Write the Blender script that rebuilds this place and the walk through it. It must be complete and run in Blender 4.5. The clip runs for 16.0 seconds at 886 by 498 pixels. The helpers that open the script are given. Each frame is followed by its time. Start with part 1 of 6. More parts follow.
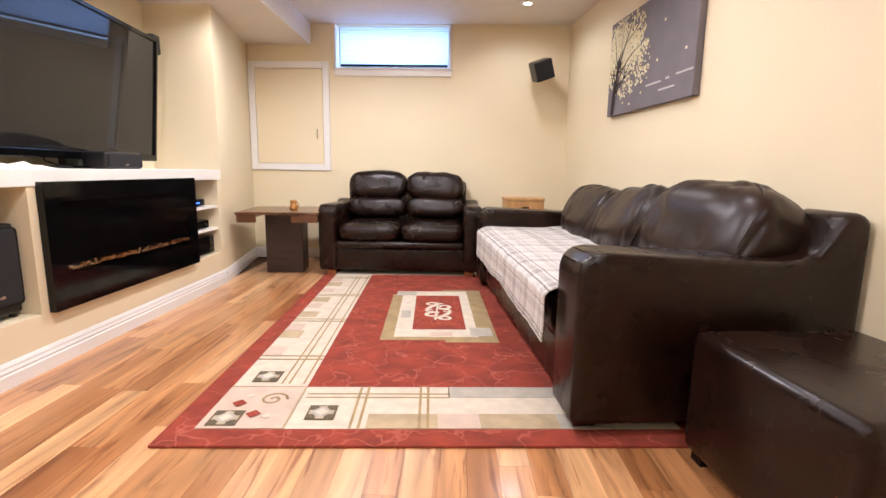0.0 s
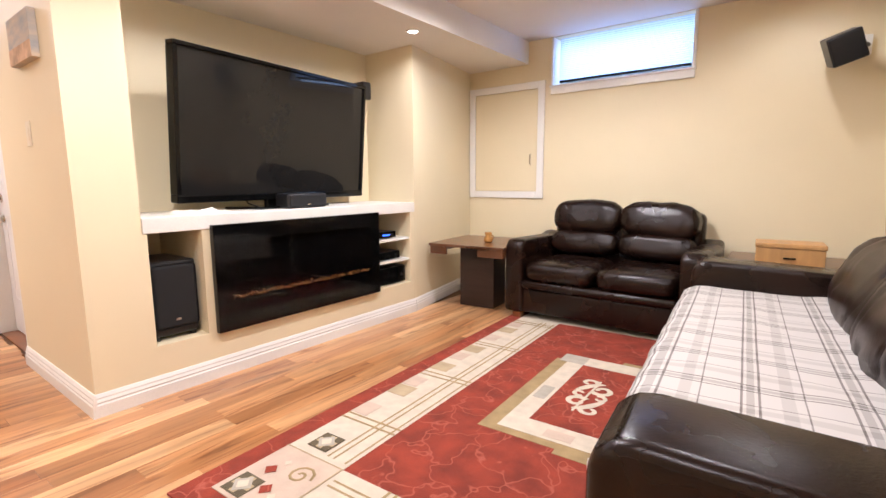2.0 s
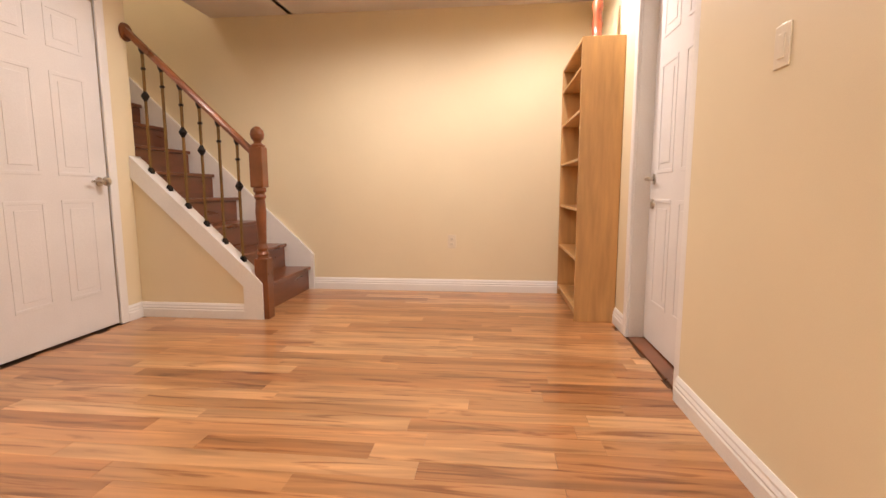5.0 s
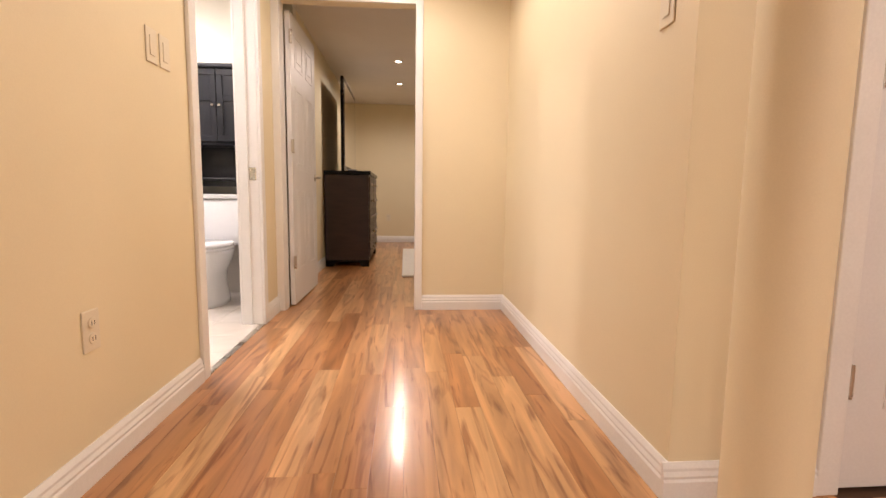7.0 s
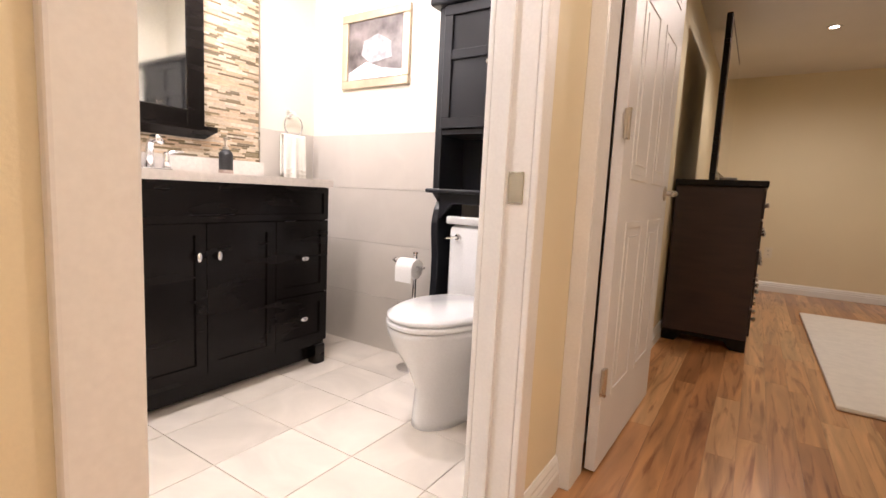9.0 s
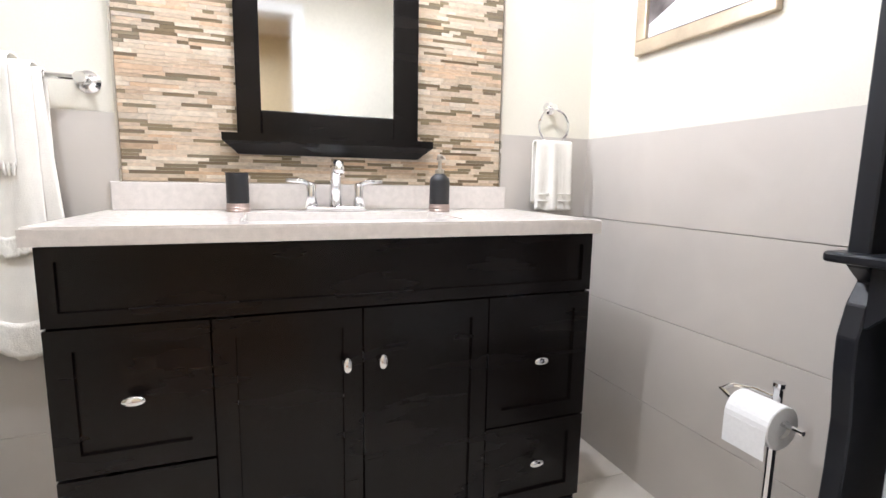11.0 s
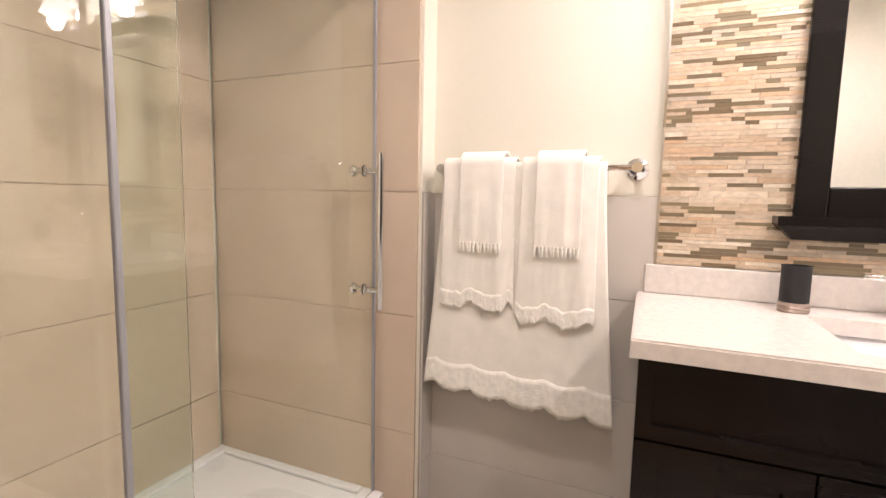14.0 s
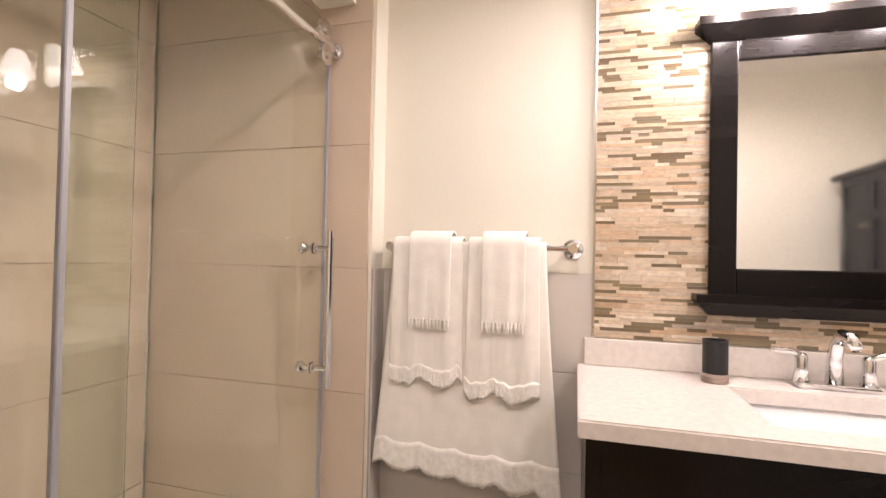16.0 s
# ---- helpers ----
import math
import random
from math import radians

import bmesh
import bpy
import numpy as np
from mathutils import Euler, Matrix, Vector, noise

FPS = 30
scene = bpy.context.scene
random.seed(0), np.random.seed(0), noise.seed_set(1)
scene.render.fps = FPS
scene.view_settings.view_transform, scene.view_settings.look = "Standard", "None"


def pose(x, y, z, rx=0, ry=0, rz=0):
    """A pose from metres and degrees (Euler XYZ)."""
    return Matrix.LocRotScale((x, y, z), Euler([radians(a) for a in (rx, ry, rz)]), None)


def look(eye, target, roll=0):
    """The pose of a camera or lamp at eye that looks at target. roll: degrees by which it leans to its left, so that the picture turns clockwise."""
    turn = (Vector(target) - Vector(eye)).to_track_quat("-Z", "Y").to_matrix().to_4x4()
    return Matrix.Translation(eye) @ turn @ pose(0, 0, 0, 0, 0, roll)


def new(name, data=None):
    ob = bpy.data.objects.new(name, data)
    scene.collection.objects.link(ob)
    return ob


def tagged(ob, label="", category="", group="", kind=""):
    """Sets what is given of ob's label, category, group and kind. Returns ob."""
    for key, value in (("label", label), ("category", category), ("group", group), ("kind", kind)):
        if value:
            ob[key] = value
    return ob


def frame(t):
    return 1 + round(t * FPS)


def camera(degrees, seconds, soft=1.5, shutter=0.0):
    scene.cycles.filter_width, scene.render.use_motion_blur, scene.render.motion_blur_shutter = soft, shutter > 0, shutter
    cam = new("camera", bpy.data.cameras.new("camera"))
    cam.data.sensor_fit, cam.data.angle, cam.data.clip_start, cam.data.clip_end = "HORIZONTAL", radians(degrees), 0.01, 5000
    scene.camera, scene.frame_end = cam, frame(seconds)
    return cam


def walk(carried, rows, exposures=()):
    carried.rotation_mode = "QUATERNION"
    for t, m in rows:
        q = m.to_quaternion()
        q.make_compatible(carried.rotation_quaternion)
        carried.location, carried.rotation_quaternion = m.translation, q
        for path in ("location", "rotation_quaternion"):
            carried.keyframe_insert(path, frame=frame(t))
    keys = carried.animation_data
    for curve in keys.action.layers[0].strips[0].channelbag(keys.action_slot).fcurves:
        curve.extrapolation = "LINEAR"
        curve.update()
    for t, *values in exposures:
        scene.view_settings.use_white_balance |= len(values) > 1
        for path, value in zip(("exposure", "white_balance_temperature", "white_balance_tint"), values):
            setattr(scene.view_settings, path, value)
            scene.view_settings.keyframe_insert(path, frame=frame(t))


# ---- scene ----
cam = camera(85.8, 16.0)
PATH = [
    (0, (0.238, -0.832, 0.89), (0.192, 1.141, 0.566), 0.8),
    (0.5, (0.478, -0.612, 0.905), (0.137, 1.333, 0.588), 0.4),
    (1, (0.706, -0.456, 0.919), (0.054, 1.41, 0.614), 0.1),
    (1.5, (0.84, -0.242, 0.975), (-0.083, 1.507, 0.677), -0.1),
    (2, (0.899, -0.059, 1.041), (-0.299, 1.517, 0.757), -0.3),
    (2.5, (0.875, 0.099, 1.086), (-0.617, 1.402, 0.808), -0.4),
    (3, (0.64, 0.111, 1.085), (-1.062, 1.126, 0.817), -0.2),
    (3.2, (0.524, 0.127, 1.073), (-1.246, 1.02, 0.81), -0.3),
    (5.3, (-0.8, -0.26, 0.879), (-2.69, -0.862, 0.622), -0.2),
    (5.5, (-0.927, -0.314, 0.88), (-2.687, -1.226, 0.62), -0.2),
    (6, (-1.283, -0.504, 0.851), (-2.465, -2.099, 0.61), 0.3),
    (6.2, (-1.329, -0.703, 0.849), (-2.322, -2.422, 0.605), -0.6),
    (6.5, (-1.396, -0.998, 0.817), (-2.067, -2.869, 0.592), 0.9),
    (7, (-1.478, -1.501, 0.803), (-1.638, -3.484, 0.580), 0.7),
    (7.5, (-1.428, -1.978, 0.813), (-1.195, -3.954, 0.602), 1.4),
    (8, (-1.357, -2.459, 0.844), (-0.89, -4.393, 0.641), 1.4),
    (8.5, (-1.244, -2.941, 0.869), (-0.438, -4.758, 0.653), 1.8),
    (8.7, (-1.173, -3.139, 0.878), (-0.245, -4.897, 0.656), 2.3),
    (10.8, (-0.393, -4.233, 1.027), (1.395, -5.083, 0.745), 1.1),
    (11, (-0.341, -4.248, 1.024), (1.514, -4.944, 0.748), 1.0),
    (11.5, (-0.253, -4.22, 1.053), (1.7, -4.555, 0.785), 1.1),
    (11.9, (-0.254, -4.175, 1.078), (1.727, -4.186, 0.807), 1.0),
    (12, (-0.241, -4.158, 1.081), (1.74, -4.103, 0.813), 0.8),
    (12.5, (-0.234, -4.05, 1.101), (1.724, -3.729, 0.852), 1.1),
    (13, (-0.228, -3.952, 1.099), (1.682, -3.41, 0.853), 1.0),
    (13.5, (-0.219, -3.89, 1.114), (1.634, -3.171, 0.897), 1.3),
    (14, (-0.214, -3.845, 1.18), (1.617, -3.069, 0.972), 1.2),
    (14.5, (-0.213, -3.815, 1.251), (1.609, -3.008, 1.088), 1.1),
    (15, (-0.22, -3.786, 1.323), (1.603, -2.969, 1.219), 0.9),
    (15.5, (-0.228, -3.799, 1.322), (1.609, -3.01, 1.296), 1.0),
    (16, (-0.263, -3.825, 1.244), (1.662, -3.285, 1.276), 1.2),
]
walk(cam, [(t, look(eye, target, roll)) for t, eye, target, roll in PATH], [(0, 0.70, 5450, 17), (3, 0.60, 5600, 17), (5.3, 0.20, 6300, 21), (6.5, 0.06, 6350, 22), (8.7, -0.08, 6300, 22), (10.8, -0.40, 5450, 13), (13, -0.50, 6250, 20), (16, -0.72, 6600, 26)])

# ---- world and large lights ----
world = bpy.data.worlds.new("world")
scene.world = world
world.use_nodes = True
wn = world.node_tree
sky = wn.nodes.new("ShaderNodeTexSky")
sky.sky_type, sky.sun_disc = "NISHITA", False
sky.sun_elevation, sky.sun_rotation = radians(25), radians(150)
wn.links.new(sky.outputs[0], wn.nodes["Background"].inputs[0])
wn.nodes["Background"].inputs[1].default_value = 0.12

WARM = (1.0, 0.89, 0.75)
POT_W = 48.0
BATH_POT_W = 70.0
VANITY_W = 14.0


# ---- materials ----
def mat(name, col, rough=0.6, metal=0.0, var=0.06, scale=6.0, fine=0.03, bump=0.0, bscale=120.0, spec=0.5, coat=0.0, stretch=(1, 1, 1), col2=None):
    """A surface with blotches at a large and a fine scale, and fine relief."""
    m = bpy.data.materials.new(name)
    m.use_nodes = True
    nt = m.node_tree
    b = nt.nodes["Principled BSDF"]
    tc = nt.nodes.new("ShaderNodeTexCoord")
    mp = nt.nodes.new("ShaderNodeMapping")
    mp.inputs["Scale"].default_value = stretch
    nt.links.new(tc.outputs["Object"], mp.inputs[0])
    n1 = nt.nodes.new("ShaderNodeTexNoise")
    n1.inputs["Scale"].default_value, n1.inputs["Detail"].default_value = scale, 4
    n2 = nt.nodes.new("ShaderNodeTexNoise")
    n2.inputs["Scale"].default_value, n2.inputs["Detail"].default_value = bscale, 3
    nt.links.new(mp.outputs[0], n1.inputs[0])
    nt.links.new(mp.outputs[0], n2.inputs[0])
    r = nt.nodes.new("ShaderNodeValToRGB")
    c2 = col2 or tuple(min(1, c * (1 + 2 * var)) for c in col)
    r.color_ramp.elements[0].position, r.color_ramp.elements[1].position = 0.3, 0.7
    r.color_ramp.elements[0].color = (*[c * (1 - var) for c in col], 1)
    r.color_ramp.elements[1].color = (*c2, 1)
    nt.links.new(n1.outputs[0], r.inputs[0])
    mx = nt.nodes.new("ShaderNodeMix")
    mx.data_type, mx.blend_type = "RGBA", "MULTIPLY"
    mx.inputs[0].default_value = fine * 4
    nt.links.new(r.outputs[0], mx.inputs[6])
    nt.links.new(n2.outputs[0], mx.inputs[7])
    nt.links.new(mx.outputs[2], b.inputs["Base Color"])
    b.inputs["Metallic"].default_value = metal
    b.inputs["Specular IOR Level"].default_value = spec
    b.inputs["Coat Weight"].default_value = coat
    mr = nt.nodes.new("ShaderNodeMapRange")
    mr.inputs[3].default_value, mr.inputs[4].default_value = max(0.02, rough - 0.08), min(1, rough + 0.08)
    nt.links.new(n1.outputs[0], mr.inputs[0])
    nt.links.new(mr.outputs[0], b.inputs["Roughness"])
    if bump:
        bp = nt.nodes.new("ShaderNodeBump")
        bp.inputs["Strength"].default_value, bp.inputs["Distance"].default_value = bump, 0.002
        nt.links.new(n2.outputs[0], bp.inputs["Height"])
        nt.links.new(bp.outputs[0], b.inputs["Normal"])
    return m


def varied(name, cols, rough, grain=(1, 1, 1), gscale=8.0, amount=0.35, bump=0.1, coat=0.0, spec=0.5, per_island=False):
    """A material whose colour goes with the piece, with grain drawn along it."""
    m = bpy.data.materials.new(name)
    m.use_nodes = True
    nt = m.node_tree
    b = nt.nodes["Principled BSDF"]
    if per_island:
        src = nt.nodes.new("ShaderNodeNewGeometry").outputs["Random Per Island"]
    else:
        src = nt.nodes.new("ShaderNodeObjectInfo").outputs["Random"]
    r = nt.nodes.new("ShaderNodeValToRGB")
    el = r.color_ramp.elements
    for i, c in enumerate(cols):
        e = el[i] if i < 2 else el.new(i / (len(cols) - 1))
        e.position, e.color = i / (len(cols) - 1), (*c, 1)
    nt.links.new(src, r.inputs[0])
    tc = nt.nodes.new("ShaderNodeTexCoord")
    mp = nt.nodes.new("ShaderNodeMapping")
    mp.inputs["Scale"].default_value = grain
    geo = nt.nodes.new("ShaderNodeNewGeometry")
    off = nt.nodes.new("ShaderNodeMath")
    off.operation = "MULTIPLY"
    off.inputs[1].default_value = 37.0
    nt.links.new(src, off.inputs[0])
    nt.links.new(geo.outputs["Position"], mp.inputs[0])
    nt.links.new(off.outputs[0], mp.inputs["Location"])
    n1 = nt.nodes.new("ShaderNodeTexNoise")
    n1.inputs["Scale"].default_value, n1.inputs["Detail"].default_value, n1.inputs["Distortion"].default_value = gscale, 6, 0.8
    nt.links.new(mp.outputs[0], n1.inputs[0])
    mr = nt.nodes.new("ShaderNodeMapRange")
    mr.inputs[1].default_value, mr.inputs[2].default_value = 0.3, 0.7
    mr.inputs[3].default_value, mr.inputs[4].default_value = 1 - amount, 1 + amount * 0.5
    nt.links.new(n1.outputs[0], mr.inputs[0])
    mx = nt.nodes.new("ShaderNodeVectorMath")
    mx.operation = "SCALE"
    nt.links.new(r.outputs[0], mx.inputs[0])
    nt.links.new(mr.outputs[0], mx.inputs[3])
    nt.links.new(mx.outputs[0], b.inputs["Base Color"])
    b.inputs["Roughness"].default_value = rough
    b.inputs["Coat Weight"].default_value = coat
    b.inputs["Coat Roughness"].default_value = 0.12
    b.inputs["Specular IOR Level"].default_value = spec
    bp = nt.nodes.new("ShaderNodeBump")
    bp.inputs["Strength"].default_value, bp.inputs["Distance"].default_value = bump, 0.001
    nt.links.new(n1.outputs[0], bp.inputs["Height"])
    nt.links.new(bp.outputs[0], b.inputs["Normal"])
    return m


def glowing(name, col, strength):
    m = bpy.data.materials.new(name)
    m.use_nodes = True
    b = m.node_tree.nodes["Principled BSDF"]
    b.inputs["Base Color"].default_value = (*col, 1)
    b.inputs["Emission Color"].default_value = (*col, 1)
    b.inputs["Emission Strength"].default_value = strength
    return m


def glassy(name, col=(1, 1, 1), rough=0.0, ior=1.45):
    m = bpy.data.materials.new(name)
    m.use_nodes = True
    b = m.node_tree.nodes["Principled BSDF"]
    b.inputs["Base Color"].default_value = (*col, 1)
    b.inputs["Transmission Weight"].default_value = 1.0
    b.inputs["Roughness"].default_value = rough
    b.inputs["IOR"].default_value = ior
    return m


def streaked(m):
    """Adds the dark heartwood veins of the print, long and wavy, to a board's colour."""
    nt = m.node_tree
    b = nt.nodes["Principled BSDF"]
    src = b.inputs["Base Color"].links[0].from_socket
    geo = nt.nodes.new("ShaderNodeNewGeometry")
    old = [n for n in nt.nodes if n.bl_idname == "ShaderNodeMapping"][0]
    mp = nt.nodes.new("ShaderNodeMapping")
    mp.inputs["Scale"].default_value = (15, 1.25, 15)
    nt.links.new(geo.outputs["Position"], mp.inputs[0])
    nt.links.new(old.inputs["Location"].links[0].from_socket, mp.inputs["Location"])
    n = nt.nodes.new("ShaderNodeTexNoise")
    n.inputs["Scale"].default_value, n.inputs["Detail"].default_value, n.inputs["Distortion"].default_value = 1.0, 3, 2.4
    nt.links.new(mp.outputs[0], n.inputs[0])
    r = nt.nodes.new("ShaderNodeValToRGB")
    el = r.color_ramp.elements
    el[0].position, el[0].color = 0.31, (0.45, 0.31, 0.24, 1)
    el[1].position, el[1].color = 0.46, (1, 1, 1, 1)
    nt.links.new(n.outputs[0], r.inputs[0])
    mx = nt.nodes.new("ShaderNodeMix")
    mx.data_type, mx.blend_type = "RGBA", "MULTIPLY"
    mx.inputs[0].default_value = 0.85
    nt.links.new(src, mx.inputs[6])
    nt.links.new(r.outputs[0], mx.inputs[7])
    nt.links.new(mx.outputs[2], b.inputs["Base Color"])
    return m


FLOOR_TONES = [(0.34, 0.130, 0.043), (0.58, 0.295, 0.118), (0.41, 0.175, 0.060), (0.73, 0.430, 0.203), (0.49, 0.218, 0.078), (0.65, 0.352, 0.152)]
WALL = mat("wall_paint", (0.81, 0.71, 0.49), 0.55, var=0.02, scale=1.5, fine=0.02, bump=0.12, bscale=260)
CEIL = mat("ceiling_paint", (0.80, 0.76, 0.70), 0.8, var=0.02, scale=2, bump=0.15, bscale=200)
TRIM = mat("white_trim", (0.86, 0.85, 0.825), 0.35, var=0.02, scale=4, bump=0.03)
DOORM = mat("white_door", (0.80, 0.79, 0.78), 0.4, var=0.02, scale=4, bump=0.05)
LEDGE = mat("white_ledge", (0.82, 0.80, 0.75), 0.4, var=0.03, scale=5)
FLOORM = streaked(varied("laminate", FLOOR_TONES, 0.28, (10, 0.8, 10), 1.6, 0.38, 0.03, coat=0.35))
SUBF = mat("subfloor", (0.12, 0.06, 0.03), 0.8)
def creased(m, scale, strength):
    """Adds the folds and fine wrinkles of worn leather to a material's relief."""
    nt = m.node_tree
    b = nt.nodes["Principled BSDF"]
    old = b.inputs["Normal"].links[0].from_node
    tc = nt.nodes.new("ShaderNodeTexCoord")
    n = nt.nodes.new("ShaderNodeTexNoise")
    n.noise_type = "RIDGED_MULTIFRACTAL"
    n.inputs["Scale"].default_value, n.inputs["Detail"].default_value, n.inputs["Distortion"].default_value = scale, 5, 0.7
    nt.links.new(tc.outputs["Object"], n.inputs[0])
    bp = nt.nodes.new("ShaderNodeBump")
    bp.invert = True
    bp.inputs["Strength"].default_value, bp.inputs["Distance"].default_value = strength, 0.006
    nt.links.new(n.outputs[0], bp.inputs["Height"])
    nt.links.new(old.outputs[0], bp.inputs["Normal"])
    nt.links.new(bp.outputs[0], b.inputs["Normal"])
    return m


LEATHER = creased(mat("brown_leather", (0.0130, 0.0056, 0.0036), 0.27, var=0.3, scale=5, fine=0.1, bump=0.25, bscale=190, spec=0.30), 5.0, 0.13)
LEATHER2 = creased(mat("brown_leather_worn", (0.020, 0.0098, 0.0068), 0.32, var=0.35, scale=4, fine=0.12, bump=0.35, bscale=170, spec=0.32), 6.0, 0.5)
BLACKW = mat("espresso_wood", (0.0048, 0.0034, 0.0029), 0.26, var=0.15, scale=3, stretch=(1, 1, 6), bscale=60, spec=0.22)
BLACKP = mat("black_plastic", (0.008, 0.008, 0.009), 0.35, var=0.2, bump=0.08)
BLACKG = mat("black_gloss", (0.003, 0.003, 0.003), 0.06, var=0.1, spec=0.3)
SCREEN = mat("tv_screen", (0.012, 0.0115, 0.011), 0.085, var=0.05, spec=0.34)
SCREEN.node_tree.nodes["Map Range"].inputs[3].default_value, SCREEN.node_tree.nodes["Map Range"].inputs[4].default_value = 0.03, 0.045
CLOTHB = mat("speaker_cloth", (0.010, 0.010, 0.011), 0.9, var=0.2, bump=0.5, bscale=600)
CHROME = mat("chrome", (0.85, 0.85, 0.86), 0.08, 1.0, var=0.01)
NICKEL = mat("brushed_nickel", (0.62, 0.58, 0.52), 0.28, 1.0, var=0.03)
OAK = mat("dark_oak_stain", (0.165, 0.052, 0.018), 0.3, var=0.15, scale=3, stretch=(1, 6, 6), bump=0.1, bscale=80, coat=0.3)
RAILW = mat("oak_rail", (0.19, 0.062, 0.019), 0.3, var=0.25, scale=5, bump=0.1, bscale=80, coat=0.3)
IRON = mat("black_iron", (0.012, 0.010, 0.009), 0.5, 0.6, var=0.2)
BRASS = mat("bronze_baluster", (0.20, 0.115, 0.035), 0.4, 0.6, var=0.15)
BIRCH = mat("birch_veneer", (0.56, 0.32, 0.12), 0.45, var=0.10, scale=3, stretch=(8, 8, 1), bump=0.05, bscale=70)
TILEW = varied("wall_tile", [(0.52, 0.478, 0.425), (0.55, 0.508, 0.455), (0.535, 0.493, 0.44)], 0.30, (1, 1, 1), 5, 0.05, 0.03)
SHTILE = varied("shower_tile", [(0.56, 0.452, 0.345), (0.58, 0.47, 0.36), (0.57, 0.46, 0.352)], 0.16, (1, 1, 1), 3, 0.07, 0.02)
GROUT = mat("grout", (0.36, 0.33, 0.29), 0.9, bump=0.3)
SGROUT = mat("shower_grout", (0.52, 0.43, 0.33), 0.8, bump=0.3)
BTHW = mat("bath_paint", (0.75, 0.71, 0.605), 0.6, var=0.02, scale=1.5, bump=0.12, bscale=260)
FTILE = varied("marble_floor_tile", [(0.76, 0.70, 0.62), (0.79, 0.73, 0.65), (0.74, 0.68, 0.59)], 0.25, (1, 1, 1), 4, 0.14, 0.02)
QUARTZ = mat("quartz_top", (0.72, 0.665, 0.61), 0.18, var=0.04, scale=60, fine=0.06, bscale=420)
CERAMIC = mat("white_ceramic", (0.82, 0.82, 0.82), 0.08, var=0.01, coat=0.4)
TOWEL = mat("white_terry", (0.86, 0.82, 0.74), 0.95, var=0.03, scale=20, fine=0.025, bump=0.6, bscale=420)
PAPER = mat("white_paper", (0.82, 0.81, 0.79), 0.9, var=0.02, bump=0.2)
MIRROR = mat("mirror_silver", (0.92, 0.93, 0.92), 0.015, 1.0, var=0.0)
GLASS = glassy("clear_glass", (0.97, 0.99, 0.98))
POT = glowing("lamp_glow", (1.0, 0.86, 0.66), 22.0)


# ---- mesh helpers ----
def part(name, bm, material, parent=None, label=""):
    me = bpy.data.meshes.new(name)
    bm.to_mesh(me)
    bm.free()
    for m in material if isinstance(material, (list, tuple)) else [material]:
        me.materials.append(m)
    ob = new(name, me)
    if parent:
        ob.parent = parent
    if label:
        tagged(ob, label)
    return ob


def thing(name, x, y, z, label, category, group="", rz=0.0):
    """An Empty at a thing's base."""
    ob = new(name)
    ob.empty_display_size = 0.05
    ob.matrix_basis = pose(x, y, z, 0, 0, rz)
    return tagged(ob, label, category, group)


def add_box(bm, x0, x1, y0, y1, z0, z1, bevel=0.0, seg=2, m=None):
    r = bmesh.ops.create_cube(bm, size=1.0)
    vs = r["verts"]
    for v in vs:
        v.co = Vector(((x0 + x1) / 2 + v.co.x * (x1 - x0), (y0 + y1) / 2 + v.co.y * (y1 - y0), (z0 + z1) / 2 + v.co.z * (z1 - z0)))
    if m:
        for v in vs:
            v.co = m @ v.co
    if bevel:
        es = list({e for v in vs for e in v.link_edges})
        bmesh.ops.bevel(bm, geom=es, offset=bevel, segments=seg, affect="EDGES", profile=0.5)
    return bm


def box(x0, x1, y0, y1, z0, z1, bevel=0.0, seg=2, m=None):
    return add_box(bmesh.new(), x0, x1, y0, y1, z0, z1, bevel, seg, m)


def smooth(ob):
    for p in ob.data.polygons:
        p.use_smooth = True
    return ob


def lathe(profile, seg=24, m=None, bm=None):
    """A turned solid; profile: (radius, height) from the bottom to the top."""
    bm = bm or bmesh.new()
    rings = []
    for r, z in profile:
        ring = []
        for i in range(seg):
            a = 2 * math.pi * i / seg
            co = Vector((r * math.cos(a), r * math.sin(a), z))
            ring.append(bm.verts.new(m @ co if m else co))
        rings.append(ring)
    for a, b in zip(rings, rings[1:]):
        for i in range(seg):
            j = (i + 1) % seg
            bm.faces.new((a[i], a[j], b[j], b[i]))
    bm.faces.new(rings[0][::-1])
    bm.faces.new(rings[-1])
    return bm


def tube(points, r, seg=10, bm=None, closed=False):
    """A round bar along points."""
    bm = bm or bmesh.new()
    pts = [Vector(p) for p in points]
    n = len(pts)
    rings = []
    for i, p in enumerate(pts):
        a = pts[(i - 1) % n] if (closed or i > 0) else p
        b = pts[(i + 1) % n] if (closed or i < n - 1) else p
        d = (b - a).normalized()
        up = Vector((0, 0, 1)) if abs(d.z) < 0.95 else Vector((1, 0, 0))
        u = d.cross(up).normalized()
        w = u.cross(d)
        rr = r[i] if isinstance(r, (list, tuple)) else r
        rings.append([bm.verts.new(p + rr * (math.cos(2 * math.pi * k / seg) * u + math.sin(2 * math.pi * k / seg) * w)) for k in range(seg)])
    pairs = list(zip(rings, rings[1:])) + ([(rings[-1], rings[0])] if closed else [])
    for a, b in pairs:
        for k in range(seg):
            j = (k + 1) % seg
            bm.faces.new((a[k], a[j], b[j], b[k]))
    if not closed:
        bm.faces.new(rings[0][::-1])
        bm.faces.new(rings[-1])
    bmesh.ops.recalc_face_normals(bm, faces=bm.faces)
    return bm


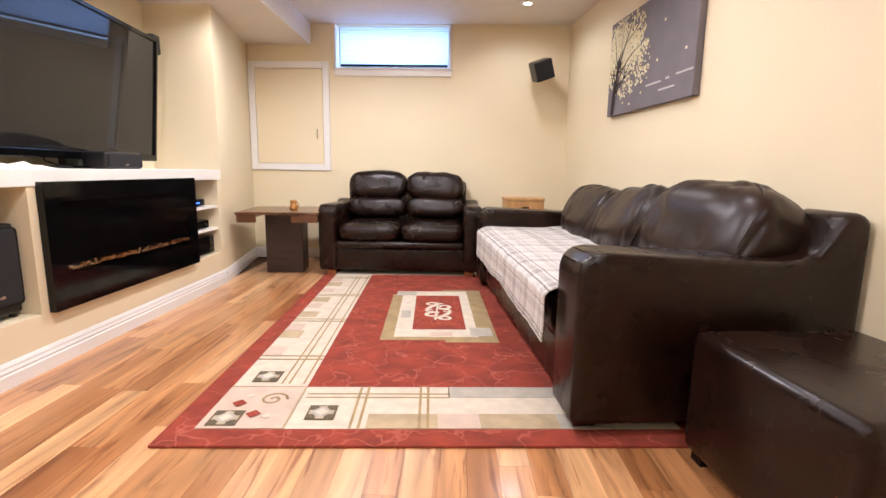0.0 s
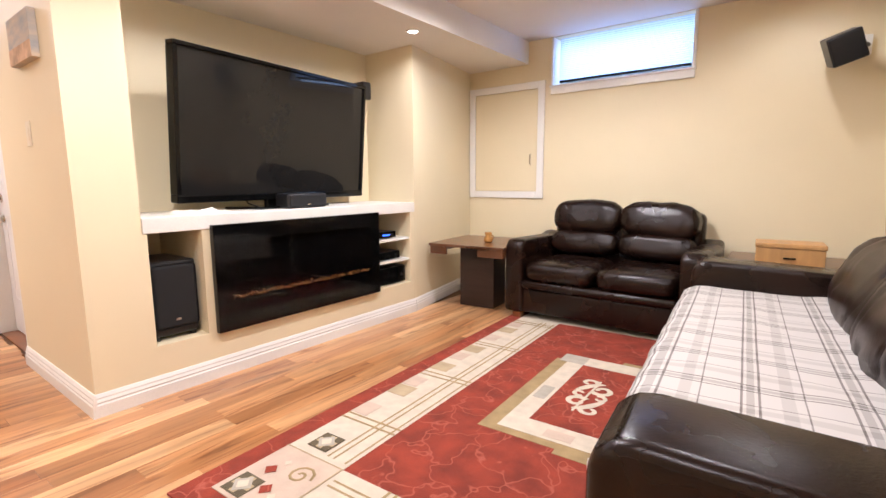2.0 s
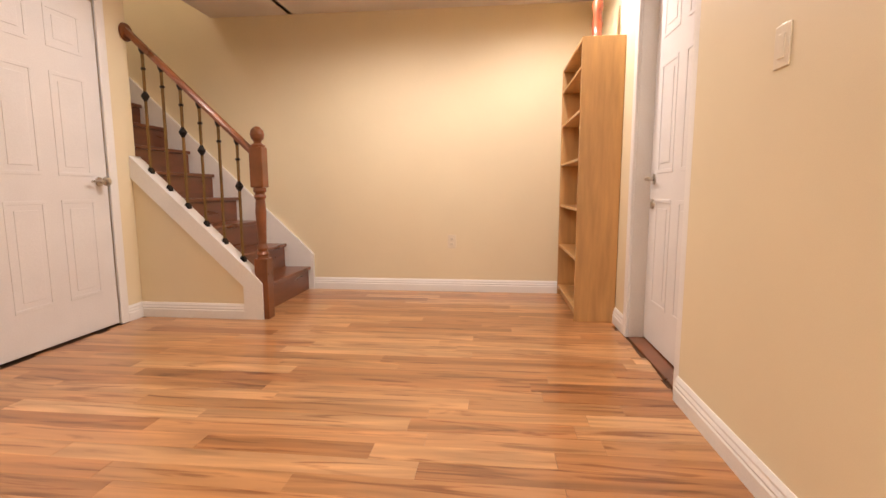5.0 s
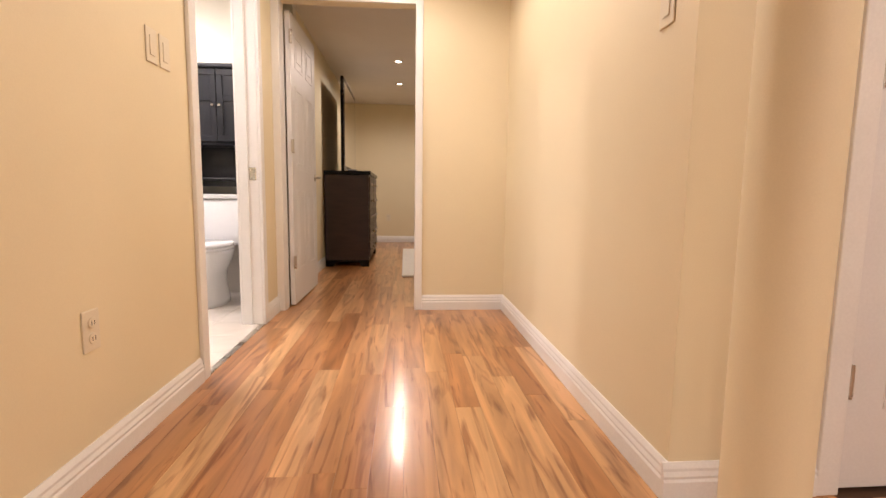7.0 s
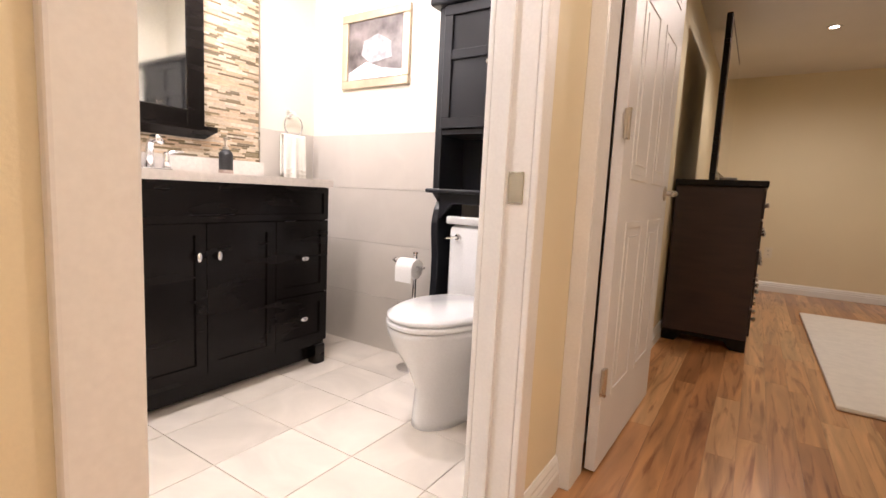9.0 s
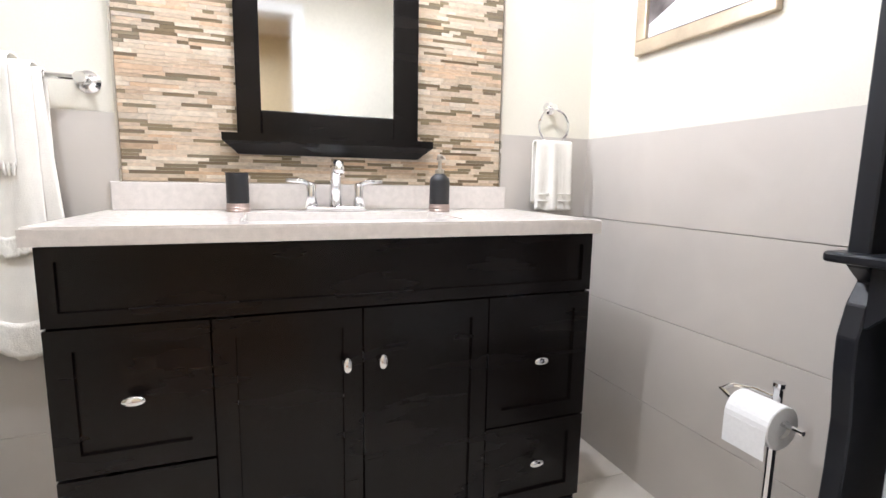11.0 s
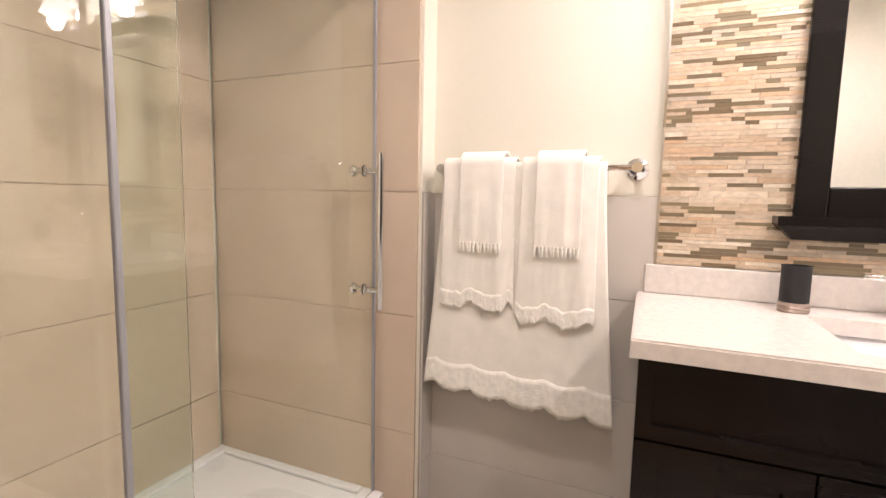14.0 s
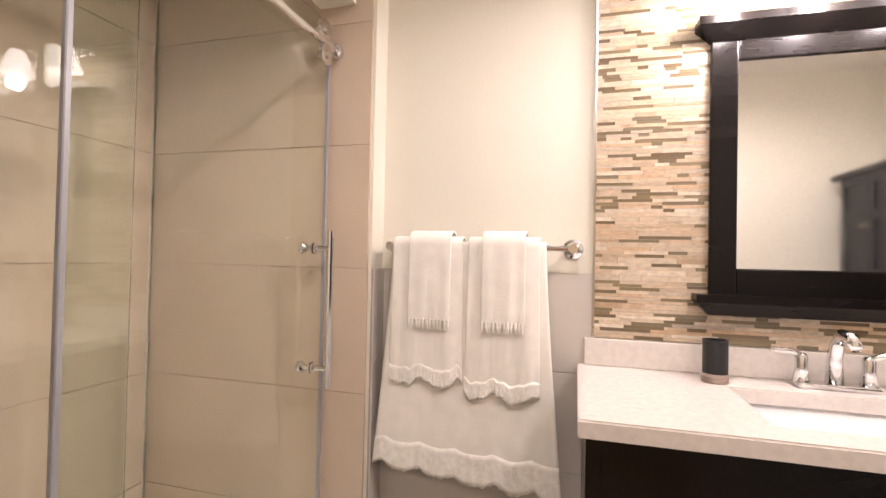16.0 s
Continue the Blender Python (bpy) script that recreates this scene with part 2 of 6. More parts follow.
def prism(pts, axis, a, b, bm=None, bevel=0.0, seg=2):
    """An outline in the two other axes, drawn out along an axis from a to b."""
    bm = bm or bmesh.new()

    def at(p, q):
        return Vector((q, p[0], p[1])) if axis == "x" else Vector((p[0], q, p[1])) if axis == "y" else Vector((p[0], p[1], q))
    lo = [bm.verts.new(at(p, a)) for p in pts]
    hi = [bm.verts.new(at(p, b)) for p in pts]
    fs = [bm.faces.new(lo), bm.faces.new(hi[::-1])]
    n = len(pts)
    for i in range(n):
        fs.append(bm.faces.new((lo[i], hi[i], hi[(i + 1) % n], lo[(i + 1) % n])))
    bmesh.ops.recalc_face_normals(bm, faces=fs)
    if bevel:
        bmesh.ops.bevel(bm, geom=list({e for f in fs for e in f.edges}), offset=bevel, segments=seg, affect="EDGES", profile=0.5)
    return bm


def pillow(cx, cy, cz, sx, sy, sz, puff=2.6, wob=0.012, seed=0.0, n=22, m=None, bm=None):
    """A stuffed cushion: a rounded box, fuller in the middle, with slack in the leather."""
    bm = bm or bmesh.new()
    nv = n // 2
    rows = []

    def f(c, p):
        return math.copysign(abs(c) ** (2 / p), c)
    for j in range(nv + 1):
        v = -math.pi / 2 + math.pi * j / nv
        row = []
        for i in range(n * 2):
            u = 2 * math.pi * i / (n * 2)
            x, y, z = f(math.cos(v), puff) * f(math.cos(u), puff * 1.8), f(math.cos(v), puff) * f(math.sin(u), puff * 1.8), f(math.sin(v), puff)
            co = Vector((x * sx / 2, y * sy / 2, z * sz / 2))
            w = noise.noise(Vector((co.x * 7 + seed, co.y * 7, co.z * 7))) + 0.5 * noise.noise(Vector((co.x * 18 + seed, co.y * 16, co.z * 18)))
            co *= 1 + wob * w / max(0.05, co.length) * 0.5
            if wob > 0.015:
                g = noise.noise(Vector((co.x * 5 + seed, co.y * 9 + 0.6 * co.z, co.z * 3)))
                co -= co.normalized() * wob * 0.45 * math.exp(-abs(g) * 16)
            co += Vector((cx, cy, cz))
            row.append(bm.verts.new(m @ co if m else co))
        rows.append(row)
    for a, b in zip(rows, rows[1:]):
        k = len(a)
        for i in range(k):
            bm.faces.new((a[i], a[(i + 1) % k], b[(i + 1) % k], b[i]))
    bmesh.ops.remove_doubles(bm, verts=bm.verts, dist=0.0005)
    bmesh.ops.recalc_face_normals(bm, faces=bm.faces)
    return bm


def structure(name, bm, material, label="", parent=None):
    ob = part(name, bm, material, parent)
    return tagged(ob, label, "", "", "structure")


def base_run(p, q, inward, h=0.105):
    """A moulded baseboard from p to q on the floor; inward: the side that it stands on."""
    p, q, n = Vector((*p, 0)), Vector((*q, 0)), Vector((*inward, 0))
    prof = [(0, 0), (0.018, 0), (0.018, 0.055), (0.014, 0.062), (0.016, 0.070), (0.011, 0.082), (0.011, 0.090), (0.004, h), (0, h)]
    bm = bmesh.new()
    a = [bm.verts.new(p + n * d + Vector((0, 0, z))) for d, z in prof]
    b = [bm.verts.new(q + n * d + Vector((0, 0, z))) for d, z in prof]
    k = len(prof)
    bm.faces.new(a)
    bm.faces.new(b[::-1])
    for i in range(k):
        bm.faces.new((a[i], b[i], b[(i + 1) % k], a[(i + 1) % k]))
    bmesh.ops.recalc_face_normals(bm, faces=bm.faces)
    return structure("baseboard", bm, TRIM, "white moulded baseboard along the painted wall")


# ---- plan ----
XE, YN = 1.40, 3.90          # living room: side wall with the canvas, end wall with the window
XT, YB = -1.55, 0.60         # television wall and its south end
XW, YA = -4.71, 0.63         # west wall, wall with the white door
XH, YC = -2.18, -2.65        # hall's west wall and its corner
XB = -0.61                   # hall's east wall
YS = -1.60                   # living room's south wall
YJ, XJ = -4.81, -1.547       # bedroom wall and its doorway
XV, YV = 1.245, -5.44        # bathroom: vanity wall and toilet wall
ZL, ZS, ZW, ZB = 2.24, 2.05, 2.36, 2.36
WT = 0.11
SKN = ((-3.49, -2.72), (-3.456, -2.667))


def wall(name, x0, x1, y0, y1, z0=0.0, z1=2.5, material=None, label="cream painted drywall"):
    return structure(name, box(x0, x1, y0, y1, z0, z1), material or WALL, label)


# floors
structure("floor", box(-4.9, 1.6, -10.2, 4.1, -0.12, -0.012), SUBF, "wood laminate floor running through the rooms")
# end wall with the window opening
WX0, WX1, WZ0, WZ1 = -0.912, 0.162, 1.835, 2.234
wall("wall_north", -2.75, WX0 - 0.017, YN, YN + 0.25)
wall("wall_north_2", WX1 + 0.023, XE + 0.2, YN, YN + 0.25)
wall("wall_north_3", WX0 - 0.017, WX1 + 0.023, YN, YN + 0.25, 0, WZ0 - 0.009)
wall("wall_north_4", WX0 - 0.017, WX1 + 0.023, YN, YN + 0.25, WZ1, 2.5)
EAST_TURN = 6.0
structure("wall_east", box(0, 0.15, -2.75, 3.3, 0, 2.5, 0, 2, pose(1.63, 0.70, 0, 0, 0, EAST_TURN)), WALL, "cream painted drywall")
wall("wall_south", XB - WT, 1.95, YS - 0.15, YS)
# television wall: a thick box with a deep recess
NY0, NY1, NX = 0.85, 2.79, -2.05
wall("wall_tv_south", -2.63, XT, YB, NY0)
XC = -1.77                   # the wall runs back a little towards the corner
structure("wall_tv_north", prism([(-2.63, NY1), (XT, NY1), (XC, YN), (-2.63, YN)], "z", 0, 2.5), WALL, "cream painted drywall")
wall("wall_tv_back", -2.63, NX, NY0, NY1)
LZ0, LZ1 = 0.80, 0.875
LN, FN, RN = (0.87, 1.125), (1.165, 2.365), (2.385, 2.74)
wall("wall_tv_base", NX, XT, NY0, NY1, 0, 0.25)
wall("wall_tv_mid", NX, XT, FN[0] - 0.04, FN[1] + 0.02, 0.25, LZ0)
wall("wall_tv_left", NX, XT, NY0, LN[0], 0.25, LZ0)
wall("wall_tv_right", NX, XT, RN[1], NY1, 0.25, LZ0)
structure("trim_ledge", box(NX, XT + 0.006, NY0 + 0.001, NY1 - 0.001, LZ0, LZ1, 0.004), LEDGE, "white painted ledge across the television recess")
# ceilings
structure("ceiling", box(-1.15, 2.0, YS, YN, ZL, ZL + 0.1), CEIL, "white flat ceiling")
structure("ceiling_bulkhead", box(-2.62, -1.15, YB + 0.004, YN, ZS, ZW + 0.12), CEIL, "dropped white bulkhead over the television wall")
structure("ceiling_area_2", box(XW, -2.63, YB, YA + 0.14, ZW, ZW + 0.1), CEIL, "white flat ceiling")
structure("ceiling_area", box(XW, -1.15, YC + 0.02, YB, ZW, ZW + 0.1), CEIL, "white flat ceiling")
structure("ceiling_edge", box(-1.15, -1.09, YS, YB, ZL + 0.1, ZW + 0.1), CEIL, "drop between the two ceilings")
# west area
wall("wall_west", XW - 0.15, XW, -7.0, YA + 0.15, 0, 4.6)
wall("wall_alcove", XW, -3.56, YA, YA + 0.12)
wall("wall_alcove_2", -2.66, -2.63, YA, YA + 0.12)
wall("wall_alcove_3", -3.56, -2.66, YA, YA + 0.12, 2.09, 2.5)
# closet wall, hall walls
CD0, CD1 = -3.456, -2.667
wall("wall_closet", CD1 + 0.02, XH, YC - WT, YC)
wall("wall_closet_2", -3.72, CD0 - 0.02, YC - WT, YC)
wall("wall_closet_3", CD0 - 0.02, CD1 + 0.02, YC - WT, YC, 2.05, 2.5)
wall("wall_hall_west", XH - WT, XH, YJ, YC - WT)
wall("wall_hall_end", -2.6, XJ - 0.02, YJ - WT, YJ)
wall("wall_hall_head", XJ - 0.02, XB, YJ - WT, YJ, 2.06, 2.5)
wall("wall_hall_end_2", -0.64, XB, YJ - WT, YJ)
BD0, BD1 = -4.45, -3.605
wall("wall_hall_east", XB, XB + WT, BD1 + 0.06, YS - 0.15)
wall("wall_hall_east_2", XB, XB + WT, YJ - WT, BD0 - 0.06)
wall("wall_hall_east_3", XB, XB + WT, BD0 - 0.06, BD1 + 0.06, 2.05, 2.5)
structure("ceiling_hall", box(XH, XB, YJ, YC, ZW, ZW + 0.1), CEIL, "white flat hall ceiling")
# closet inside and stairwell
wall("wall_stair_east", -3.83, -3.72, -7.0, YC - WT, 0, 4.6)
wall("wall_stair_end", XW, -3.72, -7.1, -7.0, 0, 4.6)
structure("ceiling_stair", box(XW - 0.1, -3.6, -7.1, -1.9, 4.5, 4.6), CEIL, "white ceiling high over the stairs")
wall("wall_stair_head", XW, -3.72, -1.93, -1.90, ZW, 4.6)
wall("wall_stair_side", -3.72, -3.66, -7.0, -1.9, ZW + 0.001, 4.6)
wall("wall_closet_back", -3.72, XH - WT, -3.6, -3.5)
# bedroom
wall("wall_bed_far", -3.2, 0.2, -9.85, -9.7)
wall("wall_bed_east", -0.58, -0.46, -9.7, YV - 0.12)
wall("wall_bed_west", -3.2, -3.05, -9.7, YJ - WT)
wall("wall_bed_north", -3.2, -2.6, YJ - WT, YJ)
structure("ceiling_bed", box(-3.1, -0.5, -9.75, YJ - WT, 2.30, 2.4), CEIL, "white bedroom ceiling")
# bathroom
wall("wall_bath_east", XV, XV + 0.15, -2.2, YV - 0.12, 0, 2.5, BTHW, "pale cream painted bathroom wall")
wall("wall_bath_south", XB, XV, YV - 0.12, YV, 0, 2.5, BTHW, "pale cream painted bathroom wall")
wall("wall_bath_west", XB + WT, XB + WT + 0.006, YV, BD0 - 0.06, 0, 2.5, BTHW, "pale cream painted bathroom wall")
wall("wall_bath_west_2", XB + WT, XB + WT + 0.006, BD1 + 0.06, -2.2, 0, 2.5, BTHW, "pale cream painted bathroom wall")
wall("wall_bath_west_3", XB + WT, XB + WT + 0.006, BD0 - 0.06, BD1 + 0.06, 2.05, 2.5, BTHW, "pale cream painted bathroom wall")
wall("wall_bath_north", XB, XV + 0.1, -2.3, -2.2, 0, 2.5, BTHW, "wall behind the shower")
structure("ceiling_bath", box(XB, XV, YV, -2.2, ZB, ZB + 0.1), CEIL, "white bathroom ceiling")


# ---- lamps in the ceiling ----
def pot_light(x, y, z, watts, col=WARM, trim=TRIM):
    t = thing("ceiling_light", x, y, z, "round recessed ceiling spotlight, switched on; the one over the stairs is added fill", "ceiling light", "recessed spotlights")
    rim = bmesh.new()
    ring = [(0.030, -0.001), (0.034, -0.006), (0.048, -0.006), (0.052, 0.0)]
    prev = None
    for r, h in ring:
        cur = [rim.verts.new((r * math.cos(2 * math.pi * i / 28), r * math.sin(2 * math.pi * i / 28), h)) for i in range(28)]
        if prev:
            for i in range(28):
                rim.faces.new((prev[i], prev[(i + 1) % 28], cur[(i + 1) % 28], cur[i]))
        prev = cur
    part("rim", rim, trim, t)
    part("bulb", lathe([(0.030, -0.003), (0.026, -0.0045), (0.010, -0.0055)], 24), POT, t, "bright frosted lamp face")
    la = bpy.data.lights.new("spot", "SPOT")
    la.energy, la.color, la.spot_size, la.spot_blend, la.shadow_soft_size = watts, col, radians(172), 0.6, 0.04
    lo = new("lamp", la)
    lo.parent = t
    lo.matrix_basis = pose(0, 0, -0.03)
    return t


for px, py, pz, w in [(0.80, 3.32, ZL, 0.2), (0.75, 1.5, ZL, 0.48), (0.75, -0.5, ZL, 0.6), (-0.45, 2.4, ZL, 1.5), (-0.45, 0.5, ZL, 1.3),
                      (-1.33, 2.55, ZS, 0.18), (-1.33, 1.30, ZS, 0.3),
                      (-3.75, 0.2, ZW, 1.1), (-3.45, -0.95, ZW, 1.15), (-3.1, -1.9, ZW, 0.35), (-1.7, -0.3, ZW, 0.15), (-1.85, -3.15, ZW, 0.65), (-1.4, -4.1, ZW, 0.75),
                      # first: an unseen lamp added high over the stairs to brighten the stairwell
                      (-4.2, -3.9, 4.5, 1.6), (-1.40, -7.1, 2.30, 1), (-1.40, -8.2, 2.30, 0.8)]:
    pot_light(px, py, pz, POT_W * w)
for px, py, w in [(0.45, -4.7, 1.1), (0.25, -3.75, 0.95)]:
    pot_light(px, py, ZB, BATH_POT_W * w, (1.0, 0.95, 0.88))


# ---- doors, windows, trim of the living side ----
def frame_trim(name, label, axis, at, a0, a1, z0, z1, w, d, sign, sill=True):
    """Casing round an opening in a wall that faces along an axis; at: the wall's plane."""
    bm = bmesh.new()

    def b(p0, p1, q0, q1):
        lo, hi = sorted((at, at + sign * d))
        if axis == "y":
            add_box(bm, p0, p1, lo, hi, q0, q1, 0.004)
        else:
            add_box(bm, lo, hi, p0, p1, q0, q1, 0.004)
    b(a0 - w, a0, z0 - (w if sill else 0), z1 + w)
    b(a1, a1 + w, z0 - (w if sill else 0), z1 + w)
    b(a0, a1, z1, z1 + w)
    if sill:
        b(a0, a1, z0 - w, z0)
    return structure(name, bm, TRIM, label)


def panel_door(name, label, w, h, m, lever_side=1, lever="knob", hinges=True):
    """A moulded six-panel leaf, hung at its own origin: width along x, the face towards -y."""
    t = tagged(new(name), label, "", "", "structure")
    t.matrix_basis = m
    bm = box(0, w, 0, 0.035, 0.012, h, 0.002, 1)
    part("leaf", bm, DOORM, t)
    sx, gap = 0.11, 0.10
    pw = (w - 2 * sx - gap) / 2
    for z0, z1 in ((0.24, 0.83), (0.97, 1.55), (1.68, h - 0.12)):
        for k in range(2):
            x0 = sx + k * (pw + gap)
            pb = bmesh.new()
            # raised moulding round a sunk field
            for a, b2, c, d in ((x0, x0 + pw, z0, z0 + 0.02), (x0, x0 + pw, z1 - 0.02, z1), (x0, x0 + 0.02, z0 + 0.02, z1 - 0.02), (x0 + pw - 0.02, x0 + pw, z0 + 0.02, z1 - 0.02)):
                add_box(pb, a, b2, -0.003, 0.002, c, d, 0.0014, 2)
            add_box(pb, x0 + 0.05, x0 + pw - 0.05, -0.003, 0.002, z0 + 0.05, z1 - 0.05, 0.0025, 2)
            part("door_panel", pb, DOORM, t)
    hx = w - 0.065 if lever_side > 0 else 0.065
    hb = lathe([(0.030, 0), (0.030, 0.006), (0.012, 0.010), (0.012, 0.040)], 20, pose(hx, 0, 0.94, 90, 0, 0))
    if lever == "knob":
        lathe([(0.012, 0.038), (0.026, 0.044), (0.030, 0.056), (0.024, 0.068), (0.008, 0.072)], 20, pose(hx, 0, 0.94, 90, 0, 0), hb)
    d = -1 if lever_side > 0 else 1
    tube([(hx, -0.045, 0.94), (hx + d * 0.05, -0.05, 0.943), (hx + d * 0.105, -0.047, 0.938)], [0.010, 0.008, 0.007], 8, hb)
    part("door_handle", hb, NICKEL, t, "brushed nickel door handle")
    if hinges:
        x = 0.0 if lever_side > 0 else w
        for z in (0.32, 1.13, 1.86):
            hg = box(x - 0.014, x + 0.014, -0.006, 0.004, z - 0.045, z + 0.045, 0.002, 1)
            lathe([(0.006, -0.047), (0.006, 0.047)], 10, pose(x, -0.008, z), hg)
            part("hinge", hg, NICKEL, t, "steel hinge")
    return t


# window: casing, frame, shade lowered most of the way
bm = box(WX0 - 0.016, WX1 + 0.022, YN - 0.02, YN, WZ0 - 0.066, WZ0 - 0.008, 0.004)
add_box(bm, WX0 - 0.024, WX1 + 0.030, YN - 0.03, YN + 0.13, WZ0 - 0.008, WZ0 + 0.006, 0.003)
add_box(bm, WX0 - 0.016, WX0, YN - 0.014, YN + 0.14, WZ0 + 0.006, WZ1, 0.002)
add_box(bm, WX1, WX1 + 0.022, YN - 0.014, YN + 0.14, WZ0 + 0.006, WZ1, 0.002)
structure("trim_window", bm, TRIM, "white window sill and narrow side casing")
win = structure("window_1", box(WX0, WX1, YN + 0.15, YN + 0.19, WZ0, WZ0 + 0.03, 0.004), TRIM, "shallow basement window with a lowered pleated shade")
part("window_frame", box(WX0, WX0 + 0.03, YN + 0.15, YN + 0.19, WZ0 + 0.03, WZ1, 0.004), TRIM, win)
part("window_frame", box(WX1 - 0.03, WX1, YN + 0.15, YN + 0.19, WZ0 + 0.03, WZ1, 0.004), TRIM, win)
part("window_frame", box(-0.385, -0.355, YN + 0.15, YN + 0.19, WZ0 + 0.03, WZ1, 0.004), TRIM, win)
pane = part("pane", box(WX0 + 0.03, WX1 - 0.03, YN + 0.167, YN + 0.172, WZ0 + 0.03, WZ1), GLASS, win)
pane.visible_shadow = False
SHADE = bpy.data.materials.new("pleated_shade")
SHADE.use_nodes = True
sn = SHADE.node_tree
sb = sn.nodes["Principled BSDF"]
sb.inputs["Base Color"].default_value = (0.80, 0.83, 0.88, 1)
sb.inputs["Roughness"].default_value = 0.9
tr = sn.nodes.new("ShaderNodeBsdfTranslucent")
tr.inputs[0].default_value = (0.75, 0.82, 0.95, 1)
ms = sn.nodes.new("ShaderNodeMixShader")
ms.inputs[0].default_value = 0.75
sn.links.new(sb.outputs[0], ms.inputs[1])
sn.links.new(tr.outputs[0], ms.inputs[2])
sn.links.new(ms.outputs[0], sn.nodes["Material Output"].inputs[0])
bm = bmesh.new()
n = 22
zs0, zs1 = WZ0 + 0.055, WZ1 - 0.002
rows = []
for i in range(n * 2 + 1):
    z = zs0 + (zs1 - zs0) * i / (n * 2)
    y = YN + 0.075 + (0.006 if i % 2 else -0.006)
    rows.append([bm.verts.new((WX0 + 0.026, y, z)), bm.verts.new((WX1 - 0.016, y, z))])
for a, b in zip(rows, rows[1:]):
    bm.faces.new((a[0], a[1], b[1], b[0]))
blind = thing("window_shade", (WX0 + WX1) / 2, YN + 0.075, WZ0, "pale pleated window shade glowing with daylight", "window shade")
sh = part("shade", bm, SHADE, blind)
sh.matrix_parent_inverse = blind.matrix_basis.inverted()
rail = part("bottom_rail", box(WX0 + 0.026, WX1 - 0.016, YN + 0.06, YN + 0.09, WZ0 + 0.035, WZ0 + 0.056, 0.005), BLACKW, blind, "dark rail along the shade's lower edge")
rail.matrix_parent_inverse = blind.matrix_basis.inverted()
ar = bpy.data.lights.new("window_daylight", "AREA")
ar.shape, ar.size, ar.size_y, ar.energy, ar.color = "RECTANGLE", 1.03, 0.34, 3.6, (0.50, 0.70, 1.0)
wl = new("window_daylight", ar)
wl.matrix_basis = look((-0.37, YN + 0.145, WZ0 + 0.19), (-0.37, YN - 1, WZ0 + 0.19))
structure("wall_well", box(WX0 - 0.3, WX1 + 0.3, YN + 0.9, YN + 1.0, 1.2, 2.9), GROUT, "concrete window well")

# access panel
PX0, PX1, PZ0, PZ1 = -1.70, -1.045, 0.94, 1.835
frame_trim("trim_panel", "white casing round the access panel", "y", YN, PX0, PX1, PZ0, PZ1, 0.062, 0.02, -1)
pd = structure("door_panel_access", box(PX0 + 0.004, PX1 - 0.004, YN - 0.012, YN + 0.004, PZ0 + 0.004, PZ1 - 0.006, 0.002, 1), WALL, "cream painted access panel in the wall")
part("handle", tube([(PX1 - 0.06, YN - 0.012, 1.18), (PX1 - 0.06, YN - 0.03, 1.185), (PX1 - 0.06, YN - 0.03, 1.265), (PX1 - 0.06, YN - 0.012, 1.27)], 0.005, 8), NICKEL, pd, "small wire pull")

# white door in the alcove, closet door
frame_trim("trim_door", "white door casing", "y", YA, -3.50, -2.72, 0, 2.05, 0.062, 0.018, -1, False)
panel_door("door_1", "white moulded six-panel door, shut", 0.775, 2.035, pose(-3.497, YA + 0.085, 0), -1, "lever")
bm = box(-3.56, -3.50, YA, YA + 0.125, 0, 2.09, 0.002, 1)
add_box(bm, -2.72, -2.66, YA, YA + 0.125, 0, 2.09)
add_box(bm, -3.50, -2.72, YA, YA + 0.125, 2.05, 2.09)
structure("trim_door_jamb", bm, TRIM, "deep white door jamb")
wall("wall_behind_door", -3.7, -2.5, YA + 0.14, YA + 0.16)
structure("trim_sill", box(-3.50, -2.72, YA + 0.001, YA + 0.135, -0.01, 0.004, 0.002, 1), RAILW, "wooden sill under the white door")
frame_trim("trim_closet", "white door casing", "y", YC, CD0 - 0.005, CD1 + 0.005, 0, 2.045, 0.066, 0.018, 1, False)
panel_door("door_2", "white moulded closet door under the stairs, shut", 0.785, 2.03, pose(CD1 - 0.002, YC + 0.004, 0, 0, 0, 180), 1)
# deadbolt rose on the first door
structure("trim_deadbolt", lathe([(0.028, 0), (0.026, 0.010), (0.012, 0.014)], 20, pose(-3.432, YA + 0.085, 0.80, 90, 0, 0)), NICKEL, "round steel lock rose")

# bathroom and bedroom doorways
frame_trim("trim_bath_door", "white door casing", "x", XB, BD0, BD1, 0, 2.04, 0.064, 0.018, -1, False)
frame_trim("trim_bath_door_in", "white door casing", "x", XB + WT + 0.006, BD0, BD1, 0, 2.04, 0.064, 0.016, 1, False)
bm = box(XB, XB + WT + 0.006, BD1, BD1 + 0.06, 0, 2.05, 0.002, 1)
add_box(bm, XB, XB + WT + 0.006, BD0 - 0.06, BD0, 0, 2.05, 0.002, 1)
add_box(bm, XB, XB + WT + 0.006, BD0, BD1, 2.04, 2.05)
add_box(bm, XB + 0.06, XB + 0.072, BD0, BD0 + 0.012, 0, 2.04)
structure("trim_bath_jamb", bm, TRIM, "white door jamb")
structure("trim_strike", box(XB + 0.015, XB + 0.055, BD0, BD0 + 0.003, 0.88, 0.955, 0.001, 1), NICKEL, "steel strike plate in the jamb")
bm = box(-0.66, -0.64, YJ - WT, YJ, 0, 2.06)
add_box(bm, XJ - 0.02, XJ, YJ - WT, YJ, 0, 2.06)
structure("trim_bed_jamb", bm, TRIM, "white door jamb")
frame_trim("trim_bed_door", "white door casing", "y", YJ, XJ, -0.66, 0, 2.05, 0.05, 0.018, 1, False)
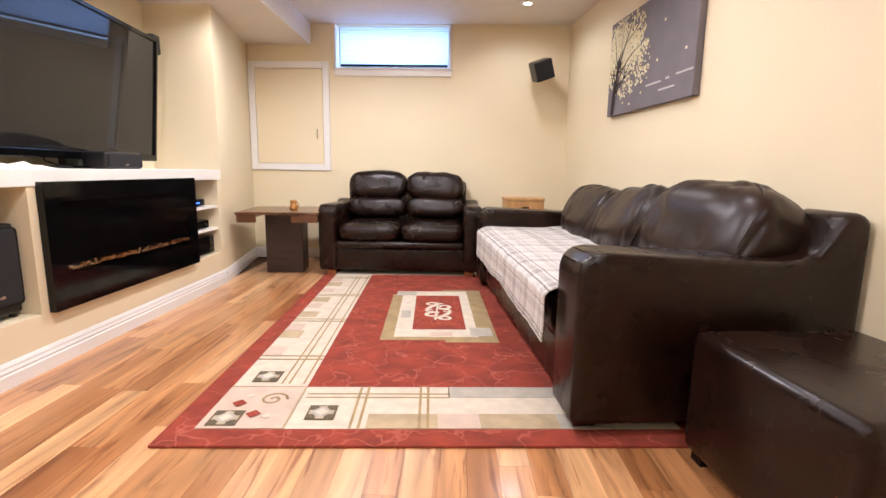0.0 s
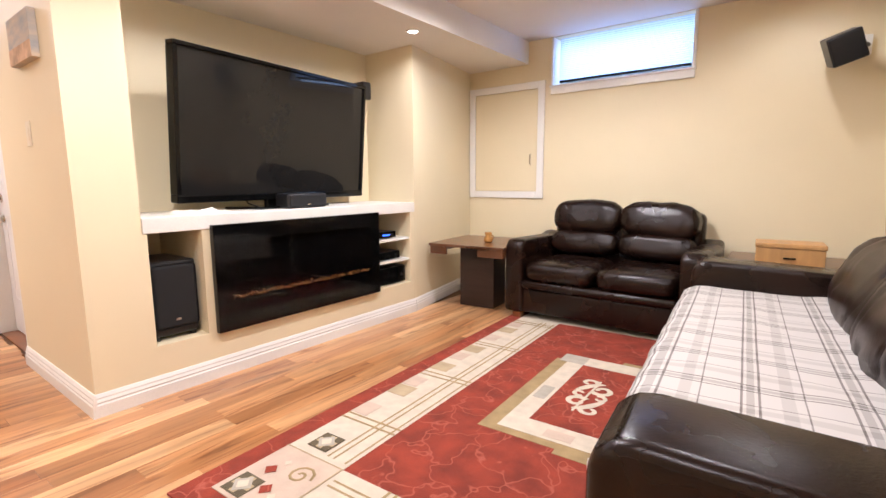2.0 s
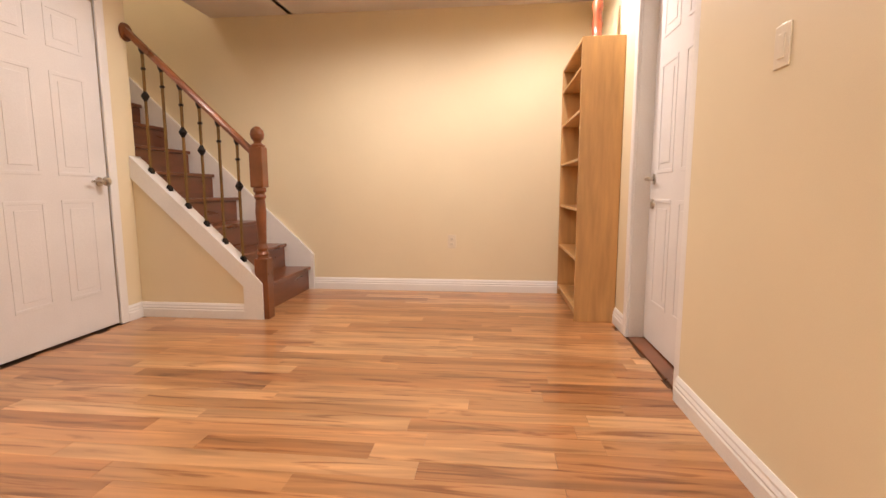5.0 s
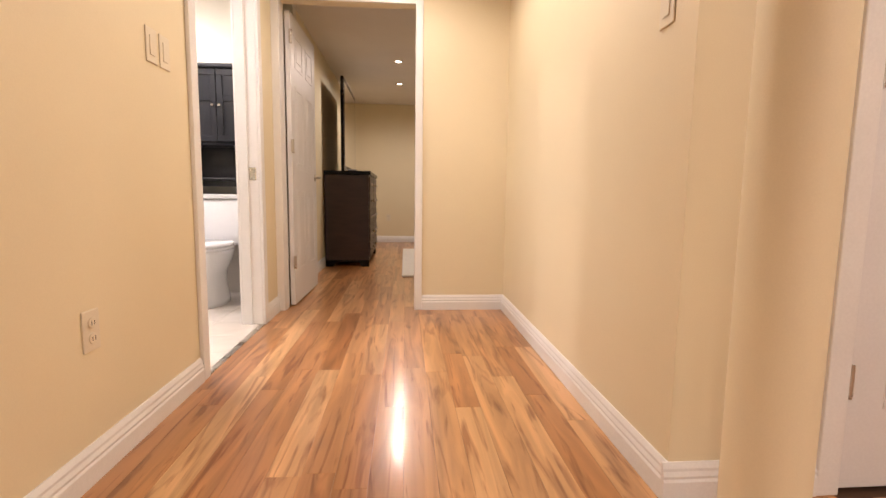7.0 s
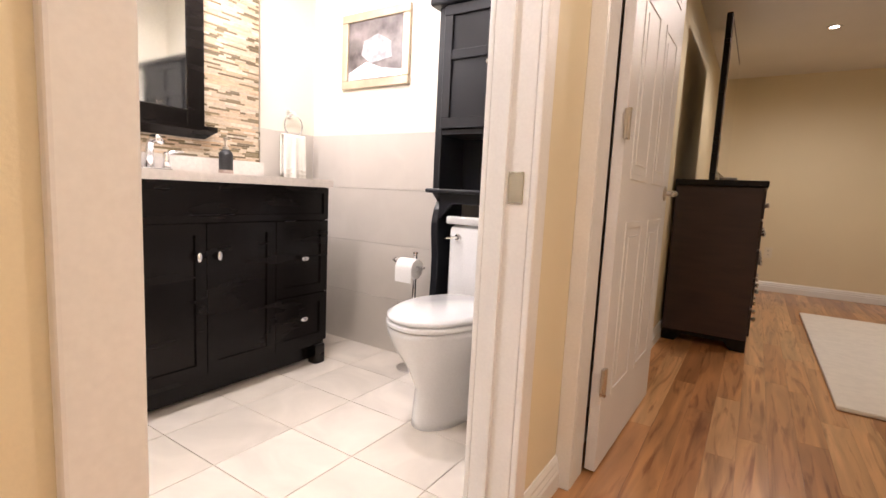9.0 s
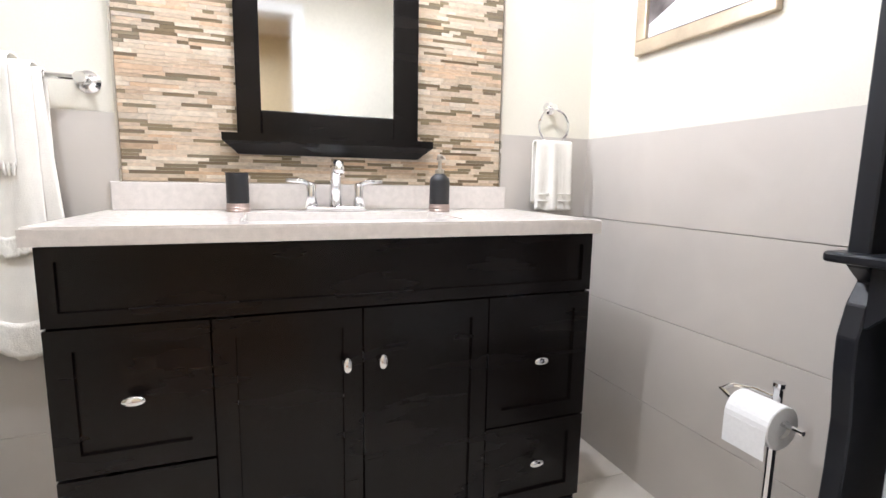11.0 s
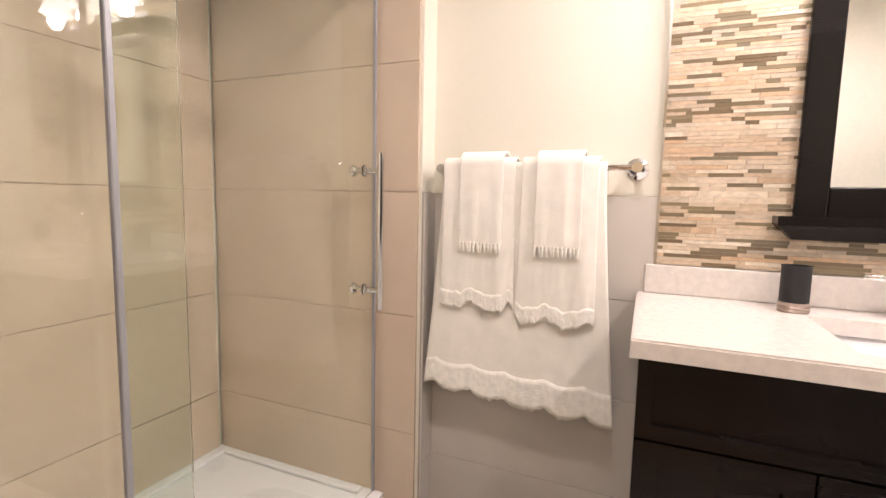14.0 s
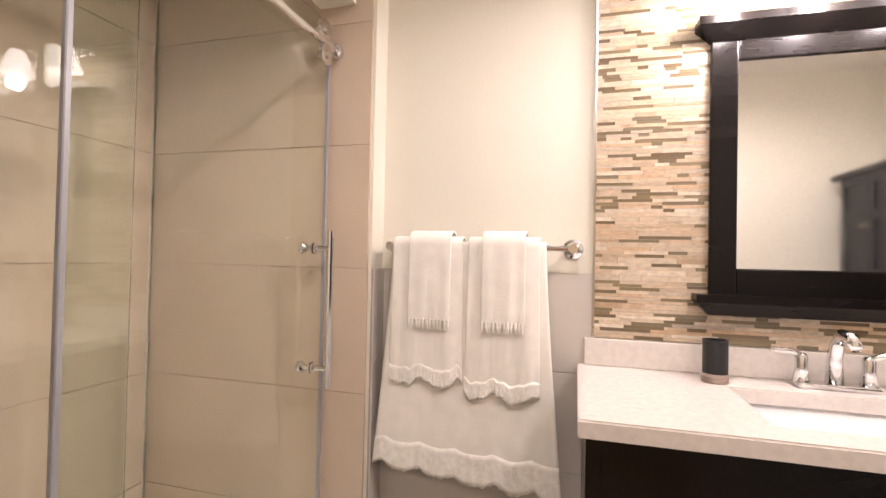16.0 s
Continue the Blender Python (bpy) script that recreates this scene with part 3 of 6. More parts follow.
panel_door("door_3", "white moulded bedroom door standing open", 0.80, 2.03, pose(-0.70, YJ - WT - 0.01, 0, 0, 0, -91), 1, "lever")

# baseboards
base_run((XT, YB), (XT, NY1), (1, 0))
base_run((XT, NY1), (XC, YN), (0.981, 0.193))
base_run((XC, YN), (1.30, YN), (0, -1))
base_run((-2.63, YB), (XT + 0.018, YB), (0, -1))
base_run((-2.63, YB), (-2.63, YA), (-1, 0))
base_run((XW, YA), (-3.565, YA), (0, -1))
base_run((XW, YA), (XW, -1.84), (1, 0))
base_run((XH, YC), (XH, YJ), (1, 0))
base_run((CD1 + 0.07, YC), (XH + 0.018, YC), (0, 1))
base_run((-3.72, YC), (CD0 - 0.07, YC), (0, 1))
base_run((XH, YJ), (XJ - 0.05, YJ), (0, 1))
base_run((XB, YS), (XB, BD1 + 0.065), (-1, 0))
base_run((XB, BD0 - 0.065), (XB, YJ), (-1, 0))
base_run((XB - WT, YS), (1.7, YS), (0, 1))
base_run((-3.05, -9.7), (-0.58, -9.7), (0, 1))
base_run((-0.58, -9.7), (-0.58, YV - 0.12), (-1, 0))
ebm = box(-0.018, 0, -2.7, 3.28, 0, 0.105, 0.004, 2, pose(1.63, 0.70, 0, 0, 0, EAST_TURN))
structure("baseboard", ebm, TRIM, "white moulded baseboard along the painted wall")


# ---- wall plates ----
IVORY = mat("ivory_plate", (0.80, 0.72, 0.56), 0.4, var=0.02)


def outlet(x, y, z, rz, label="white duplex wall outlet", slots=True):
    """A plate that faces -y before it is turned."""
    t = thing("wall_outlet" if slots else "light_switch", x, y, z, label, "outlet" if slots else "switch", "", rz)
    part("plate", box(-0.036, 0.036, -0.005, 0, -0.058, 0.058, 0.003, 2), IVORY, t)
    if slots:
        for dz in (-0.022, 0.022):
            s = part("socket", lathe([(0.016, 0), (0.016, 0.009), (0.014, 0.010)], 16, pose(0, 0, dz, 90, 0, 0)), IVORY, t)
            sb2 = box(-0.007, -0.005, -0.0108, -0.009, dz - 0.006, dz + 0.006)
            add_box(sb2, 0.005, 0.007, -0.0108, -0.009, dz - 0.006, dz + 0.006)
            part("slot", sb2, BLACKP, s)
    else:
        part("rocker", box(-0.016, 0.016, -0.008, -0.004, -0.033, 0.033, 0.002, 2), IVORY, t)
    return t


outlet(XW, -0.54, 0.437, 90)
outlet(XB, -2.86, 0.42, -90)
outlet(XB, -3.36, 1.30, -90, "white double light switch on the hall wall", False)
outlet(XB, -3.27, 1.30, -90, "white double light switch on the hall wall", False)
outlet(-2.06, YB, 1.27, 0, "white light switch on the end wall", False)
outlet(XH, -2.79, 1.32, 90, "small white wall control plate", False)
outlet(-1.2, -9.7, 0.42, 180)


# ---- television wall ----
tv = thing("television", -1.834, 1.82, 0.93, "large flat television with a black bezel, switched off", "television", "", 6.0)
tilt = pose(0, 0, 0, 0, 5, 0)
bz = bmesh.new()
for a, b2, c, d in ((-0.73, 0.73, 0.0, 0.042), (-0.73, 0.73, 0.797, 0.82), (-0.73, -0.706, 0.042, 0.797), (0.706, 0.73, 0.042, 0.797)):
    add_box(bz, -0.035, 0.035, a, b2, c, d, 0.005, 2, tilt)
part("bezel", bz, BLACKG, tv, "glossy black bezel")
part("screen", box(-0.02, 0.022, -0.706, 0.706, 0.042, 0.797, 0, 2, tilt), SCREEN, tv, "dark glass screen")
part("back", box(-0.075, -0.035, -0.60, 0.60, 0.08, 0.72, 0.02, 3, tilt), BLACKP, tv)
part("neck", box(-0.06, -0.02, -0.12, 0.12, -0.05, 0.10, 0.008), BLACKP, tv)
part("foot", prism([(-0.13, -0.35), (0.12, -0.28), (0.12, 0.28), (-0.13, 0.35)], "z", -0.055, -0.040, None, 0.004), BLACKG, tv)
tube_c = tube([(-1.84, 1.52, 0.99), (-1.82, 1.55, 0.91), (-1.76, 1.60, 0.882), (-1.72, 1.66, 0.882)], 0.004, 6)
part("cable", tube_c, BLACKP, None)
tagged(bpy.data.objects["cable"], "thin black cable hanging behind the television", "cable")
cs = thing("center_speaker", -1.68, 1.84, LZ1, "small black loudspeaker on the white ledge", "speaker")
part("cabinet", box(-0.07, 0.07, -0.15, 0.15, 0, 0.092, 0.018, 4), BLACKP, cs)
part("grille", box(0.066, 0.076, -0.138, 0.138, 0.012, 0.082, 0.006, 3), CLOTHB, cs)
part("badge", box(0.076, 0.078, -0.012, 0.012, 0.02, 0.027), NICKEL, cs)
sat = thing("satellite_speaker", -1.90, 2.60, 1.66, "small black loudspeaker fixed beside the television", "speaker")
part("cabinet", box(-0.06, 0.06, -0.04, 0.045, 0, 0.13, 0.014, 3), BLACKP, sat)
part("bracket", tube([(-0.06, 0, 0.06), (-0.12, 0.03, 0.06), (-0.18, 0.05, 0.06)], 0.012, 8), BLACKP, sat)
rag = thing("crumpled_cloth", -1.66, 1.18, LZ1, "crumpled white cloth on the ledge", "cloth")
bm = bmesh.new()
bmesh.ops.create_grid(bm, x_segments=22, y_segments=30, size=1)
for v in bm.verts:
    d2 = max(abs(v.co.x), abs(v.co.y))
    hgt = max(0.0, 0.022 * (noise.noise(Vector((v.co.x * 2.2, v.co.y * 3.1, 4))) + 0.7)) * (1 - d2 ** 3)
    v.co = Vector((v.co.x * 0.07, v.co.y * 0.15 + 0.02 * v.co.x, 0.001 + hgt))
smooth(part("cloth", bm, TOWEL, rag))

# fireplace
fire = thing("electric_fireplace", XT, (FN[0] + FN[1]) / 2, 0.245, "wide black glass electric fireplace with amber crystals, unlit", "fireplace")
fw, fh = (FN[1] - FN[0]) / 2, 0.575
fb = bmesh.new()
for a, b2, c, d in ((-fw, fw, 0, 0.11), (-fw, fw, fh - 0.09, fh), (-fw, -fw + 0.09, 0.11, fh - 0.09), (fw - 0.09, fw, 0.11, fh - 0.09)):
    add_box(fb, 0.002, 0.034, a, b2, c, d)
part("surround", fb, BLACKG, fire, "glossy black glass surround")
part("firebox", box(-0.02, 0.006, -fw + 0.09, fw - 0.09, 0.11, fh - 0.09), BLACKG, fire)
part("glass_front", box(0.0335, 0.036, -fw, fw, 0, fh, 0.001, 1), glassy("smoked_glass", (0.62, 0.60, 0.57), 0.0, 1.22), fire, "smoked glass front").visible_shadow = False
AMBER = varied("amber_crystal", [(0.17, 0.055, 0.014), (0.26, 0.10, 0.030), (0.11, 0.035, 0.010), (0.42, 0.24, 0.11)], 0.15, (1, 1, 1), 30, 0.3, 0.1, per_island=True)
bm = bmesh.new()
rnd = random.Random(5)
for i in range(260):
    m = pose(0.014 + rnd.uniform(-0.006, 0.010), rnd.uniform(-fw + 0.10, fw - 0.10), 0.168 + abs(rnd.gauss(0, 0.009)), rnd.uniform(0, 180), rnd.uniform(0, 180), 0) @ Matrix.Diagonal((rnd.uniform(0.003, 0.006), rnd.uniform(0.004, 0.009), rnd.uniform(0.003, 0.005), 1))
    bmesh.ops.create_icosphere(bm, subdivisions=1, radius=1.0, matrix=m)
tagged(part("crystals", bm, AMBER, fire, "bed of amber glass crystals"), kind="stuff")

# subwoofer
sub = thing("subwoofer", -1.75, 0.995, 0.25, "black subwoofer box in the lower wall recess", "speaker")
part("cabinet", box(-0.18, 0.14, -0.112, 0.112, 0.02, 0.40, 0.012, 3), BLACKP, sub)
bm = box(0.14, 0.165, -0.104, 0.104, 0.06, 0.385, 0.02, 4)
part("grille", bm, CLOTHB, sub, "black cloth grille")
part("badge", box(0.165, 0.167, -0.012, 0.012, 0.10, 0.112), NICKEL, sub)
for a in (-0.15, 0.11):
    for b2 in (-0.09, 0.09):
        part("foot", lathe([(0.015, 0), (0.017, 0.02)], 12, pose(a, b2, 0)), BLACKP, sub)

# shelves and players in the other recess
for z in (0.425, 0.59):
    structure("shelf_board", box(NX, XT - 0.012, RN[0], RN[1], z, z + 0.018, 0.002, 1), LEDGE, "white shelf board in the recess")


def player(y0, y1, z, h, label, led=None):
    t = thing("media_player", -1.72, (y0 + y1) / 2, z, label, "electronics", "players in the recess")
    w = (y1 - y0) / 2
    part("case", box(-0.14, 0.12, -w, w, 0.008, h, 0.004, 2), BLACKP, t)
    part("front_panel", box(0.12, 0.128, -w, w, 0.008, h, 0.003, 2), BLACKG, t)
    part("knob", lathe([(0.012, 0), (0.011, 0.012)], 16, pose(0.128, w - 0.05, h * 0.5, 0, 90, 0)), BLACKP, t)
    part("display", box(0.128, 0.1285, -w * 0.5, w * 0.3, h * 0.45, h * 0.62), led or SCREEN, t)
    for a in (-0.1, 0.08):
        for b2 in (-w + 0.03, w - 0.03):
            part("foot", lathe([(0.01, 0), (0.01, 0.009)], 10, pose(a, b2, 0)), BLACKP, t)


player(2.40, 2.72, 0.25, 0.135, "black audio receiver on the recess floor")
player(2.42, 2.66, 0.443, 0.065, "black disc player on a white shelf")
player(2.43, 2.62, 0.608, 0.055, "black media box with a blue light", glowing("blue_led", (0.05, 0.15, 1.0), 2.0))

# small canvas on the end wall
pic = thing("wall_canvas", -1.92, YB, 1.57, "small landscape canvas in blue and sand on the end wall", "picture")
part("canvas", box(-0.17, 0.17, -0.03, 0, 0, 0.20, 0.003, 2), mat("canvas_blue", (0.42, 0.46, 0.50), 0.8, var=0.2, scale=9, stretch=(1, 1, 3), bump=0.3, bscale=500, col2=(0.62, 0.52, 0.40)), pic)
part("shore", box(-0.169, 0.169, -0.0315, -0.029, 0.001, 0.07), mat("canvas_sand", (0.50, 0.33, 0.20), 0.8, var=0.25, scale=14, bump=0.3, bscale=500), pic)


# ---- end tables, loveseat, sofa ----
WALNUT = mat("walnut_table", (0.115, 0.045, 0.018), 0.3, var=0.35, scale=4, stretch=(1, 8, 1), bump=0.06, bscale=80, coat=0.3)
DARKT = mat("dark_table", (0.026, 0.0125, 0.009), 0.35, var=0.25, scale=4, stretch=(1, 1, 6), bump=0.05)


def end_table(x, y, label, rz, s=0.66):
    t = thing("end_table", x, y, 0, label, "table", "end tables", rz)
    h = s / 2
    part("tabletop", box(-h, h, -h, h, 0.518, 0.54, 0.004, 2), WALNUT, t, "polished dark walnut tabletop")
    for a0, a1, b0, b1 in ((-h + 0.01, -0.17, -h + 0.008, -h + 0.03), (0.17 - 0.06, h - 0.01, -h + 0.008, -h + 0.03), (-h + 0.008, -h + 0.03, -h + 0.03, h - 0.03), (h - 0.03, h - 0.008, -h + 0.03, h - 0.03)):
        part("apron", box(a0, a1, b0, b1, 0.455, 0.518, 0.003, 2), WALNUT, t)
    part("pedestal", box(-0.155, 0.155, -0.115, 0.115, 0, 0.518, 0.004, 2), DARKT, t, "black-brown box pedestal")
    return t


end_table(-1.232, 3.30, "walnut end table with a dark box pedestal beside the loveseat", 6)
end_table(0.83, 3.52, "dark end table in the corner behind the sofa arm", 3, 0.62)

mug = thing("ornament_mug", -1.15, 3.25, 0.54, "small golden ornament mug on the end table", "ornament")
GOLD = mat("gold_glaze", (0.50, 0.26, 0.07), 0.25, 0.4, var=0.3, scale=30)
smooth(part("body", lathe([(0.026, 0), (0.034, 0.008), (0.036, 0.03), (0.026, 0.05), (0.024, 0.058), (0.030, 0.075), (0.029, 0.082), (0.022, 0.078)], 20), GOLD, mug))
part("handle", tube([(0.028 + 0.018 * math.sin(a), 0, 0.042 + 0.02 * math.cos(a)) for a in [i * math.pi / 8 for i in range(9)]], 0.005, 8), GOLD, mug)

wb = thing("wooden_box", 0.84, 3.42, 0.54, "light wooden lidded box on the corner table", "box", "", 4)
part("body", box(-0.165, 0.165, -0.11, 0.11, 0, 0.10, 0.004, 2), BIRCH, wb)
part("lid", box(-0.17, 0.17, -0.115, 0.115, 0.101, 0.128, 0.005, 2), BIRCH, wb)
part("handle", box(-0.03, 0.03, -0.122, -0.114, 0.04, 0.05, 0.002, 1), BLACKW, wb)


def leather_block(name, parent, x0, x1, y0, y1, z0, z1, r=0.05, seg=5, material=None, m=None):
    return smooth(part(name, box(x0, x1, y0, y1, z0, z1, r, seg, m), material or LEATHER, parent))


def seam(parent, pts, r=0.004):
    return part("piping", tube(pts, r, 6), LEATHER, parent, "stitched leather piping")


love = thing("loveseat", -0.215, 3.07, 0, "dark brown leather two-seat loveseat against the end wall", "sofa")
W2 = 0.68
leather_block("base", love, -W2 + 0.03, W2 - 0.03, 0.03, 0.76, 0.05, 0.25, 0.03)
leather_block("front_rail", love, -0.54, 0.54, 0.0, 0.12, 0.24, 0.30, 0.025)
for s in (-1, 1):
    a, b2 = sorted((s * W2, s * (W2 - 0.15)))
    bm = prism([(0.0, 0.05), (0.0, 0.56), (0.05, 0.605), (0.60, 0.59), (0.72, 0.62), (0.76, 0.60), (0.76, 0.05)], "x", a, b2, None, 0.032, 4)
    smooth(part("arm", bm, LEATHER, love))
    part("foot", box(s * (W2 - 0.10) - 0.035, s * (W2 - 0.10) + 0.035, 0.02, 0.09, 0, 0.052, 0.004, 1), RAILW, love, "short wooden foot")
    part("foot", box(s * (W2 - 0.10) - 0.035, s * (W2 - 0.10) + 0.035, 0.64, 0.71, 0, 0.052, 0.004, 1), RAILW, love, "short wooden foot")
    x = s * 0.268
    smooth(part("seat_cushion", pillow(x, 0.30, 0.365, 0.53, 0.60, 0.17, 4.0, 0.010, s * 3.0), LEATHER, love))
    back = pose(x, 0.60, 0.62, -14, 0, s * -1.5)
    smooth(part("back_cushion", pillow(0, 0, -0.08, 0.53, 0.22, 0.20, 2.9, 0.018, s * 7.0, 44, back), LEATHER, love, "puffy lower back cushion"))
    smooth(part("headrest", pillow(0, 0.01, 0.115 if s > 0 else 0.125, 0.545, 0.25, 0.29, 2.8, 0.022, s * 11.0, 52, back @ pose(0, 0, 0, 0, s * 1.5 + 1, 0)), LEATHER, love, "puffy leather headrest"))
leather_block("back_frame", love, -W2 + 0.12, W2 - 0.12, 0.64, 0.78, 0.05, 0.80, 0.05)

sofa = thing("sofa", 0.64, 0.66, 0, "dark brown leather three-seat sofa against the side wall", "sofa", "", 5.5)
SL = 2.32
leather_block("base", sofa, 0.03, 0.90, 0.05, SL - 0.05, 0.07, 0.27, 0.02)
leather_block("seat", sofa, 0.005, 0.70, 0.24, SL - 0.24, 0.26, 0.445, 0.05)
prof = [(0.0, 0.045), (0.0, 0.578), (0.025, 0.620), (0.07, 0.636), (0.72, 0.608), (0.80, 0.625), (0.85, 0.70), (0.885, 0.765), (0.94, 0.775), (0.98, 0.745), (0.985, 0.045)]
for k, (y0, y1) in enumerate(((0.0, 0.235), (SL - 0.235, SL))):
    pts = prof if k == 0 else [(p, q - 0.02 if q > 0.2 else q) for p, q in prof]
    smooth(part("arm", prism(pts, "y", y0, y1, None, 0.028, 4), LEATHER, sofa))
seam(sofa, [(0.03, 0.006, 0.60), (0.07, 0.004, 0.612), (0.36, 0.004, 0.60), (0.64, 0.004, 0.588), (0.72, 0.004, 0.602)])
for fy in (0.06, SL - 0.14):
    for fx in (0.03, 0.80):
        part("leg", box(fx, fx + 0.08, fy, fy + 0.08, 0.012, 0.050, 0.004, 1), BLACKW, sofa, "square black leg")
leather_block("back_frame", sofa, 0.77, 0.98, 0.2, SL - 0.2, 0.2, 0.73, 0.06)


def welt(sx, sy, sz, puff, u, m, parent):
    """A stitched seam from the lower to the upper end of a cushion's corner."""
    def f(c, p):
        return math.copysign(abs(c) ** (2 / p), c)
    pts = []
    for k in range(25):
        v = radians(-78 + 156 * k / 24)
        pts.append(m @ (Vector((f(math.cos(v), puff) * f(math.cos(u), puff * 1.8) * sx / 2, f(math.cos(v), puff) * f(math.sin(u), puff * 1.8) * sy / 2, f(math.sin(v), puff) * sz / 2)) * 0.988))
    smooth(part("piping", tube(pts, 0.0045, 6), LEATHER2, parent, "stitched leather piping"))


for i, (y, x, z, wide, tall, lean, turn, roll) in enumerate(((0.46, 0.735, 0.640, 0.74, 0.46, 25, 2, 1), (1.07, 0.715, 0.605, 0.68, 0.44, 27, -4, -7), (1.66, 0.725, 0.590, 0.70, 0.43, 24, 3, 4))):
    m = pose(x, y, z, roll, lean, turn)
    smooth(part("back_cushion", pillow(0, 0, 0, 0.31, wide, tall, 2.7, 0.034, i * 5.3, 64, m), LEATHER2, sofa, "slumped leather back cushion"))
    for u in (232, 128):
        welt(0.31, wide, tall, 2.7, radians(u), m, sofa)

# plaid throw over the seat
PLAID = bpy.data.materials.new("plaid_cotton")
PLAID.use_nodes = True
pn = PLAID.node_tree
tc = pn.nodes.new("ShaderNodeTexCoord")
sep = pn.nodes.new("ShaderNodeSeparateXYZ")
pn.links.new(tc.outputs["UV"], sep.inputs[0])


def node_math(nt, op, a, b=None):
    n = nt.nodes.new("ShaderNodeMath")
    n.operation = op
    for i, v in enumerate((a, b)):
        if v is None:
            continue
        if isinstance(v, (int, float)):
            n.inputs[i].default_value = v
        else:
            nt.links.new(v, n.inputs[i])
    return n.outputs[0]


def stripe(nt, coord, period, start, width):
    f = node_math(nt, "FRACT", node_math(nt, "DIVIDE", coord, period))
    return node_math(nt, "MULTIPLY", node_math(nt, "GREATER_THAN", f, start / period), node_math(nt, "LESS_THAN", f, (start + width) / period))


total = None
for axis in (0, 1):
    for start, width, k in ((0.02, 0.006, 0.75), (0.034, 0.018, 0.35), (0.060, 0.006, 0.75), (0.110, 0.030, 0.18), (0.160, 0.004, 0.65)):
        s = node_math(pn, "MULTIPLY", stripe(pn, sep.outputs[axis], 0.235, start, width), k)
        total = s if total is None else node_math(pn, "ADD", total, s)
total = node_math(pn, "MINIMUM", total, 1.0)
mx = pn.nodes.new("ShaderNodeMix")
mx.data_type = "RGBA"
pn.links.new(total, mx.inputs[0])
mx.inputs[6].default_value, mx.inputs[7].default_value = (0.62, 0.59, 0.56, 1), (0.14, 0.12, 0.11, 1)
pb = pn.nodes["Principled BSDF"]
pn.links.new(mx.outputs[2], pb.inputs["Base Color"])
pb.inputs["Roughness"].default_value = 0.95
wv = pn.nodes.new("ShaderNodeTexNoise")
wv.inputs["Scale"].default_value = 300
bp = pn.nodes.new("ShaderNodeBump")
bp.inputs["Strength"].default_value, bp.inputs["Distance"].default_value = 0.4, 0.002
pn.links.new(wv.outputs[0], bp.inputs["Height"])
pn.links.new(bp.outputs[0], pb.inputs["Normal"])
throw = thing("plaid_throw", 0.64, 0.66, 0.445, "white and grey plaid throw spread over the sofa seat", "blanket", "", 5.0)
bm = bmesh.new()
uvl = bm.loops.layers.uv.new("UVMap")
nu, nv2 = 60, 90
path = []
for i in range(nu + 1):
    d = 0.035 + 0.865 * i / nu
    if d < 0.22:
        px, pz = -0.045 + 0.01 * math.sin(d * 9), -0.20 + d
    elif d < 0.30:
        a = (d - 0.22) / 0.08 * math.pi / 2
        px, pz = -0.035 + 0.067 * (1 - math.cos(a)), 0.02 + 0.045 * math.sin(a) - 0.04
    else:
        px, pz = 0.032 + (d - 0.30), 0.025
    path.append((d, px, pz))
grid = []
for j in range(nv2 + 1):
    v = 0.226 + (SL - 0.46) * j / nv2
    row = []
    for d, px, pz in path:
        w = noise.noise(Vector((d * 5, v * 4, 2.0)))
        fold = 0.012 * noise.noise(Vector((v * 9, 3.0, d * 2)))
        drop = 0.03 * noise.noise(Vector((v * 2.3, 0, 7))) if d < 0.08 else 0
        hump = 0.012 * max(0, w) + (0.03 * max(0, (d - 0.72) / 0.18) * (0.5 + noise.noise(Vector((v * 7, 1, 1)))))
        row.append((bm.verts.new((px - (abs(fold) + 0.004 if d < 0.28 else 0), v + 0.01 * w, pz + drop + (hump if d > 0.28 else 0))), d, v))
    grid.append(row)
for a, b in zip(grid, grid[1:]):
    for i in range(nu):
        q = (a[i], a[i + 1], b[i + 1], b[i])
        f = bm.faces.new([c[0] for c in q])
        f.smooth = True
        for lp, c in zip(f.loops, q):
            lp[uvl].uv = (c[1], c[2])
hem_line = [c[0][0].co - Vector((0.003, 0, 0)) for c in grid]
part("hem", tube([p.copy() for p in hem_line], 0.0045, 6), mat("hem_cotton", (0.66, 0.63, 0.60), 0.95, var=0.05, bump=0.5, bscale=300), throw, "stitched pale hem")
cl = part("cloth", bm, PLAID, throw)
sol = cl.modifiers.new("thickness", "SOLIDIFY")
sol.thickness, sol.offset = 0.006, 1

ott = thing("ottoman", 1.27, 0.335, 0, "dark brown leather cube ottoman", "ottoman", "", 5)
leather_block("body", ott, -0.268, 0.268, -0.292, 0.292, 0.03, 0.418, 0.032, 5)
for a in (-0.22, 0.22):
    for b2 in (-0.24, 0.24):
        part("foot", box(a - 0.025, a + 0.025, b2 - 0.025, b2 + 0.025, 0, 0.032), BLACKW, ott)

# loudspeaker high in the corner
sp = thing("wall_speaker", 1.00, 3.70, 1.80, "small black loudspeaker on a white wall bracket", "speaker", "", 14)
spm = pose(0, 0, 0, 14, -20, -6)
part("cabinet", box(-0.085, 0.085, -0.08, 0.07, -0.085, 0.085, 0.010, 3, spm), BLACKP, sp)
part("grille", box(-0.078, 0.078, -0.086, -0.078, -0.078, 0.078, 0.005, 2, spm), CLOTHB, sp)
part("bracket", tube([(0.08, 0.05, 0.02), (0.13, 0.09, 0.03), (0.15, 0.12, 0.03)], 0.013, 8), BLACKP, sp)
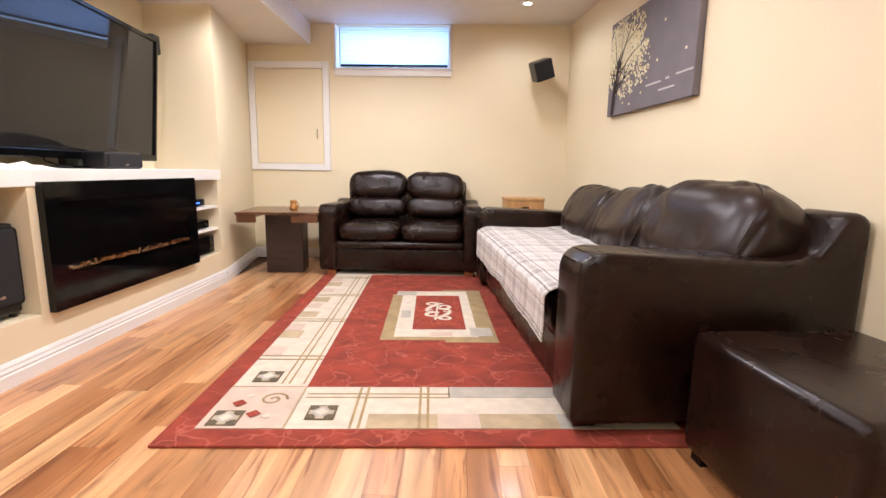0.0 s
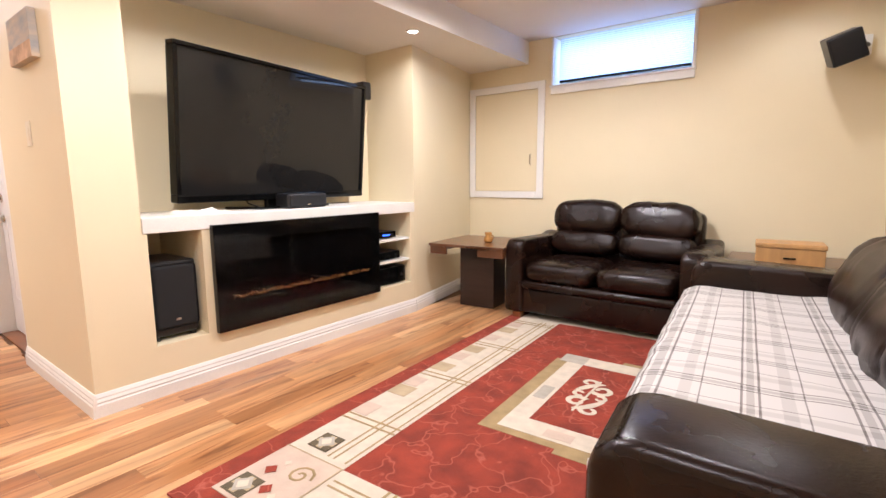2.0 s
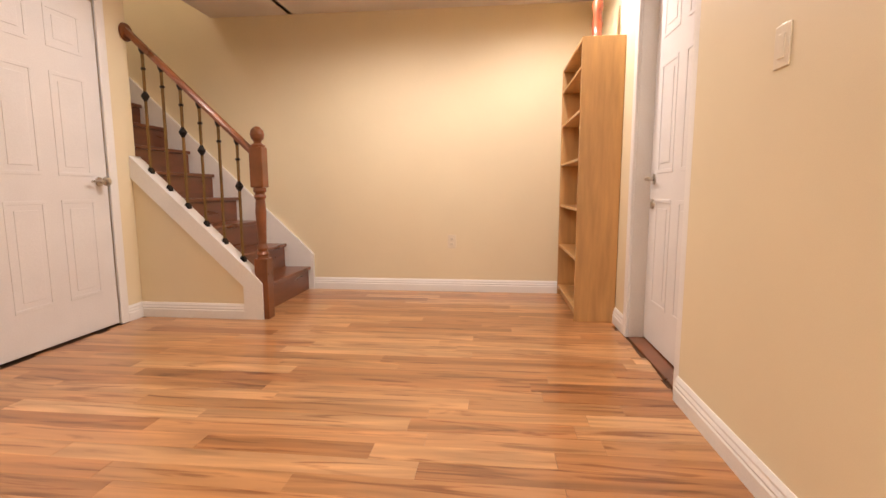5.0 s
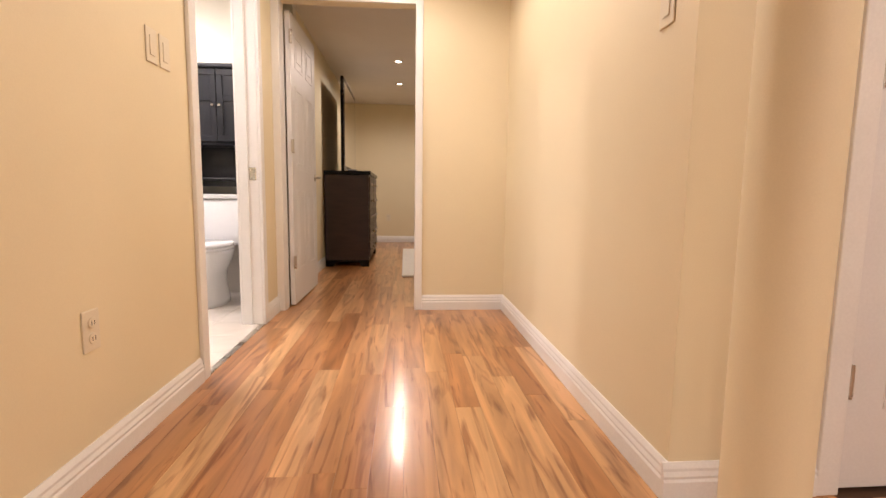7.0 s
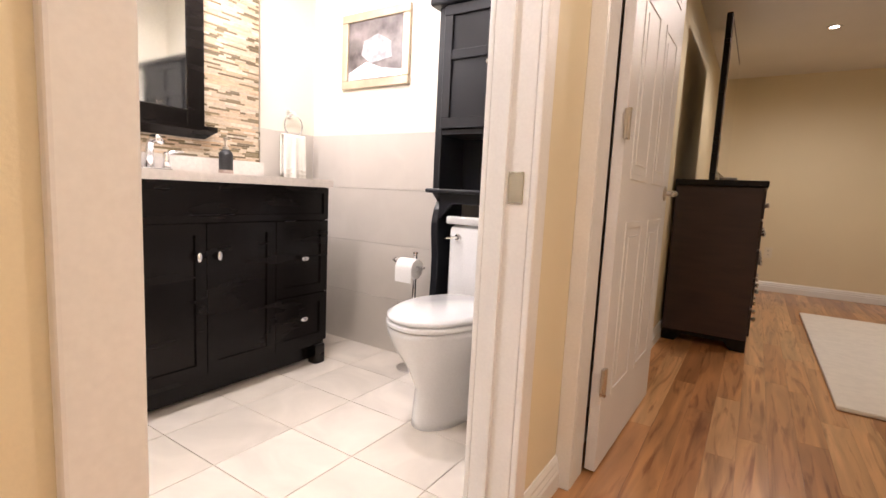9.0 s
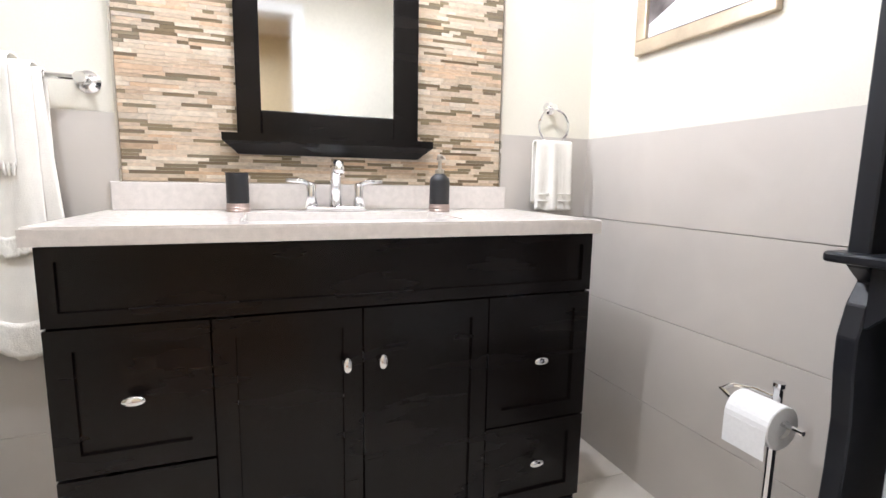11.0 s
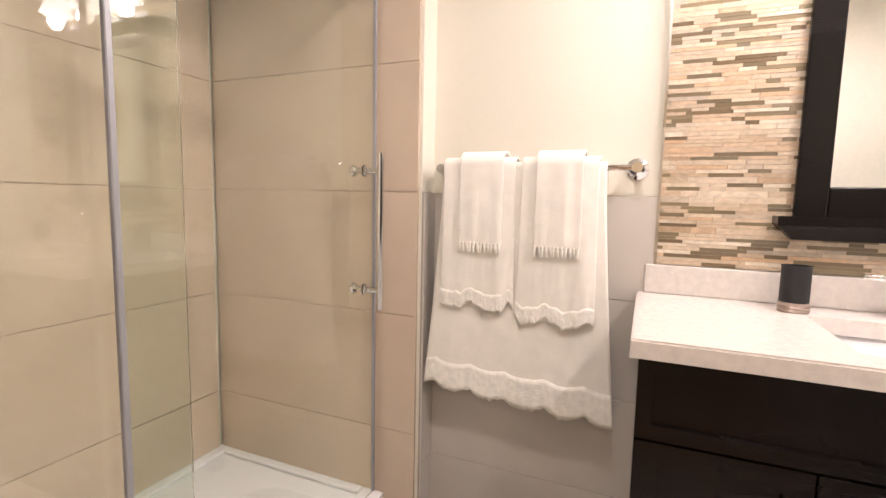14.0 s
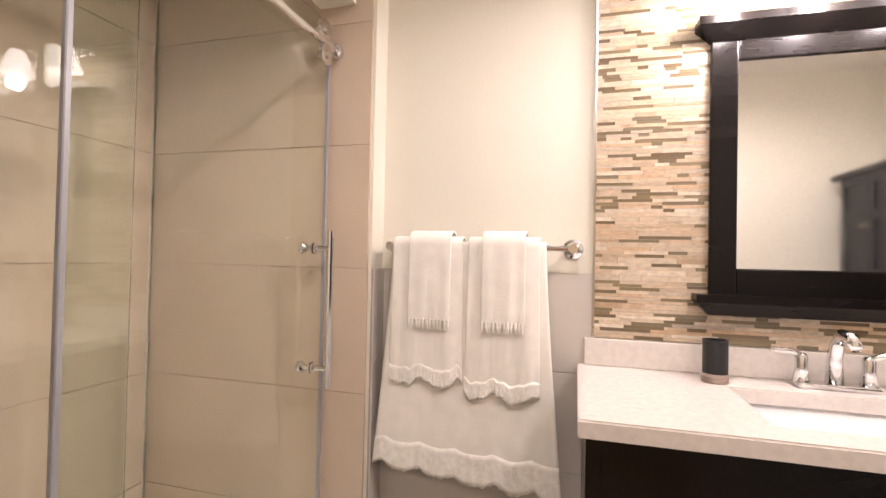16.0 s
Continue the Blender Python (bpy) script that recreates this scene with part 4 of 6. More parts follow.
part("bracket_plate", box(0.11, 0.17, 0.115, 0.135, -0.03, 0.09, 0.006, 2), TRIM, sp)

# canvas with a tree
cv = thing("tree_canvas", 1.63, 0.70, 0, "grey canvas print of a dark tree with cream leaves", "picture", "", EAST_TURN)
CY0, CY1, CZ0, CZ1 = 1.11, 2.185, 1.30, 1.945
CANV = mat("canvas_grey", (0.17, 0.155, 0.17), 0.75, var=0.08, scale=6, bump=0.35, bscale=600)
part("canvas", box(-0.042, -0.002, CY0, CY1, CZ0, CZ1, 0.003, 2), CANV, cv)
DARKB = mat("painted_bark", (0.025, 0.018, 0.016), 0.8, var=0.2)
CREAM = varied("painted_leaf", [(0.74, 0.66, 0.40), (0.82, 0.78, 0.58), (0.66, 0.57, 0.30), (0.80, 0.74, 0.50)], 0.8, (1, 1, 1), 20, 0.15, 0.05, per_island=True)
rt = random.Random(4)
limbs, leaves = bmesh.new(), bmesh.new()


def limb(y, z, a, ln, w, depth):
    x = -0.0458 if depth < 3 else -0.0435
    y1, z1 = y + math.cos(a) * ln, z + math.sin(a) * ln
    if not (CZ0 < z1 < CZ1 - 0.005 and CY0 + 0.02 < y1 < CY1 - 0.01):
        y1, z1 = min(max(y1, CY0 + 0.02), CY1 - 0.01), min(z1, CZ1 - 0.006)
    dy, dz = -math.sin(a) * w / 2, math.cos(a) * w / 2
    vs = [limbs.verts.new(c) for c in ((x, y - dy, z - dz), (x, y + dy, z + dz), (x, y1 + dy * 0.6, z1 + dz * 0.6), (x, y1 - dy * 0.6, z1 - dz * 0.6))]
    limbs.faces.new(vs)
    if depth < 4:
        for _ in range(3 if depth < 2 else 2):
            limb(y1, z1, a + rt.uniform(-0.85, 0.85), ln * rt.uniform(0.6, 0.85), w * 0.62, depth + 1)
    if depth > 1:
        for _ in range(15):
            ly, lz, r, b3 = y1 + rt.gauss(0, 0.045), z1 + rt.gauss(0, 0.045), rt.uniform(0.010, 0.019), rt.uniform(0, 3)
            if CY0 + 0.48 < ly < CY1 - 0.01 and CZ0 + 0.1 < lz < CZ1 - 0.01:
                leaves.faces.new([leaves.verts.new((-0.0446 - rt.uniform(0, 0.0008), ly + r * math.cos(b3 + k * 1.571) * (1 if k % 2 else 0.55), lz + r * math.sin(b3 + k * 1.571) * (1 if k % 2 else 0.55))) for k in range(4)])


limb(CY1 - 0.10, CZ0 + 0.003, 1.72, 0.17, 0.034, 0)
for b3 in (1.15, 1.75, 2.15):
    limb(CY1 - 0.125, CZ0 + 0.16, b3 if b3 > 1.5 else b3 + 0.6, 0.13, 0.020, 1)
limb(CY1 - 0.12, CZ0 + 0.14, 2.5, 0.16, 0.016, 1)
for _ in range(640):
    q, w = rt.uniform(0, 2 * math.pi), rt.uniform(0.15, 1) ** 0.6
    ly, lz, r, b3 = CY1 - 0.27 + 0.295 * w * math.cos(q), CZ0 + 0.385 + 0.285 * w * math.sin(q), rt.uniform(0.009, 0.017), rt.uniform(0, 3)
    if ly < CY1 - 0.012 and CZ0 + 0.09 < lz < CZ1 - 0.012 and noise.noise(Vector((ly * 16, lz * 16, 3))) > -0.22:
        leaves.faces.new([leaves.verts.new((-0.0446 - rt.uniform(0, 0.0008), ly + r * math.cos(b3 + k * 1.571) * (1 if k % 2 else 0.55), lz + r * math.sin(b3 + k * 1.571) * (1 if k % 2 else 0.55))) for k in range(4)])


def stroke(pts, w0, w1):
    """A brush line over the canvas: (along from the far edge, up from the lower edge)."""
    q = [Vector((CY1 - a, CZ0 + b)) for a, b in pts]
    prev = None
    for i, p in enumerate(q):
        d = (q[min(i + 1, len(q) - 1)] - q[max(i - 1, 0)]).normalized()
        w = w0 + (w1 - w0) * i / (len(q) - 1)
        cur = [limbs.verts.new((-0.0462, p.x - d.y * w / 2, p.y + d.x * w / 2)), limbs.verts.new((-0.0462, p.x + d.y * w / 2, p.y - d.x * w / 2))]
        if prev:
            limbs.faces.new((prev[0], prev[1], cur[1], cur[0]))
        prev = cur


stroke([(0.085, 0.003), (0.088, 0.08), (0.10, 0.16), (0.135, 0.25), (0.175, 0.33), (0.22, 0.42), (0.29, 0.52), (0.34, 0.60)], 0.036, 0.007)
stroke([(0.10, 0.16), (0.16, 0.20), (0.25, 0.225), (0.35, 0.27)], 0.014, 0.005)
stroke([(0.15, 0.28), (0.24, 0.31), (0.34, 0.37), (0.45, 0.40)], 0.014, 0.005)
stroke([(0.155, 0.30), (0.12, 0.38), (0.10, 0.46), (0.07, 0.55)], 0.013, 0.005)
stroke([(0.20, 0.39), (0.19, 0.47), (0.21, 0.58)], 0.011, 0.004)
stroke([(0.25, 0.46), (0.33, 0.49), (0.42, 0.53)], 0.010, 0.004)
stroke([(0.105, 0.18), (0.06, 0.25), (0.03, 0.33)], 0.011, 0.004)
part("painted_tree", limbs, DARKB, cv, "dark painted trunk and branches")
for ly, lz in ((1.44, 1.77), (1.50, 1.56), (1.20, 1.56), (1.68, 1.40), (1.83, 1.35), (1.93, 1.37)):
    leaves.faces.new([leaves.verts.new((-0.0446, ly + 0.013 * math.cos(k * 1.571 + 0.6), lz + 0.010 * math.sin(k * 1.571 + 0.6))) for k in range(4)])
tagged(part("painted_leaves", leaves, CREAM, cv, "many cream painted leaves"), kind="stuff")
tx = bmesh.new()
for y0, y1, z in ((1.44, 1.62, 1.425), (1.35, 1.39, 1.43), (1.12, 1.28, 1.435), (1.29, 1.46, 1.375)):
    add_box(tx, -0.0446, -0.042, y0, y1, z, z + 0.010)
part("lettering", tx, mat("faded_script", (0.52, 0.50, 0.50), 0.8), cv, "pale unreadable line of script")


# ---- the rug ----
def rug_piece(name, u0, u1, v0, v1, z, material, label=""):
    return part(name, box(u0, u1, v0, v1, z - 0.0012, z), material, rug, label)


rug = thing("area_rug", -0.731, 0.545, 0, "red area rug with cream and gold geometric borders", "rug", "", 2.75)
RW, RL = 1.88, 2.95
RED = mat("rug_red", (0.29, 0.043, 0.020), 0.95, var=0.22, scale=9, fine=0.1, bump=0.8, bscale=420)
rn = RED.node_tree
vn = rn.nodes.new("ShaderNodeTexVoronoi")
vn.feature = "DISTANCE_TO_EDGE"
vn.inputs["Scale"].default_value = 6.5
rtc = rn.nodes.new("ShaderNodeTexCoord")
nz = rn.nodes.new("ShaderNodeTexNoise")
nz.inputs["Scale"].default_value = 7
rn.links.new(rtc.outputs["Object"], nz.inputs[0])
mxv = rn.nodes.new("ShaderNodeMix")
mxv.data_type = "RGBA"
mxv.inputs[0].default_value = 0.22
rn.links.new(rtc.outputs["Object"], mxv.inputs[6])
rn.links.new(nz.outputs[1], mxv.inputs[7])
rn.links.new(mxv.outputs[2], vn.inputs[0])
rr = rn.nodes.new("ShaderNodeMapRange")
rr.inputs[1].default_value, rr.inputs[2].default_value, rr.inputs[3].default_value, rr.inputs[4].default_value = 0.0, 0.028, 0.75, 0.0
rn.links.new(vn.outputs["Distance"], rr.inputs[0])
prev = rn.nodes["Principled BSDF"].inputs["Base Color"].links[0].from_socket
mx2 = rn.nodes.new("ShaderNodeMix")
mx2.data_type = "RGBA"
rn.links.new(rr.outputs[0], mx2.inputs[0])
rn.links.new(prev, mx2.inputs[6])
mx2.inputs[7].default_value = (0.46, 0.12, 0.075, 1)
rn.links.new(mx2.outputs[2], rn.nodes["Principled BSDF"].inputs["Base Color"])
RCREAM = mat("rug_cream", (0.66, 0.58, 0.46), 0.95, var=0.06, scale=20, bump=0.8, bscale=420)
RGOLD = mat("rug_gold", (0.36, 0.26, 0.125), 0.95, var=0.12, scale=14, bump=0.8, bscale=420)
RTAN = mat("rug_tan", (0.46, 0.36, 0.22), 0.95, var=0.10, scale=14, bump=0.8, bscale=420)
RPINK = mat("rug_pink", (0.60, 0.47, 0.37), 0.95, var=0.06, scale=14, bump=0.8, bscale=420)
ROLIVE = mat("rug_olive", (0.12, 0.095, 0.055), 0.95, var=0.15, scale=20, bump=0.8, bscale=420)
RGREY = mat("rug_grey", (0.45, 0.41, 0.34), 0.95, var=0.08, scale=20, bump=0.8, bscale=420)
part("woven_field", box(0, RW, 0, RL, 0.0, 0.010, 0.003, 2), RED, rug, "red veined woollen pile")
Z1, Z2, Z3 = 0.0112, 0.0124, 0.0136
B0, B1 = 0.10, 0.40
for u0, u1, v0, v1 in ((B0, B1, B0, RL - B0), (RW - B1, RW - B0, B0, RL - B0), (B1, RW - B1, B0, B1 + 0.02), (B1, RW - B1, RL - B1, RL - B0)):
    rug_piece("cream_band", u0, u1, v0, v1, Z1, RCREAM)
# double lines along and across the bands
for u in (0.285, 0.315, 0.375):
    rug_piece("line", u, u + 0.008, 0.45, RL - 0.45, Z2, RGOLD)
for v in (0.70, 0.74, 1.27, 1.31, 1.84, 1.88, 2.40, 2.44):
    rug_piece("line", B0, B1, v, v + 0.010, Z3, RGOLD)
for v in (0.325, 0.355):
    rug_piece("line", 0.42, 0.98, v, v + 0.008, Z2, RGOLD)
for u in (0.62, 0.65, 0.86, 0.89):
    rug_piece("line", u, u + 0.010, B0, B1 + 0.02, Z3, RGOLD)
for k, v in enumerate((0.76, 1.0, 1.12, 1.36, 1.55, 1.70, 1.95, 2.15, 2.30)):
    rug_piece("block", B0, 0.19 + 0.02 * (k % 2), v, v + 0.11, Z2, RTAN if k % 2 else RPINK)
for u0, u1, c in ((0.68, 0.93, RTAN), (0.93, 1.08, RPINK), (1.08, 1.36, RTAN), (1.36, 1.55, RGREY)):
    rug_piece("block", u0, u1, B0, 0.20, Z2 + 0.0004, c)
rug_piece("block", 0.98, 1.42, 0.33, B1 + 0.02, Z2, RGREY)
rug_piece("line", 0.975, 0.98, 0.33, B1 + 0.02, Z3, ROLIVE)
# corner field with diamonds and a swirl
rug_piece("corner_field", B0, B1, B0, 0.42, Z2 + 0.0006, RPINK)
rug_piece("line", B0, B1, 0.415, 0.42, Z3 + 0.001, RTAN)
rug_piece("line", 0.395, 0.402, B0, 0.42, Z3 + 0.001, RTAN)


def diamond(u, v, a, b, z, material, name="diamond"):
    bm = bmesh.new()
    lo = [bm.verts.new((u + dx, v + dy, z - 0.0008)) for dx, dy in ((a, 0), (0, b), (-a, 0), (0, -b))]
    hi = [bm.verts.new((c.co.x, c.co.y, z)) for c in lo]
    bm.faces.new(hi)
    for i in range(4):
        bm.faces.new((lo[i], lo[(i + 1) % 4], hi[(i + 1) % 4], hi[i]))
    part(name, bm, material, rug)


for u0, v0 in ((0.125, 0.115), (0.16, 0.46), (0.455, 0.155)):
    rug_piece("square", u0, u0 + 0.105, v0, v0 + 0.105, Z3 + 0.001, ROLIVE)
    rug_piece("square", u0 + 0.007, u0 + 0.098, v0 + 0.007, v0 + 0.098, Z3 + 0.0015, RTAN)
    for dx, dy in ((0.007, 0.007), (0.068, 0.007), (0.007, 0.068), (0.068, 0.068)):
        rug_piece("square", u0 + dx, u0 + dx + 0.03, v0 + dy, v0 + dy + 0.03, Z3 + 0.002, ROLIVE)
    diamond(u0 + 0.0525, v0 + 0.0525, 0.044, 0.044, Z3 + 0.0028, RGREY)
    diamond(u0 + 0.0525, v0 + 0.0525, 0.026, 0.026, Z3 + 0.0036, RCREAM)
for u, v, r, c in ((0.185, 0.275, 0.028, RED), (0.265, 0.195, 0.028, RED), (0.315, 0.18, 0.018, RCREAM), (0.205, 0.335, 0.016, RCREAM)):
    diamond(u, v, r, r, Z3 + 0.002, c)


def swirl(pts, r, material, name="scroll"):
    bm = tube([(u, v, 0) for u, v in pts], r, 6)
    for v in bm.verts:
        v.co.z = Z3 + 0.0005 + max(0.0, v.co.z) * 0.25
    part(name, bm, material, rug)


swirl([(0.30 + (0.055 - 0.0032 * k) * math.cos(k * 0.62), 0.31 + (0.055 - 0.0032 * k) * math.sin(k * 0.62)) for k in range(16)], 0.0055, RGOLD)
# medallion
rug_piece("gold_frame", 0.635, 1.20, 0.975, 1.90, Z1, RGOLD)
rug_piece("gold_frame", 0.98, 1.26, 0.94, 2.03, Z1 + 0.0003, RGOLD)
rug_piece("cream_frame", 0.705, 1.16, 1.02, 1.99, Z2, RCREAM)
rug_piece("block", 0.66, 0.80, 1.87, 1.99, Z3, RGREY)
rug_piece("block", 1.12, 1.24, 1.03, 1.17, Z3, RGREY)
rug_piece("block", 0.72, 0.78, 1.35, 1.5, Z3, RGREY)
rug_piece("block", 0.9, 1.02, 1.04, 1.10, Z3, RPINK)
rug_piece("red_field", 0.80, 1.10, 1.14, 1.865, Z3 + 0.0004, RED)
mc = Vector((0.95, 1.50))


def curl(u, v, r, a0, turns, width, mirror):
    """A scroll that winds in from a stem, laid both ways round the medallion's middle."""
    n = 15
    pts = []
    for k in range(n):
        q = k / (n - 1)
        a = a0 + turns * 2 * math.pi * q
        rad = r * (1 - 0.62 * q)
        pts.append((mc.x + mirror * (u + rad * math.cos(a)), mc.y + mirror * (v + rad * math.sin(a))))
    swirl(pts, [width * (1 - 0.35 * k / (n - 1)) for k in range(n)], RCREAM)


for sg in (1, -1):
    curl(0.035, 0.085, 0.052, -2.4, 0.95, 0.016, sg)
    curl(-0.045, 0.150, 0.044, -0.6, 0.85, 0.014, sg)
    curl(0.050, -0.010, 0.034, 2.2, -0.80, 0.012, sg)
    swirl([(mc.x + sg * (-0.075 + 0.018 * k), mc.y + sg * (0.03 + 0.040 * k - 0.003 * k * k)) for k in range(7)], [0.010, 0.016, 0.019, 0.018, 0.015, 0.011, 0.006], RCREAM)
swirl([(mc.x - 0.02 + 0.002 * k, mc.y - 0.19 + 0.038 * k) for k in range(11)], 0.006, RCREAM)


# ---- stairs ----
st = thing("staircase", -4.21, -1.83, 0, "dark oak staircase with white side boards rising along the wall", "stairs")
st.matrix_basis = pose(0, 0, 0)
R, G, N = 0.205, 0.215, 17
Y0, SX0, SX1 = -1.83, XW + 0.03, -3.76
for i in range(N):
    y = Y0 - i * G
    part("riser", box(SX0, SX1, y - 0.02, y, i * R, (i + 1) * R - 0.028), OAK, st)
    part("tread", box(SX0, SX1, y - G - 0.02, y + 0.025, (i + 1) * R - 0.028, (i + 1) * R, 0.006, 2), OAK, st, "dark stained oak tread")
slope = R / G


def stringer(x0, x1, top, bottom, label):
    L = N * G
    zf = 0.245 + top
    pts = [(Y0 + 0.05, 0), (Y0 + 0.05, zf - 0.03), (Y0 + 0.02, zf), (Y0 - L, zf + slope * (L + 0.02)), (Y0 - L, zf + slope * (L + 0.02) - bottom), (Y0 - (bottom - zf) / slope * 0 - 0.06, 0.0 + max(0, zf - bottom + 0.06 * slope))]
    if pts[-1][1] > 0.001:
        pts.append((Y0 - 0.06, 0))
    return part("side_board", prism(pts, "x", x0, x1), TRIM, st, label)


stringer(XW + 0.002, XW + 0.03, 0.10, 0.36, "white skirt board against the wall")
# open side: a sloping board on a drywall triangle
zf = 0.29
yb = YC + 0.002
pts = [(Y0 + 0.085, 0), (Y0 + 0.085, zf - 0.04), (Y0 + 0.05, zf), (yb, zf + slope * (Y0 + 0.05 - yb)), (yb, zf + slope * (Y0 + 0.05 - yb) - 0.15), (Y0 - 0.05, zf - 0.04 - 0.02), (Y0 - 0.05, 0)]
part("side_board", prism(pts, "x", -3.76, -3.655), TRIM, st, "white closed stringer on the open side")
pts = [(Y0 - 0.05, 0), (Y0 - 0.05, zf - 0.05), (yb, zf + slope * (Y0 + 0.05 - yb) - 0.14), (yb, 0)]
structure("wall_stair_triangle", prism(pts, "x", -3.75, -3.672), WALL, "cream drywall under the stairs")
base_run((-3.672, yb), (-3.672, Y0 - 0.05), (1, 0))
# newel
nb = box(-0.045, 0.045, -0.045, 0.045, 0, 0.42, 0.005, 2)
lathe([(0.044, 0.415), (0.036, 0.435), (0.044, 0.45), (0.030, 0.47), (0.040, 0.49), (0.028, 0.52), (0.030, 0.60), (0.036, 0.74), (0.030, 0.82), (0.042, 0.84), (0.030, 0.86), (0.044, 0.88), (0.040, 0.905)], 24, None, nb)
add_box(nb, -0.045, 0.045, -0.045, 0.045, 0.90, 1.17, 0.008, 2)
lathe([(0.045, 1.165), (0.048, 1.18), (0.026, 1.195), (0.024, 1.205), (0.040, 1.225), (0.046, 1.252), (0.040, 1.28), (0.020, 1.30), (0.004, 1.306)], 24, None, nb)
nw = part("newel_post", nb, RAILW, st, "turned oak newel post with a ball top")
nw.matrix_basis = pose(-3.712, -1.755, 0)
# hand rail
ra, rb = Vector((-3.712, -1.80, 1.145)), Vector((-3.712, yb + 0.02, 1.145 + slope * (-1.80 - yb - 0.02)))
bm = bmesh.new()
prof = [(-0.030, -0.022), (0.030, -0.022), (0.034, 0.004), (0.022, 0.026), (0, 0.031), (-0.022, 0.026), (-0.034, 0.004)]
lo = [bm.verts.new(ra + Vector((a, 0, b))) for a, b in prof]
hi = [bm.verts.new(rb + Vector((a, 0, b))) for a, b in prof]
bm.faces.new(lo)
bm.faces.new(hi[::-1])
for i in range(7):
    bm.faces.new((lo[i], hi[i], hi[(i + 1) % 7], lo[(i + 1) % 7]))
bmesh.ops.recalc_face_normals(bm, faces=bm.faces)
part("hand_rail", bm, RAILW, st, "oak hand rail")
part("rail_rosette", lathe([(0.06, 0), (0.055, 0.012), (0.03, 0.016)], 20, pose(-3.712, yb + 0.004, rb.z, -90, 0, 0)), RAILW, st, "round oak rosette on the wall")
for i in range(6):
    y = -1.90 - i * 0.127
    zb = zf + slope * (Y0 + 0.05 - y)
    zt = 1.145 + slope * (-1.80 - y) - 0.02
    bar = box(-3.719, -3.705, y - 0.007, y + 0.007, zb, zt)
    bl = part("baluster", bar, BRASS, st, "slim square metal baluster")
    if i in (0, 2, 3, 5):
        kn = lathe([(0.009, -0.034), (0.020, -0.014), (0.026, -0.004), (0.026, 0.004), (0.020, 0.014), (0.009, 0.034)], 12, pose(-3.712, y, zb + 0.62 * (zt - zb)))
        part("knuckle", kn, IRON, bl, "black iron knuckle")
    part("collar", lathe([(0.012, -0.008), (0.016, -0.004), (0.016, 0.004), (0.012, 0.008)], 12, pose(-3.712, y, zb + 0.84 * (zt - zb))), IRON, bl, "thin black collar")
    part("shoe", lathe([(0.010, -0.035), (0.020, -0.012), (0.020, 0.012)], 4, pose(-3.712, y, zt, 0, 0, 45)), IRON, bl, "black iron shoe")
    part("shoe", lathe([(0.024, -0.012), (0.024, 0.010), (0.012, 0.030)], 4, pose(-3.712, y, zb, 0, 0, 45)), IRON, bl, "black iron shoe")

# column
col = structure("column", lathe([(0.082, 0.10), (0.082, 0.11), (0.082, 2.35), (0.082, 2.36)], 40), WALL, "round cream painted column")
col.matrix_basis = pose(-2.235, -2.39, 0)
smooth(col)
part("column_base", lathe([(0.100, 0), (0.100, 0.085), (0.094, 0.095), (0.096, 0.103), (0.088, 0.115), (0.083, 0.125)], 40), TRIM, col, "white round column base")

# bookcase
bc = thing("bookcase", -4.255, 0.494, 0, "tall narrow-sided birch bookcase, nearly empty", "bookcase")
bw, bd, bh = 0.44, 0.133, 1.835
for s in (-1, 1):
    part("side_panel", box(s * bw - (0.018 if s > 0 else 0), s * bw + (0.018 if s < 0 else 0), -bd, bd, 0, bh, 0.002, 1), BIRCH, bc)
part("back_panel", box(-bw + 0.018, bw - 0.018, bd - 0.008, bd, 0.06, bh - 0.018), BIRCH, bc)
for z in (0.065, 0.41, 0.74, 1.07, 1.38, 1.65, bh - 0.018):
    part("shelf", box(-bw + 0.018, bw - 0.018, -bd + 0.004, bd - 0.008, z, z + 0.018, 0.001, 1), BIRCH, bc)
part("plinth", box(-bw + 0.018, bw - 0.018, -bd + 0.03, -bd + 0.045, 0, 0.065), BIRCH, bc)
REDW = mat("carved_wood", (0.26, 0.055, 0.02), 0.35, var=0.3, scale=25)
fg = thing("carved_figurine", -3.93, 0.47, bh, "slender carved reddish wooden figurine on the bookcase", "figurine")
smooth(part("body", lathe([(0.05, 0), (0.052, 0.02), (0.03, 0.03), (0.034, 0.10), (0.026, 0.16), (0.036, 0.22), (0.020, 0.27), (0.024, 0.30), (0.014, 0.335), (0.004, 0.345)], 16), REDW, fg))
bowl = thing("glass_dish", -4.1, 0.48, 0.428, "small glass dish with an orange flower on a shelf", "dish")
part("bowl", lathe([(0.03, 0), (0.035, 0.006), (0.055, 0.03), (0.058, 0.045), (0.052, 0.045), (0.03, 0.012)], 20), glassy("dish_glass", (0.85, 0.92, 0.9)), bowl)
bm = bmesh.new()
for k in range(9):
    bmesh.ops.create_icosphere(bm, subdivisions=1, radius=0.014, matrix=pose(0.02 * math.cos(k * 2.4), 0.02 * math.sin(k * 2.4), 0.05 + 0.008 * k))
part("flower", bm, mat("orange_petals", (0.70, 0.22, 0.04), 0.7, var=0.2), bowl, "orange flower")

